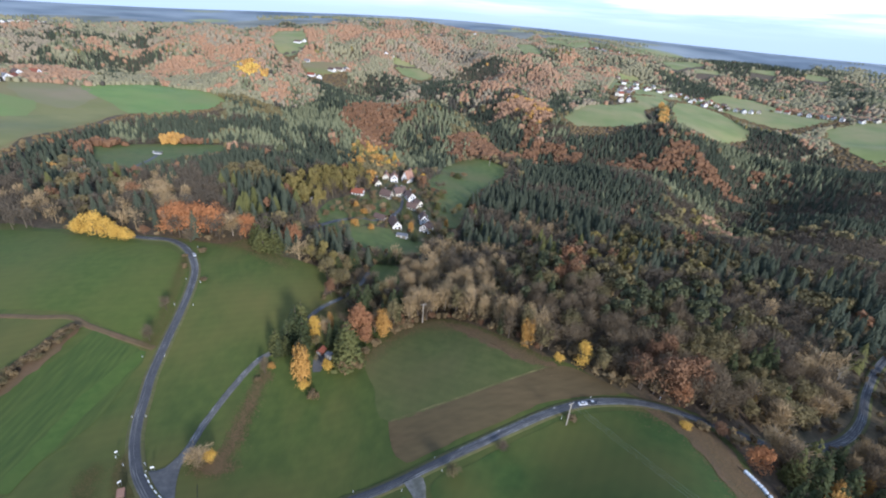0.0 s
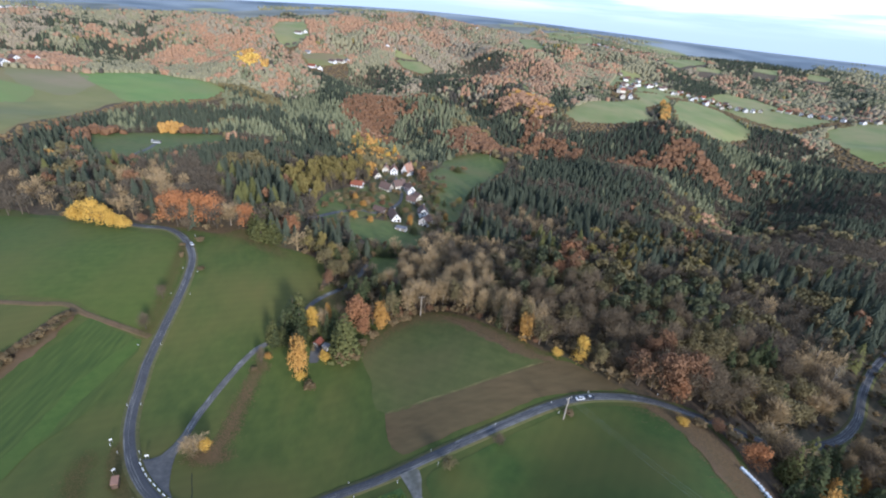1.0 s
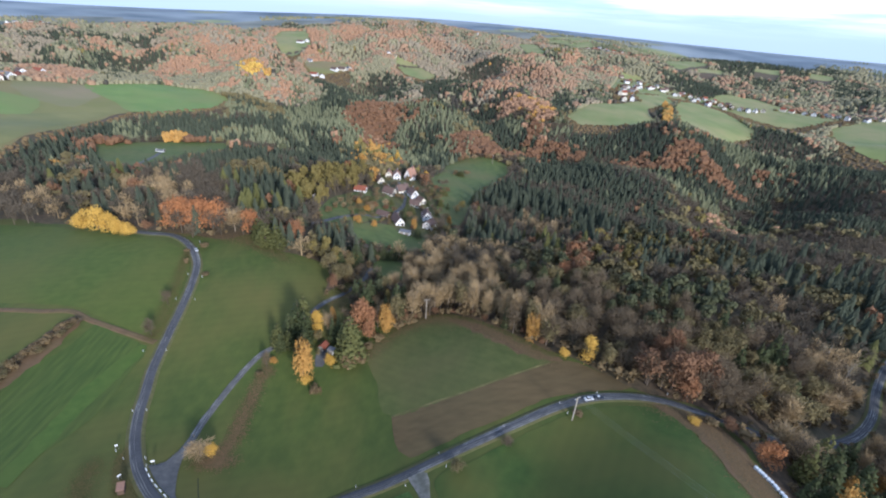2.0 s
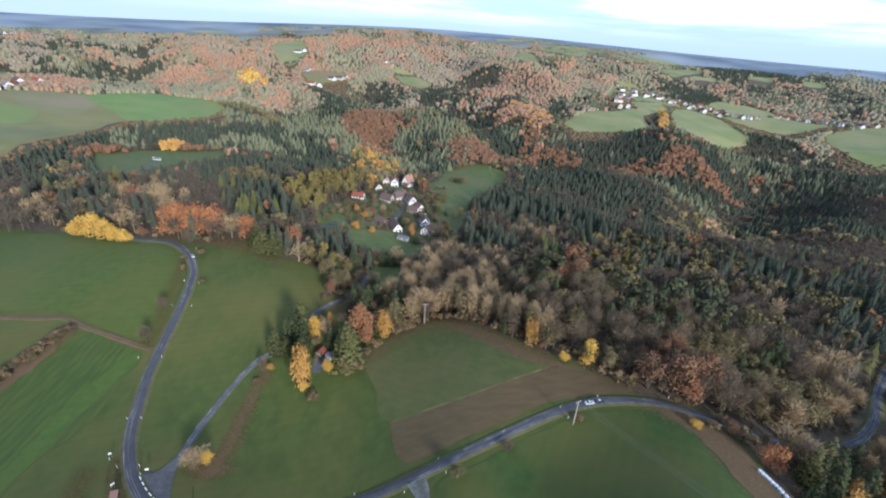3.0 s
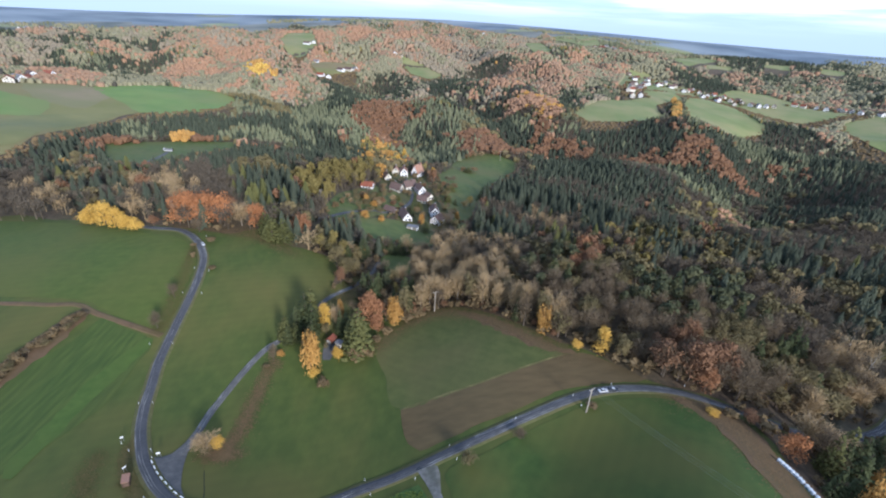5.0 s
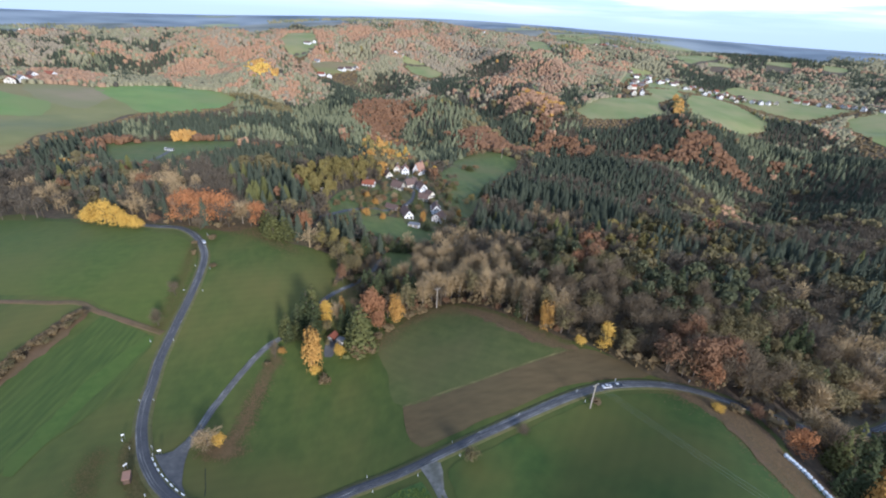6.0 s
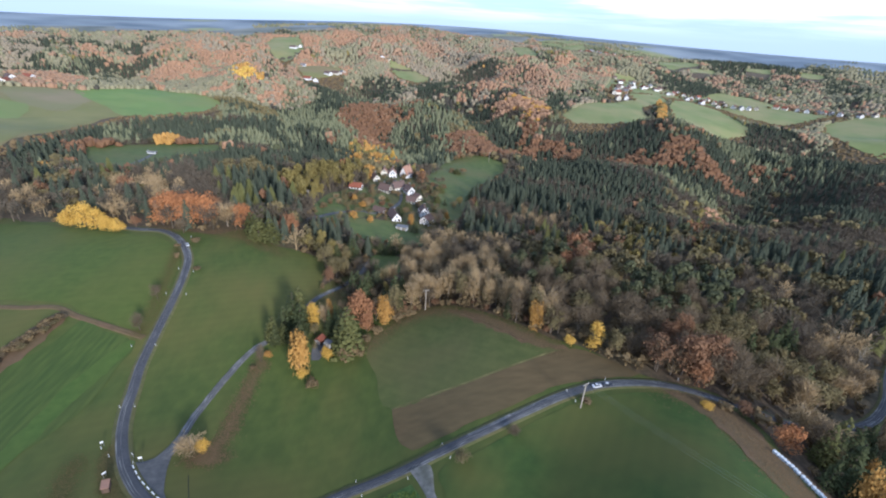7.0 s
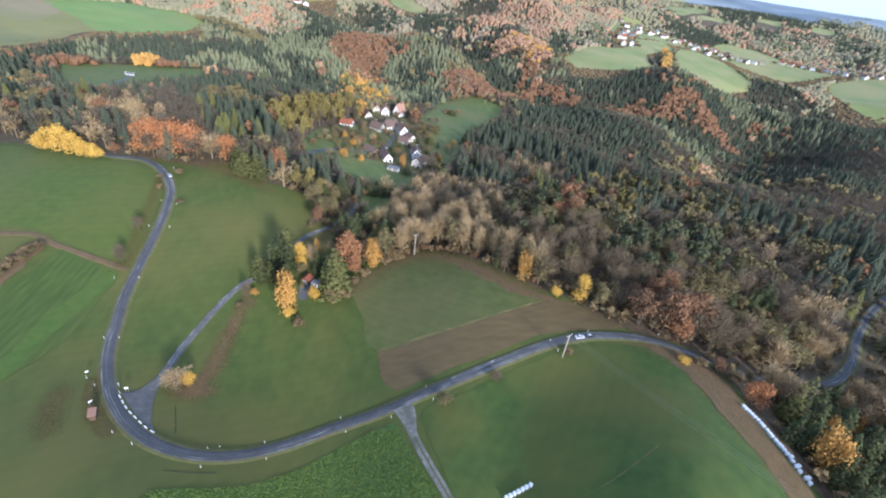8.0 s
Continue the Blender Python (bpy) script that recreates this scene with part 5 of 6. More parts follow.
        ("beech", -30.4, 148.6, 15, 12.5, "russet-brown beech with a round dense crown"), ("beech", -27.6, 144.8, 8.5, 8, ""), ("orange", -21.2, 149.2, 12, 8.8, "pale golden birch at the field's edge")):
    grown(kind, x, y, high, wide, label, GROVE)
for kind, x, y, high, wide, label in (
        ("golden", -38.5, 128.7, 5.9, 4.8, "small round golden-yellow tree beside a hut"), ("shrub", -26.4, 138.4, 4, 5, ""), ("shrub", -23.6, 143, 4, 5.5, ""), ("shrub", -16.8, 150.4, 5, 7, ""), ("shrub", -12.6, 153.8, 4.4, 6.5, ""), ("russet", -15.5, 154.5, 7, 7, ""), ("bare", -25, 151, 10, 8, ""), ("hornbeam", -20, 155, 9, 8, ""), ("oak", -43.6, 132.4, 3.6, 2.6, ""), ("shrub", -37.6, 134, 2.8, 3, ""), ("shrub", -36.4, 150, 4, 6, ""), ("bare", -38, 154, 7, 6, ""), ("bare", -37, 162, 9, 7, ""), ("bare", -34, 168, 10, 8, ""), ("russet", -48, 172, 9, 6, ""), ("bare", -34, 158, 8, 7, "")):
    grown(kind, x, y, high, wide, label, GROVE)
for kind, x, y, high, wide, label in (
        ("golden", -173, 195.4, 9.8, 10, "golden-yellow hedge tree beside a meadow"), ("golden", -176, 197, 7.0, 9, "golden-yellow hedge tree beside a meadow"), ("golden", -165.5, 194.4, 12.6, 11, "golden-yellow hedge tree beside a meadow"), ("golden", -159, 192.2, 10.5, 10, "golden-yellow hedge tree beside a meadow"), ("golden", -153, 190.6, 8.4, 9, "golden-yellow hedge tree beside a meadow"),
        ("golden", -146.8, 189, 6.3, 8, "low golden-yellow hedge bush beside a meadow"), ("russet", -141.5, 193.5, 6, 6, ""), ("golden", 50.6, 126, 11.2, 7.0, "bright golden-yellow tree at the wood's edge"), ("golden", 43.2, 128, 4, 4.4, "small golden-yellow bush at the wood's edge"),
        ("orange", 33.3, 136.6, 13.5, 7.2, "orange-leaved slender tree at the field's edge"), ("bare", 38.2, 134, 12, 9, ""), ("oak", 40, 138, 10, 7, "")):
    grown(kind, x, y, high, wide, label, "single trees and bushes")
for kind, x, y, high, wide, label in (
        ("shrub", -40.2, 115.6, 3.8, 5.2, "leafless grey-brown bush in the meadow"), ("bare", -58.8, 122.6, 7.5, 4, "thin leafless birch beside the lane"), ("orange", -57.4, 125.4, 3, 3.4, "small orange bush beside the lane"), ("shrub", -60, 119, 1.6, 3, ""),
        ("hornbeam", -62.6, 85.4, 6, 8.6, "half-bare yellowing walnut tree beside the lane"), ("golden", -60.2, 86.6, 4.4, 4.2, "yellow-orange leafy bush beside the lane"), ("golden", 74.4, 99.8, 2.2, 4.6, "low golden-yellow bush beside the road"), ("oak", 7.4, 85.2, 4.4, 5.8, "half-bare yellow-brown bush beside the road"),
        ("bare", 21.3, 93.4, 3, 5, "pale leafless bush beside the road"), ("shrub", 42.8, 103, 2, 4.2, "brown bush at the foot of a power pole"), ("bare", -103.2, 142.8, 7, 4.6, "leafless roadside fruit tree"), ("bare", -100.6, 127.4, 7.4, 5.4, "leafless roadside fruit tree"),
        ("shrub", -108, 181.6, 3, 5.5, ""), ("shrub", -98.2, 162, 1.8, 4, ""), ("shrub", -109.6, 168.9, 2.2, 3.2, ""), ("shrub", -113.2, 176, 2.4, 3.4, ""), ("bare", -118, 190, 8, 7, ""), ("bare", -131, 197, 9, 7, "")):
    grown(kind, x, y, high, wide, label, "single trees and bushes")
for kind, x, y, high, wide, label in (
        ("russet", 67, 116.5, 13, 11, "broad russet-red oak at the wood's edge"), ("orange", 111.4, 85.1, 9, 6.5, ""), ("orange", 128, 93, 7, 5, ""), ("orange", 121.6, 89.6, 6, 4.6, ""), ("golden", 138, 98, 8.5, 6, ""), ("golden", 103, 72.9, 8, 6.5, ""), ("russet", 74.5, 114.6, 15.5, 13.5, "broad russet-red oak at the wood's edge"), ("russet", 84, 117, 16, 14, "broad russet-red oak at the wood's edge"), ("bare", 66, 120, 11, 10, ""), ("copper", 89.8, 88.6, 8, 8.5, "orange-leaved bush beside the bales"), ("hornbeam", 104.6, 95, 11, 11, "broad beige half-bare tree beside the road"), ("beech", 77.6, 110.6, 10, 8, "reddish beech at the wood's edge"), ("golden", 110.7, 122.7, 8, 5, ""), ("oak", 101, 88, 8, 9, ""),
        ("shrub", 80, 100, 2.5, 5, ""), ("russet", 84.5, 98.5, 4.5, 6, "")):
    grown(kind, x, y, high, wide, label, "single trees and bushes")
for x, y, high, wide, kind in ((-133, 199, 14, 13, "copper"), (-127, 199.5, 17, 15, "copper"), (-119, 198.5, 17.5, 15, "copper"), (-111, 200.5, 16.5, 14, "copper"), (-104, 203, 14, 13, "hornbeam"), (-97, 204, 13, 12, "copper"), (-122, 207, 12, 12, "copper"), (-113, 208, 12, 12, "russet"), (-130, 206, 12, 11, "copper"),
                               (-90, 199, 12, 10, "fir"), (-86, 195, 12, 11, "fir"), (-81, 196, 12, 10, "fir"), (-76, 206, 13, 13, "beech"), (-66, 199, 9, 10, "oak"), (-58, 197, 8, 10, "oak"), (-50, 195, 9, 9, "bare"), (-46, 200, 8, 8, "orange"), (-100, 212, 12, 10, "oak"), (-90, 210, 12, 10, "fir")):
    grown(kind, x, y, high, wide, "broad copper-orange beech at the meadow's end" if kind == "copper" else "", "trees at the meadow's end")
for x, y in ((157.2, 224.3), (160.0, 221.9), (134.9, 174.9), (142.5, 143.5), (154.9, 154.0), (167.7, 164.5), (114.6, 293.5), (106.3, 279.8), (144.5, 251.8), (111.0, 219.9), (118.9, 122.7), (158.8, 144.8), (56.1, 200.7), (78.6, 228.4)):
    grown("birch", x, y, random.uniform(11, 15), random.uniform(4, 5.6), "", "birches in the wood")
ROW = [(-17, 151.5), (-12, 157), (-3, 161), (8, 158.5), (18, 151.5), (28, 143), (36.5, 135.5)]
for k, q in enumerate(curve_through(ROW, 4.6)):
    grown("hornbeam" if k % 5 else "oak", q.x + random.uniform(-0.8, 0.8), q.y + random.uniform(-0.6, 1.6), random.uniform(14.0, 18.5), random.uniform(7.0, 9.2), "tall leafless beige tree in the row along the field", "row of trees along the field")
for k, q in enumerate(curve_through(ROW[2:], 5.2)):
    grown("hornbeam", q.x + 2.4 + random.uniform(-0.8, 0.8), q.y + 3.6 + random.uniform(-0.8, 0.8), random.uniform(13, 16.5), random.uniform(7, 9), "tall leafless beige tree in the row along the field", "row of trees along the field")
for k, q in enumerate(curve_through(ROW, 2.4)):
    grown(("shrub", "russet", "shrub")[k % 3], q.x + random.uniform(-1, 1), q.y - random.uniform(0.6, 2.0), random.uniform(1.8, 3.6), random.uniform(3, 4.5), "brown bush at the foot of the tree row", "bushes along the field")
for k, q in enumerate(curve_through([(-130.5, 88), (-131, 98), (-131, 106), (-130, 114), (-128.8, 122), (-128, 128.5)], 0.75)):
    grown(("shrub", "bare", "shrub", "oak", "shrub")[k % 5], q.x + random.uniform(-1.6, 1.6), q.y + random.uniform(-0.5, 0.5), random.uniform(1.8, 3.2), random.uniform(3.2, 5.0), "low brownish hedge bush between meadows", "hedge bushes")
for x, y in ((-92, 295), (-88, 298), (-83, 302), (-80, 311), (-77, 324), (-76, 338), (-73, 349), (-70, 358), (-97, 319), (-90, 322), (-88, 336), (-86, 350), (-82, 368), (-76, 379), (-102, 340), (-84, 316), (-83, 329), (-80, 344), (-78, 360)):
    grown("larch", x, y, random.uniform(12, 16), random.uniform(6.5, 8), "tall yellow-olive larch beside the hamlet", "larches beside the hamlet")
for x, y, high, wide, kind in ((-58, 279, 6, 8, "oak"), (-54, 283, 5, 7, "orange"), (-52, 294, 5, 7, "oak"), (-68, 291, 5, 7, "oak"), (-73, 274, 4, 6, "shrub"), (-48, 272, 5, 7, "oak"), (-60, 245, 7, 4.4, "larch"), (-58, 305, 4, 7, "shrub"), (-74, 262, 4, 6, "shrub"), (-54, 319, 4, 6, "shrub"), (-64, 300, 4, 7, "oak"),
                               (-48, 212, 8, 8, "spruce"), (-44, 213, 8, 8, "spruce"), (-39, 214, 8, 8, "spruce"), (-33, 215, 8, 8, "spruce"), (-28, 216, 8, 8, "spruce"), (-24, 220, 7, 7, "fir"), (-62, 198, 9, 9, "oak"), (-57, 194, 9, 9, "larch"), (-51, 196, 11, 9, "hornbeam"), (-46, 194, 10, 8, "oak")):
    grown(kind, x, y, high, wide, "", "trees round the hamlet")
for x, y, high, wide, kind in ((-29, 287, 10, 3.6, "spruce"), (-29.5, 298, 11, 3.6, "spruce"), (-29, 282, 9, 3.4, "spruce"), (-30, 312, 9, 3.6, "spruce"), (-18, 257, 9, 6, "spruce"), (-16, 324, 5, 3, "spruce"), (-11, 327, 5, 3, "spruce"), (-6, 331, 6, 4, "fir"), (-1, 326, 6, 3.6, "spruce"), (-21.5, 270, 9, 5, "orange"),
                               (1, 293, 7, 5, "orange"), (-2, 297, 8, 8, "oak"), (6, 321, 8, 8, "oak"), (10, 330, 9, 8, "larch"), (20, 351, 12, 10, "spruce"), (24, 360, 12, 9, "spruce"), (-6, 362, 6, 9, "fir"), (-3, 372, 5, 8, "shrub"), (9, 438, 6, 9, "fir"), (15, 443, 6, 10, "shrub"), (-4, 276, 5, 6, "shrub")):
    grown(kind, x, y, high, wide, "", "trees round the hamlet")
for x, y, high, wide, kind in ((-60, 436, 11, 7, "golden"), (-56, 462, 16, 8, "golden"), (-70, 456, 14, 10, "orange"), (-78, 437, 13, 11, "oak"), (-84, 415, 13, 11, "orange"), (-24, 412, 6, 7, "golden"), (-48, 402, 9, 7, "oak"), (-34, 406, 8, 8, "bare"), (-20, 396, 7, 8, "oak"), (-62, 400, 9, 9, "bare"),
                               (-50, 344, 5, 6, "bare"), (-52, 364, 6, 6, "oak"), (-22, 350, 6, 6, "bare"), (-18, 342, 6, 7, "oak"), (-8, 346, 6, 8, "oak"), (-36, 326, 5, 5, "shrub"), (-20, 310, 5, 5, "shrub"), (-8, 306, 6, 7, "oak"), (-38, 296, 4, 5, "shrub"), (-62, 338, 6, 6, "oak")):
    grown(kind, x, y, high, wide, "", "gardens of the hamlet")
for x, y, high, wide, kind in ((8, 500, 7, 9, "shrub"), (16, 505, 7, 9, "hornbeam"), (24, 508, 7, 9, "hornbeam"), (32, 511, 7, 9, "bare"), (40, 511, 7, 9, "hornbeam"), (50, 506, 7, 9, "bare"), (4, 440, 5, 7, "shrub"), (-34, 172, 6, 6, "bare"), (-30, 178, 7, 7, "bare"), (-39, 176, 4, 5, "shrub"),
                               (-33, 184, 7, 7, "bare"), (-27, 170, 6, 6, "bare"), (-44, 182, 5, 6, "shrub"), (-29, 164, 7, 7, "hornbeam"), (-24, 160, 8, 7, "hornbeam"), (-40, 190, 7, 7, "bare"), (-46, 187, 6, 6, "russet")):
    grown(kind, x, y, high, wide, "", "trees beside the lane")


for k, (x, y) in enumerate(((-72, 285), (-66, 284), (-61, 289), (-58, 299), (-51, 284), (-54, 269), (-55, 258), (-51, 306), (-44.5, 301), (-62, 271), (-45.5, 259), (-57.5, 237), (-68, 277), (-60, 280), (-64, 296), (-70, 301))):
    grown(("hornbeam", "oak", "orange", "oak")[k % 4], x, y, random.uniform(4, 6.5), random.uniform(5, 7), "yellowing fruit tree on the orchard meadow", "orchard trees")


def yard_trees():
    """Fruit trees and bushes in the yards of the hamlet, clear of the houses and the lane."""
    rng = random.Random(12)
    homes = [(-66, 323), (-47, 382), (-54, 384), (-36, 390), (-58, 358), (-46, 331), (-38, 344), (-29, 338), (-22, 328), (-25, 317), (-15, 295), (-12, 278), (-33, 275), (-43, 281), (-26, 258)]
    lane = [(-66, 258), (-55, 273), (-46, 275), (-38, 290), (-33, 312), (-34, 330), (-40, 350), (-44, 372)]
    made = 0
    while made < 84:
        x, y = rng.uniform(-66, -2), rng.uniform(262, 400)
        if min(math.hypot(x - a, y - b) for a, b in homes) < 8.5 or min(math.hypot(x - a, y - b) for a, b in lane) < 5 or x > -4 - (400 - y) * 0.02 or x < -72 + 0.05 * (y - 262):
            continue
        high = rng.uniform(2.8, 6.6)
        grown(rng.choice(("oak", "shrub", "bare", "bare", "russet", "fir", "shrub")), x, y, high, high * rng.uniform(0.9, 1.4), "", "gardens of the hamlet")
        made += 1


yard_trees()


# ---- buildings ----
def gable_bm(w, l, eave, ridge):
    """House walls with two gables; the ridge runs along y."""
    bm = bmesh.new()
    p = [(-w / 2, 0 - 1.2), (w / 2, -1.2), (w / 2, eave), (0, ridge - 0.12), (-w / 2, eave)]
    ends = [[bm.verts.new((x, s * l / 2, z)) for x, z in p] for s in (-1, 1)]
    bm.faces.new(ends[0]), bm.faces.new(ends[1][::-1])
    for i in range(5):
        if i not in (2, 3):
            bm.faces.new((ends[0][i], ends[1][i], ends[1][(i + 1) % 5], ends[0][(i + 1) % 5]))
    bmesh.ops.recalc_face_normals(bm, faces=bm.faces[:])
    return bm


def slope_bm(w, l, eave, ridge, side):
    """One roof slope with overhang and thickness, its courses as low steps."""
    bm = bmesh.new()
    over, t, n = 0.5, 0.16, 1
    rise = (ridge - eave) / (w / 2)
    x0 = w / 2 + over
    for k in range(n):
        a, b = x0 * (1 - k / n), x0 * (1 - (k + 1) / n)
        za, zb = ridge - a * rise, ridge - b * rise
        vs = [bm.verts.new((side * x, y, z + h)) for y in (-l / 2 - over, l / 2 + over) for x, z, h in ((a, za, 0), (b, zb, 0), (b, zb, t), (a, za, t))]
        for f in ((0, 1, 2, 3), (7, 6, 5, 4), (0, 4, 5, 1), (3, 2, 6, 7), (0, 3, 7, 4), (1, 5, 6, 2)):
            bm.faces.new([vs[i] for i in f])
    bmesh.ops.recalc_face_normals(bm, faces=bm.faces[:])
    return bm


def window(parent, x, y, z, w, h, turn):
    fr = part("window", box(bmesh.new(), (x, y, z), (w + 0.24, 0.10, h + 0.24), turn), M["plastic"], parent, "white framed window")
    d = Vector((math.sin(turn), -math.cos(turn)))
    part("pane", box(bmesh.new(), (x + d.x * 0.05, y + d.y * 0.05, z), (w, 0.06, h), turn), M["glass"], fr)


def house(x, y, turn, w, l, eave, ridge, wall, roof, label, group, rich=True, chimney=True, timber=False):
    """A gabled house: walls, two roof slopes, chimney, door and windows."""
    if group == HAMLET:
        w, l, eave, ridge = w * 0.68, l * 0.7, eave * 0.78, ridge * 0.75
    z = min(up(x + a, y + b) for a in (-w / 2, w / 2) for b in (-l / 2, l / 2)) + 0.5
    ob = thing("house", (x, y, z), label, "house", group, radians(turn))
    body = part("wall", gable_bm(w, l, eave, ridge), M[wall], ob)
    for s in (-1, 1):
        part("roof", slope_bm(w, l, eave, ridge, s), M[roof], ob)
    part("ridge_cap", rod(bmesh.new(), (0, -l / 2 - 0.5, ridge + 0.13), (0, l / 2 + 0.5, ridge + 0.13), 0.16, 0.16, 6), M[roof], ob)
    if chimney:
        ch = part("chimney", box(bmesh.new(), (w * 0.12, l * 0.18, ridge + 0.2), (0.7, 0.7, 1.9), 0, 0.04), M["brown_roof"], ob)
        part("chimney_cap", box(bmesh.new(), (w * 0.12, l * 0.18, ridge + 1.2), (0.9, 0.9, 0.14), 0, 0.03), M["steel"], ch)
    floors = [1.5] + ([4.1] if eave > 4 else [])
    for s in (-1, 1):
        for f in floors:
            for k in range(2 if w < 8 else 3):
                xx = w * ((k + 1) / ((2 if w < 8 else 3) + 1) - 0.5)
                window(ob, xx, s * (l / 2 + 0.02), f, 1.0, 1.25, 0 if s < 0 else math.pi)
        if ridge - eave > 2.6:
            window(ob, 0, s * (l / 2 + 0.02), eave + 0.9, 1.0, 1.15, 0 if s < 0 else math.pi)
        if rich:
            for f in floors:
                for k in range(3):
                    window(ob, s * (w / 2 + 0.02), l * ((k + 1) / 4 - 0.5), f, 1.0, 1.25, math.pi / 2 if s > 0 else -math.pi / 2)
    part("door", box(bmesh.new(), (w * 0.3, -l / 2 - 0.03, 1.0), (1.1, 0.12, 2.2)), M["dark_timber"], ob, "dark wooden door")
    if timber:
        for k in range(5):
            part("beam", box(bmesh.new(), (w * (k / 4 - 0.5) * 0.96, -l / 2 - 0.04, 3.4), (0.22, 0.12, eave - 0.4 if k in (0, 4) else eave)), M["dark_timber"], ob, "dark half-timber beam")
        for zz in (2.8, eave):
            part("beam", box(bmesh.new(), (0, -l / 2 - 0.05, zz), (w, 0.12, 0.22)), M["dark_timber"], ob, "dark half-timber beam")
    return ob


def shed(x, y, turn, w, l, h, wall, roof, label, group=""):
    """A low flat-roofed outbuilding."""
    ob = thing("shed", (x, y, up(x, y) + 0.1), label, "shed", group, radians(turn))
    part("wall", box(bmesh.new(), (0, 0, h / 2 - 0.4), (w, l, h + 0.8), 0, 0.03), M[wall], ob)
    part("roof", box(bmesh.new(), (0, 0, h + 0.1), (w + 0.5, l + 0.5, 0.18), 0, 0.04), M[roof], ob)
    for k in range(2):
        part("door", box(bmesh.new(), (w * (k - 0.5) * 0.5, -l / 2 - 0.03, 1.05), (w * 0.36, 0.1, 2.1), 0, 0.02), M["timber"], ob, "pale timber door")
    return ob


HAMLET = "houses of the hamlet"
house(-66.4, 323, 82, 8, 12, 3.2, 6.4, "plaster", "red_roof", "white house with a bright red tiled roof", HAMLET)
house(-47, 382, 10, 9, 12, 5.6, 10.2, "plaster", "salmon_roof", "white gabled house with a salmon tiled roof", HAMLET)
house(-54.4, 384, 8, 8, 10, 4.4, 8.2, "cream_plaster", "salmon_roof", "cream house with a faded red roof", HAMLET)
house(-36, 390, -24, 9, 15, 5.8, 14.5, "plaster", "salmon_roof", "tall white gabled house with a steep red roof", HAMLET)
house(-58, 358, 30, 8, 11, 4.0, 8.0, "cream_plaster", "brown_roof", "small cream house with a brown roof", HAMLET)
house(-46, 331, 60, 9, 13, 3.8, 8.4, "cream_plaster", "brown_roof", "broad farmhouse with a weathered brown roof", HAMLET, timber=True)
house(-38, 344, -50, 9, 14, 4.4, 9.4, "cream_plaster", "brown_roof", "barn-like house with a weathered brown roof", HAMLET)
house(-28.6, 336, 30, 9, 12, 5.6, 10.4, "plaster", "brown_roof", "white gabled house with a grey-brown roof", HAMLET)
house(-21.6, 328, 40, 7, 9, 3.4, 6.8, "cream_plaster", "brown_roof", "small outbuilding with a brown tiled roof", HAMLET, chimney=False)
house(-25, 317, 70, 8, 11, 3.6, 7.0, "cream_plaster", "brown_roof", "cream house with a brown tiled roof", HAMLET)
house(-15, 293, 12, 9, 12, 5.4, 10.0, "plaster", "brown_roof", "white gabled house with a dark brown roof", HAMLET)
house(-12, 278, -22, 10, 11, 5.0, 8.8, "plaster", "brown_roof", "half-timbered white house with a red-brown roof", HAMLET, timber=True)
house(-32.6, 275, 24, 8.5, 15, 3.6, 8.0, "plaster", "brown_roof", "white gabled farmhouse with a dark red-brown roof", HAMLET)
house(-43, 281, 64, 7, 11, 2.8, 5.4, "dark_timber", "brown_roof", "long timber barn with a dark red roof", HAMLET, chimney=False)
shed(-26, 258.5, -12, 6.6, 3.6, 2.0, "plaster", "grey_roof", "low white garage with a flat grey roof", HAMLET)
for row in VILLAGE.values():
    for hx, hy in row:
        e = random.uniform(4.2, 6.0)
        face = math.degrees(-math.atan2(hx, hy)) + random.choice((-70, -28, -12, 15, 32, 75)) + random.uniform(-10, 10)
        roof = random.choice(("brown_roof", "brown_roof", "red_roof", "grey_roof"))
        house(hx, hy, face, random.uniform(6.8, 8.2), random.uniform(8.5, 11), e * 0.9, e * 0.9 + 3.4, random.choice(("plaster", "cream_plaster")), roof,
              {"brown_roof": "white village house with a brown tiled roof", "red_roof": "white village house with a red tiled roof", "grey_roof": "white village house with a grey roof"}[roof], "houses of the hill village", rich=False, chimney=False)
FARMS = [(-298, 998, 80, 9, 15), (-284, 1004, 20, 10, 14), (-272, 1064, 60, 10, 16), (-259, 1080, 70, 11, 18), (-247, 1093, 30, 10, 15), (-180, 1240, 20, 11, 14), (-166, 1233, 70, 10, 15), (-350, 1146, 70, 9, 14), (-450, 1396, 75, 11, 20), (-438, 1418, 20, 10, 14),
         (-562, 575, 40, 11, 16), (-564, 590, 75, 10, 16), (-558, 597, 20, 10, 14), (-578, 626, 60, 10, 16), (-574, 650, 80, 9, 14)]
HORIZON = [(-117, 1951, 82, 16, 40), (-60, 1960, 75, 14, 30), (60, 1940, 20, 14, 16), (548, 2035, 60, 12, 18), (560, 2022, 30, 12, 18), (579, 2015, 80, 14, 24), (686, 1930, 75, 12, 22), (722, 1945, 20, 12, 18), (735, 1936, 70, 12, 24)]
for x, y, turn, w, l in FARMS + HORIZON + RIDGE_VILLAGE:
    e = 6 if y > 1500 else 4.6
    house(x, y, turn, w, l, e, e + 3.8, ("plaster", "cream_plaster")[int(x + y) % 2], ("red_roof", "brown_roof", "grey_roof")[int(abs(x) + y) % 3], "distant white farmhouse with a tiled roof", "distant farmhouses", rich=False, chimney=False)


def garden_trees():
    """Low trees and bushes in the gardens of the hill village."""
    rng = np.random.default_rng(77)
    at = np.array([q for row in VILLAGE.values() for q in row], float)
    for kind, share in (("oak", 2), ("fir", 1), ("russet", 1), ("hornbeam", 1)):
        p = np.repeat(at, share, 0)
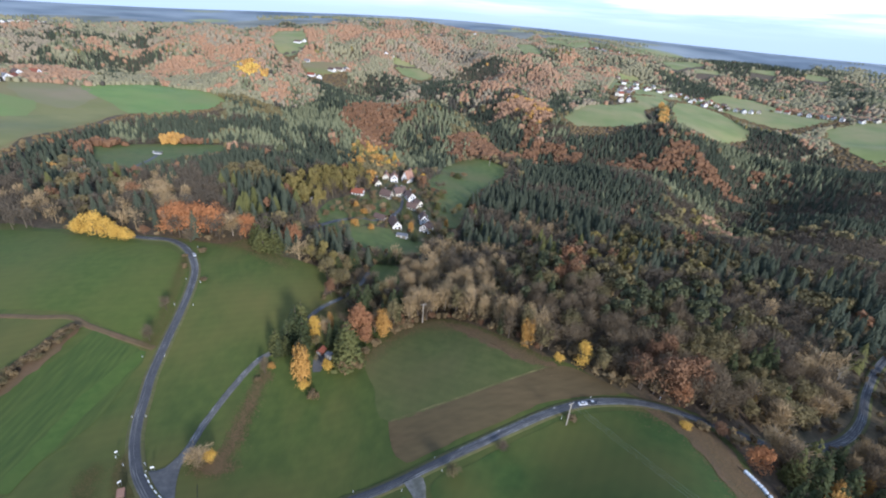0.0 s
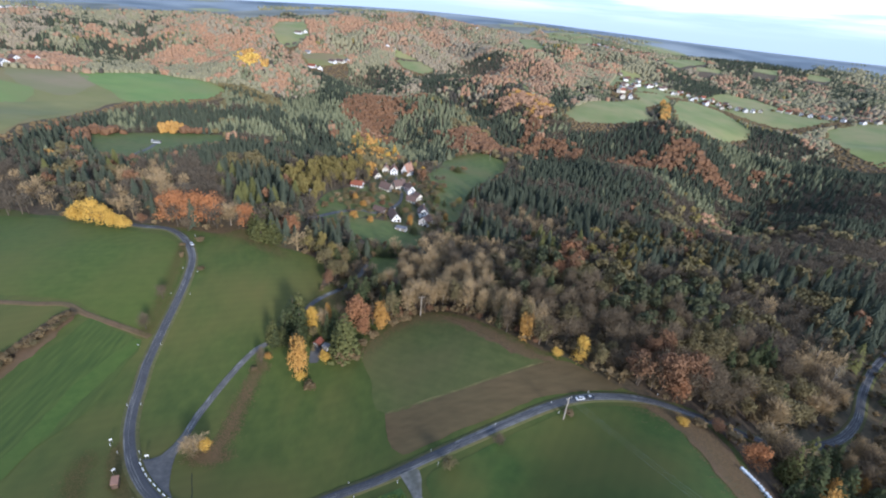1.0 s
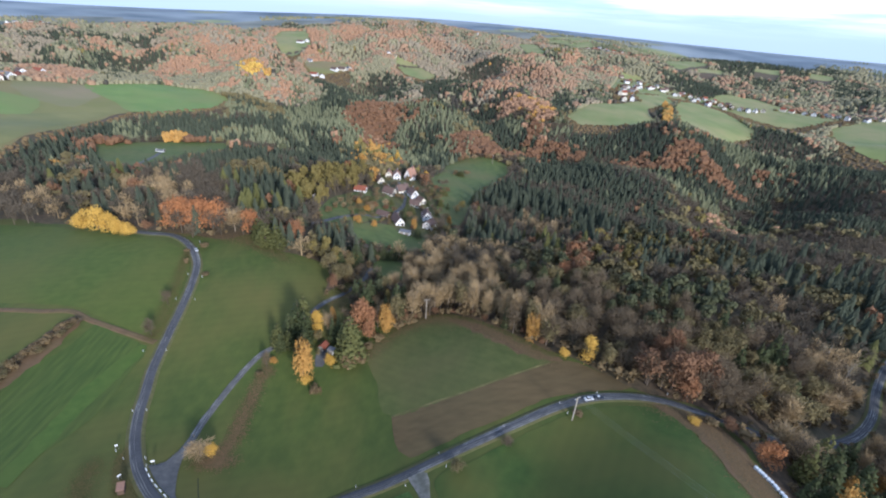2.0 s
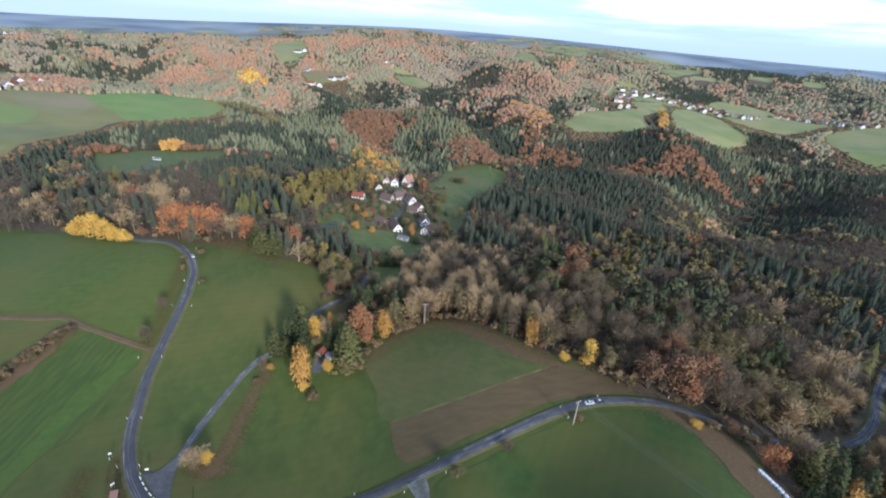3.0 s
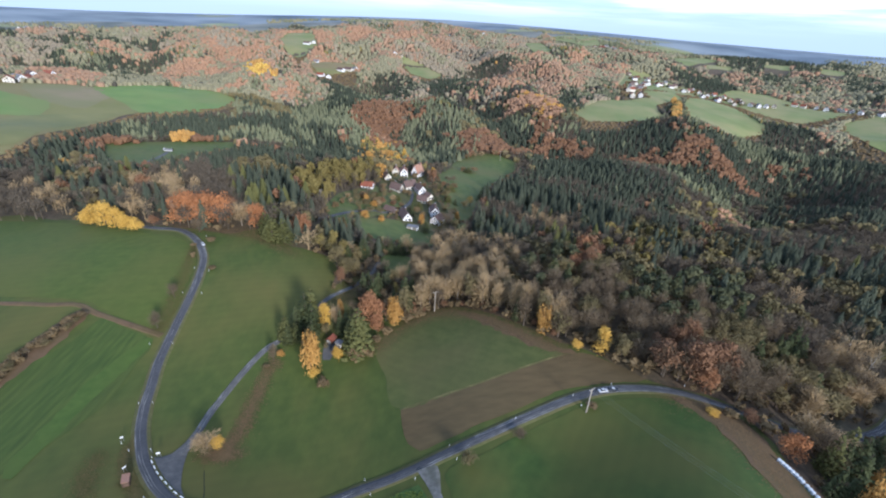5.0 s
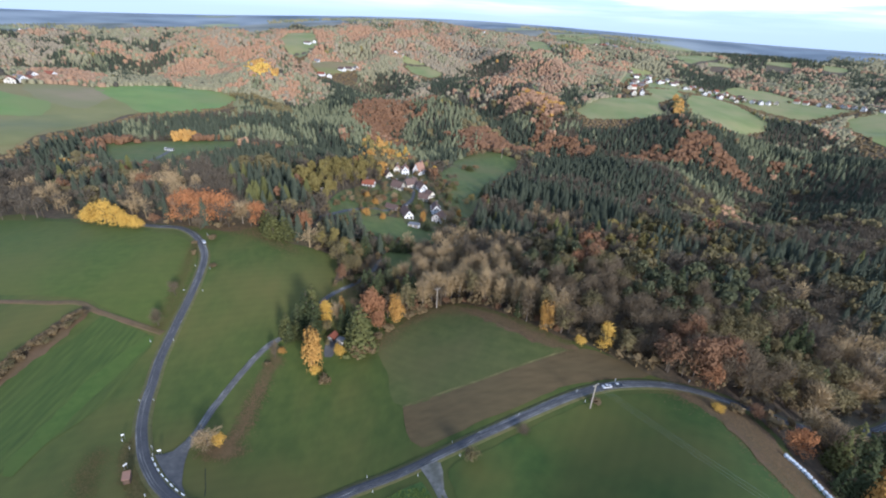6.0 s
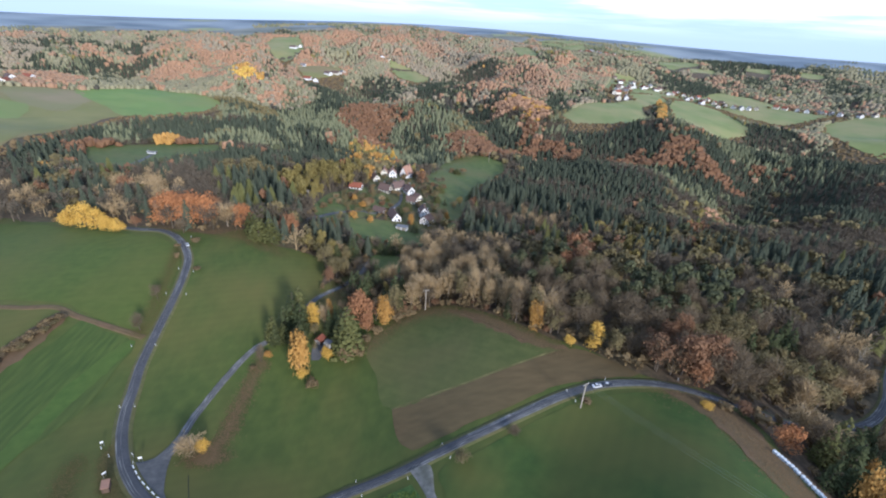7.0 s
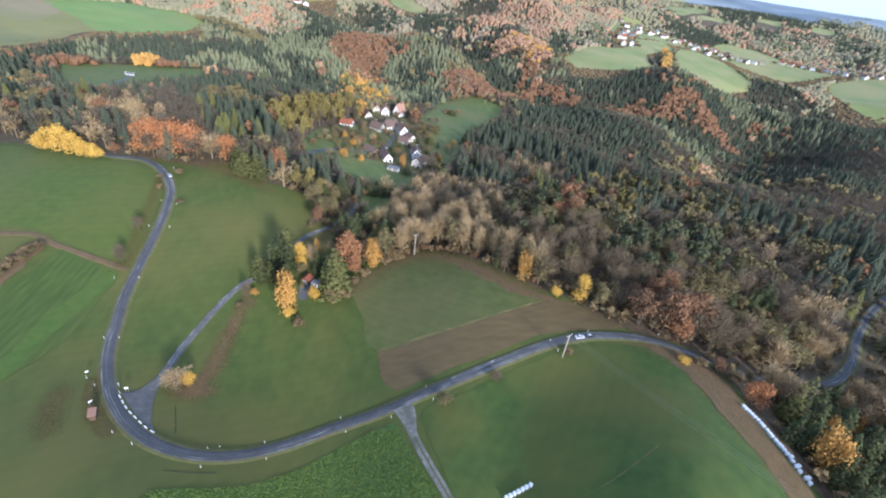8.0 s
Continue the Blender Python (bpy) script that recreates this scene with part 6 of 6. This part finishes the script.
        turn, off = rng.uniform(0, 6.28, len(p)), rng.uniform(8, 17, len(p))
        x, y = p[:, 0] + np.cos(turn) * off, p[:, 1] + np.abs(np.sin(turn)) * off - 2
        free = np.min(np.hypot(x[:, None] - at[:, 0], y[:, None] - at[:, 1]), 1) > 7.5
        ob = plant("garden_trees", kind, x[free], y[free], 2, rng, 0.6)
        tagged(ob, "small garden trees between village houses", "garden trees", kind="stuff")


garden_trees()
row = curve_through([(381, 871), (366, 835), (352, 800), (340, 770), (328, 742)], 9.0)
rng = np.random.default_rng(3)
for kind in ("orange", "larch"):
    x, y = np.array([q.x for q in row]) + rng.uniform(-6, 6, len(row)), np.array([q.y for q in row]) + rng.uniform(-6, 6, len(row))
    tagged(plant("orange_trees" if kind == "orange" else "larch_trees", kind, x, y, 2, rng, 1.05), "golden-orange trees between two hill pastures", "tree row", kind="stuff")


def farm_hut():
    ob = thing("farm_hut", (-42.9, 136.2, up(-42.9, 136.2)), "small timber hut with a bright red roof among trees", "hut", turn=radians(-18))
    part("wall", gable_bm(2.2, 2.6, 2.0, 2.9), M["dark_timber"], ob)
    for s in (-1, 1):
        part("roof", slope_bm(2.2, 2.6, 2.0, 2.9, s), M["red_roof"], ob)
    part("door", box(bmesh.new(), (0.4, -1.33, 1.0), (0.9, 0.08, 1.95)), M["timber"], ob)
    window(ob, -0.6, -1.32, 1.3, 0.6, 0.7, 0)
    yard = [(-43.6, 127), (-41, 127.5), (-40.2, 132), (-40.8, 136), (-44.4, 137), (-44.6, 132)]
    sheet("hut_yard", yard, M["old_asphalt"], 0.4, 2.5, 0.2, "grey gravel yard before a hut", "yard")
    shed(-39.6, 135, -18, 2.2, 2.0, 1.8, "plaster", "grey_roof", "tiny white shed beside a hut")


farm_hut()
house(-270, 411, 86, 3.0, 7.5, 1.1, 1.75, "plaster", "grey_roof", "long low white field barn on a green clearing", "", rich=False, chimney=False)


def bus_shelter():
    x, y = -73.9, 71.4
    ob = thing("bus_shelter", (x, y, up(x, y) + 0.25), "small roadside shelter with a red-brown roof", "shelter", turn=radians(118), scale=0.72)
    part("back_wall", box(bmesh.new(), (0, -0.95, 1.1), (3.4, 0.1, 2.5)), M["dark_timber"], ob)
    for s in (-1, 1):
        part("side_wall", box(bmesh.new(), (s * 1.65, 0, 1.1), (0.1, 1.9, 2.5)), M["dark_timber"], ob)
    part("bench", box(bmesh.new(), (0, -0.6, 0.45), (3.0, 0.4, 0.06)), M["timber"], ob)
    bm = bmesh.new()
    box(bm, (0, 0, 2.45), (3.7, 2.3, 0.14), 0, 0.03)
    bmesh.ops.rotate(bm, verts=bm.verts[:], cent=(0, 0, 2.45), matrix=Matrix.Rotation(0.14, 3, "X"))
    part("roof", bm, M["salmon_roof"], ob, "weathered red-brown tiled roof")


bus_shelter()


# ---- road furniture ----
def delineator(x, y):
    ob = thing("delineator_post", (x, y, up(x, y) + 0.2), "white roadside marker post with a black band", "road post", "marker posts")
    part("post", box(bmesh.new(), (0, 0, 0.35), (0.14, 0.12, 1.1), 0, 0.03), M["plastic"], ob)
    part("band", box(bmesh.new(), (0, 0, 0.66), (0.15, 0.13, 0.2)), M["black"], ob, "black band")
    part("reflector", box(bmesh.new(), (0, -0.07, 0.66), (0.05, 0.02, 0.14)), M["steel"], ob)


for x, y in ((-84.6, 97.7), (-88.1, 96.8), (-92.4, 121.8), (-99, 120), (-95.2, 147.2), (-101.8, 146), (-99, 160.6), (-105, 161), (-45.2, 61.9), (-46.3, 67.1), (-44.2, 68.3), (-35.7, 72.5), (-33.7, 67.9), (-19.7, 83.4), (-17.4, 79.1), (-6.2, 82.5), (2.2, 91.4), (4.4, 86.9), (20.7, 99.4), (38.3, 107.5), (39.9, 103.6), (50.3, 111.3),
             (-67.2, 67.6), (-61.4, 65.1), (-80, 80.7), (-83.4, 82.8), (-73.3, 79.5), (72, 111.4), (-112.6, 186)):
    delineator(x, y)


def direction_sign(x, y, turn, w, h, label):
    ob = thing("road_sign", (x, y, up(x, y) + 0.2), label, "road sign", "road signs", radians(turn))
    for s in (-1, 1):
        part("post", rod(bmesh.new(), (s * w * 0.35, 0, -0.5), (s * w * 0.35, 0, 1.2 + h), 0.04, 0.04, 6), M["steel"], ob)
    part("board", box(bmesh.new(), (0, -0.06, 1.3 + h / 2), (w, 0.05, h), 0, 0.015), M["plastic"], ob, "white sign board")


direction_sign(-71.9, 80.2, 20, 0.9, 0.6, "white direction sign on two steel posts at a junction")
direction_sign(-74.4, 81.2, -30, 0.5, 0.5, "small white road sign on steel posts")
direction_sign(-83.6, 83.6, 40, 0.7, 0.5, "white road sign on two posts in the verge")
direction_sign(-76.6, 74.6, 60, 0.9, 0.5, "white sign board beside a roadside shelter")


def road_marks():
    pts = curve_through([(-73, 78.7), (-68.9, 75), (-65.1, 72.4), (-61.5, 70.1), (-58.2, 68.6)], 0.25)
    for k in range(0, len(pts) - 6, 9):
        a, b = pts[k], pts[min(k + 5, len(pts) - 1)]
        c, d = (a + b) / 2, b - a
        z = up(c.x, c.y) + 0.56
        part("dash", box(bmesh.new(), (c.x, c.y, z), (d.length, 0.24, 0.02), math.atan2(d.y, d.x)), M["white_paint"], marks)


marks = tagged(new("road_marking"), "broken white give-way line across the junction", "road marking", kind="structure")
road_marks()


def power_pole(x, y, high, turn, label="tall timber power pole with a cross arm", arms=1):
    ob = thing("power_pole", (x, y, up(x, y)), label, "power pole", "power poles", radians(turn))
    part("pole", rod(bmesh.new(), (0, 0, -0.8), (0, 0, high), 0.2, 0.15, 8), M["timber"], ob)
    for k in range(arms):
        arm = part("cross_arm", box(bmesh.new(), (0, 0, high - 0.25 - 0.9 * k), (2.2, 0.14, 0.16), 0, 0.02), M["timber"], ob)
        for s in (-1, 0, 1):
            part("insulator", rod(bmesh.new(), (s * 0.95, 0, high - 0.18 - 0.9 * k), (s * 0.95, 0, high + 0.12 - 0.9 * k), 0.07, 0.05, 6), M["plastic"], arm)
    return ob


power_pole(40.8, 101.2, 9, 35)
power_pole(-6.2, 156.6, 9.4, 20)
power_pole(-83, 263, 9, 60, "distant timber power pole behind the trees")
power_pole(44, 495, 11, 30, "distant timber power pole on a meadow")


def cable(a, b, sag, offset):
    d = (Vector(b) - Vector(a)).normalized()
    s = Vector((-d.y, d.x, 0)) * offset
    pts = []
    for k in range(17):
        t = k / 16
        pts.append(Vector(a).lerp(Vector(b), t) + s - Vector((0, 0, 4 * sag * t * (1 - t))))
    v, f = tube([tuple(p) for p in pts], 0.011, 0.011, 4)
    return tagged(new("power_cable", mesh_of("power_cable", v, f, M["wire"], smooth=True)), "thin sagging overhead power cable", "cable", "power cables")


for o in (-0.95, 0, 0.95):
    cable((40.8, 101.2, up(40.8, 101.2) + 9.1), (63.8, 49.8, up(63.8, 49.8) + 16), 0.6, o)


# ---- silage bales ----
def bale_mesh(name, seed):
    rng = random.Random(seed)
    bm = bmesh.new()
    bmesh.ops.create_cone(bm, cap_ends=True, segments=18, radius1=0.47, radius2=0.47, depth=0.86)
    bmesh.ops.bevel(bm, geom=[e for e in bm.edges if abs(e.verts[0].co.z - e.verts[1].co.z) < 1e-4], offset=0.12, segments=3, affect="EDGES", profile=0.5)
    for v in bm.verts:
        v.co *= 1 + rng.uniform(-0.02, 0.02)
    me = mesh_from(name, bm, M["film"])
    for p in me.polygons:
        p.use_smooth = True
    return me


BALES = [bale_mesh("silage_bale", s) for s in range(3)]


def bale(x, y, level=0, turn=0.0, flat=True):
    m = Matrix.Translation((x, y, up(x, y) + 0.43 + 0.24 + level * 0.86)) @ Matrix.Rotation(turn, 4, "Z") @ Matrix.Rotation(0 if flat else math.pi / 2, 4, "X")
    ob = new("silage_bale", random.choice(BALES))
    ob.matrix_world = m
    return tagged(ob, "round silage bale wrapped in white plastic film on the grass", "silage bale", "silage bales")


row = curve_through([(84, 85.2), (86, 81.4), (87.2, 77), (88.4, 73.7), (88.9, 71), (89.2, 68.6)], 0.84)
for k, q in enumerate(row):
    bale(q.x + random.uniform(-0.12, 0.12), q.y + random.uniform(-0.08, 0.08), turn=random.uniform(0, 3))
for x, y in ((89.9, 67.2), (91, 67.6), (90.2, 66.1), (90.1, 70.2), (89.6, 72.4)):
    bale(x, y, turn=random.uniform(0, 3))
for k in range(7):
    bale(21.2 + k * 0.92, 60.2 + k * 0.46, turn=0.4, flat=k % 2 == 0)


# ---- cars on the road ----
def car(x, y, turn, paint, label):
    ob = thing("car", (x, y, up(x, y) + 0.42), label, "car", "cars on the road", radians(turn), 1 / PLAN)
    bm = bmesh.new()
    box(bm, (0, 0, 0.62), (1.78, 4.3, 0.62), 0, 0.16)
    part("body", bm, M[paint], ob)
    bm = bmesh.new()
    vs = bmesh.ops.create_cube(bm, size=1.0, matrix=Matrix.LocRotScale((0, -0.15, 1.16), None, (1.6, 2.5, 0.58)))["verts"]
    for v in vs:
        if v.co.z > 1.2:
            v.co.x *= 0.8
            v.co.y = -0.2 + (v.co.y + 0.15) * 0.66
    bmesh.ops.bevel(bm, geom=bm.edges[:], offset=0.07, segments=2, affect="EDGES")
    part("cabin", bm, M["glass"], ob, "dark glazed cabin")
    part("roof", box(bmesh.new(), (0, -0.2, 1.45), (1.1, 1.2, 0.07), 0, 0.03), M["white_car"], ob)
    for sx in (-1, 1):
        part("headlight", box(bmesh.new(), (sx * 0.62, 2.12, 0.68), (0.36, 0.1, 0.16), 0, 0.03), M["plastic"], ob, "clear headlight")
        part("mirror", box(bmesh.new(), (sx * 0.98, 0.75, 0.98), (0.2, 0.12, 0.14), 0, 0.03), M[paint], ob)
        for sy in (-1, 1):
            wheel = part("wheel", rod(bmesh.new(), (sx * 0.70, sy * 1.32, 0.32), (sx * 0.91, sy * 1.32, 0.32), 0.32, 0.32, 14), M["rubber"], ob, "black tyre")
            part("rim", rod(bmesh.new(), (sx * 0.86, sy * 1.32, 0.32), (sx * 0.925, sy * 1.32, 0.32), 0.2, 0.18, 10), M["steel"], wheel)
    part("bumper", box(bmesh.new(), (0, 2.12, 0.45), (1.6, 0.14, 0.2), 0, 0.04), M["black"], ob)
    return ob


car(50.2, 108.9, -88, "dark_car", "white and black car on the country road")
car(47.2, 108.6, -76, "white_car", "white car following another on the country road")
car(-110.4, 178.6, 40, "white_car", "white car on the country road by the bend")


# ---- leafy crop plants in the nearest field ----
def crop_plants():
    rng = np.random.default_rng(9)
    poly = np.array(CROP)
    x, y = rng.uniform(-53, 12, 30000), rng.uniform(44, 79, 30000)
    ok = inside(poly, x, y)
    x, y = x[ok], y[ok]
    at = np.stack([x, y, land(x, y) + 0.36], -1)
    v, f = cards(rng, at, np.tile((0, 0, 1.0), (len(x), 1)), 0.30, 0.5)
    ob = new("crop_plants", mesh_of("crop_plants", v, f, M["crop_leaf"], tint=np.repeat(rng.random(len(x)), 4)))
    tagged(ob, "dense bright green leafy crop plants", "crop", kind="stuff")


M["crop_leaf"] = leaf("crop_leaf", (0.085, 0.118, 0.020), (0.155, 0.195, 0.044), "tint")
crop_plants()


# ---- fallen leaves ----
def fallen_leaves(name, line, spread, count, key, label):
    """Loose leaves on the grass, thickest along a line and thinning out to its sides."""
    rng = np.random.default_rng(len(name) + count)
    pts = np.array([tuple(q) for q in curve_through(line, 0.5)])
    at = pts[rng.integers(0, len(pts), count)] + rng.normal(0, spread, (count, 2))
    p = np.stack([at[:, 0], at[:, 1], land(at[:, 0], at[:, 1]) + 0.335], -1)
    v, f = cards(rng, p, np.tile((0, 0, 1.0), (count, 1)), 0.24, 0.12)
    ob = new(name, mesh_of(name, v, f, M[key], tint=np.repeat(rng.random(count), 4)))
    return tagged(ob, label, "fallen leaves", kind="stuff")


M["fallen"] = leaf("fallen_leaf", (0.125, 0.088, 0.042), (0.190, 0.124, 0.062), "tint")
fallen_leaves("fallen_leaves", [(-60, 85), (-58.4, 88), (-57.2, 93), (-58, 100), (-58.4, 108), (-59, 115), (-58.6, 122)], 1.3, 5200, "fallen", "brown fallen leaves strewn on the grass beside a lane")
M["dry"] = leaf("dry_grass", (0.088, 0.078, 0.026), (0.140, 0.110, 0.044), "tint")
fallen_leaves("dry_grass", [(-113, 176.5), (-108.6, 163), (-104.6, 148), (-101.6, 134), (-100, 125)], 1.5, 6000, "dry", "dry brownish grass below roadside trees")
fallen_leaves("dry_grass", [(-81, 87), (-80, 80), (-77, 75.4), (-73, 71), (-68, 67)], 1.0, 3000, "dry", "trodden dry grass round a roadside shelter")
fallen_leaves("dry_grass", [(-86, 78), (-84, 72), (-80, 66)], 1.6, 1500, "dry", "dry grass patch in the meadow")
fallen_leaves("fallen_leaves", [(-61, 83), (-55, 85.5)], 1.5, 1700, "fallen", "brown fallen leaves below a yellowing tree")
fallen_leaves("fallen_leaves", [(-47, 158), (-43, 166), (-40, 176), (-36, 186)], 3.2, 5000, "fallen", "brown fallen leaves below a thicket beside the lane")
fallen_leaves("fallen_leaves", [(66, 107), (73, 103.5), (78, 98), (80, 90), (80, 80), (82.5, 71), (84.5, 62)], 3.0, 8500, "fallen", "reddish-brown fallen leaves along the wood edge")
fallen_leaves("fallen_leaves", [(-27, 134), (-21, 143.5), (-13, 151.5), (-3, 155.2), (8, 151.5), (18, 144.5), (28, 136), (40, 126)], 2.3, 8500, "fallen", "reddish-brown fallen leaves below the tree row")
fallen_leaves("fallen_leaves", [(-132, 193), (-122, 192.5), (-108, 194), (-98, 200), (-88, 195)], 1.8, 2600, "fallen", "orange-brown fallen leaves below the beeches")
fallen_leaves("fallen_leaves", [(-107, 193), (-96, 194), (-85, 190), (-73, 187)], 2.6, 3600, "fallen", "orange-brown fallen leaves at the meadow's end")
fallen_leaves("fallen_leaves", [(-56, 121), (-60, 124), (-58, 128)], 1.0, 500, "fallen", "brown fallen leaves at a lane's end")


# ---- from the plan's units to metres ----
grow = Matrix.Scale(PLAN, 4)
for ob in scene.objects:
    if ob.parent is None and ob.type in ("MESH", "EMPTY"):
        ob.matrix_basis = grow @ ob.matrix_basis
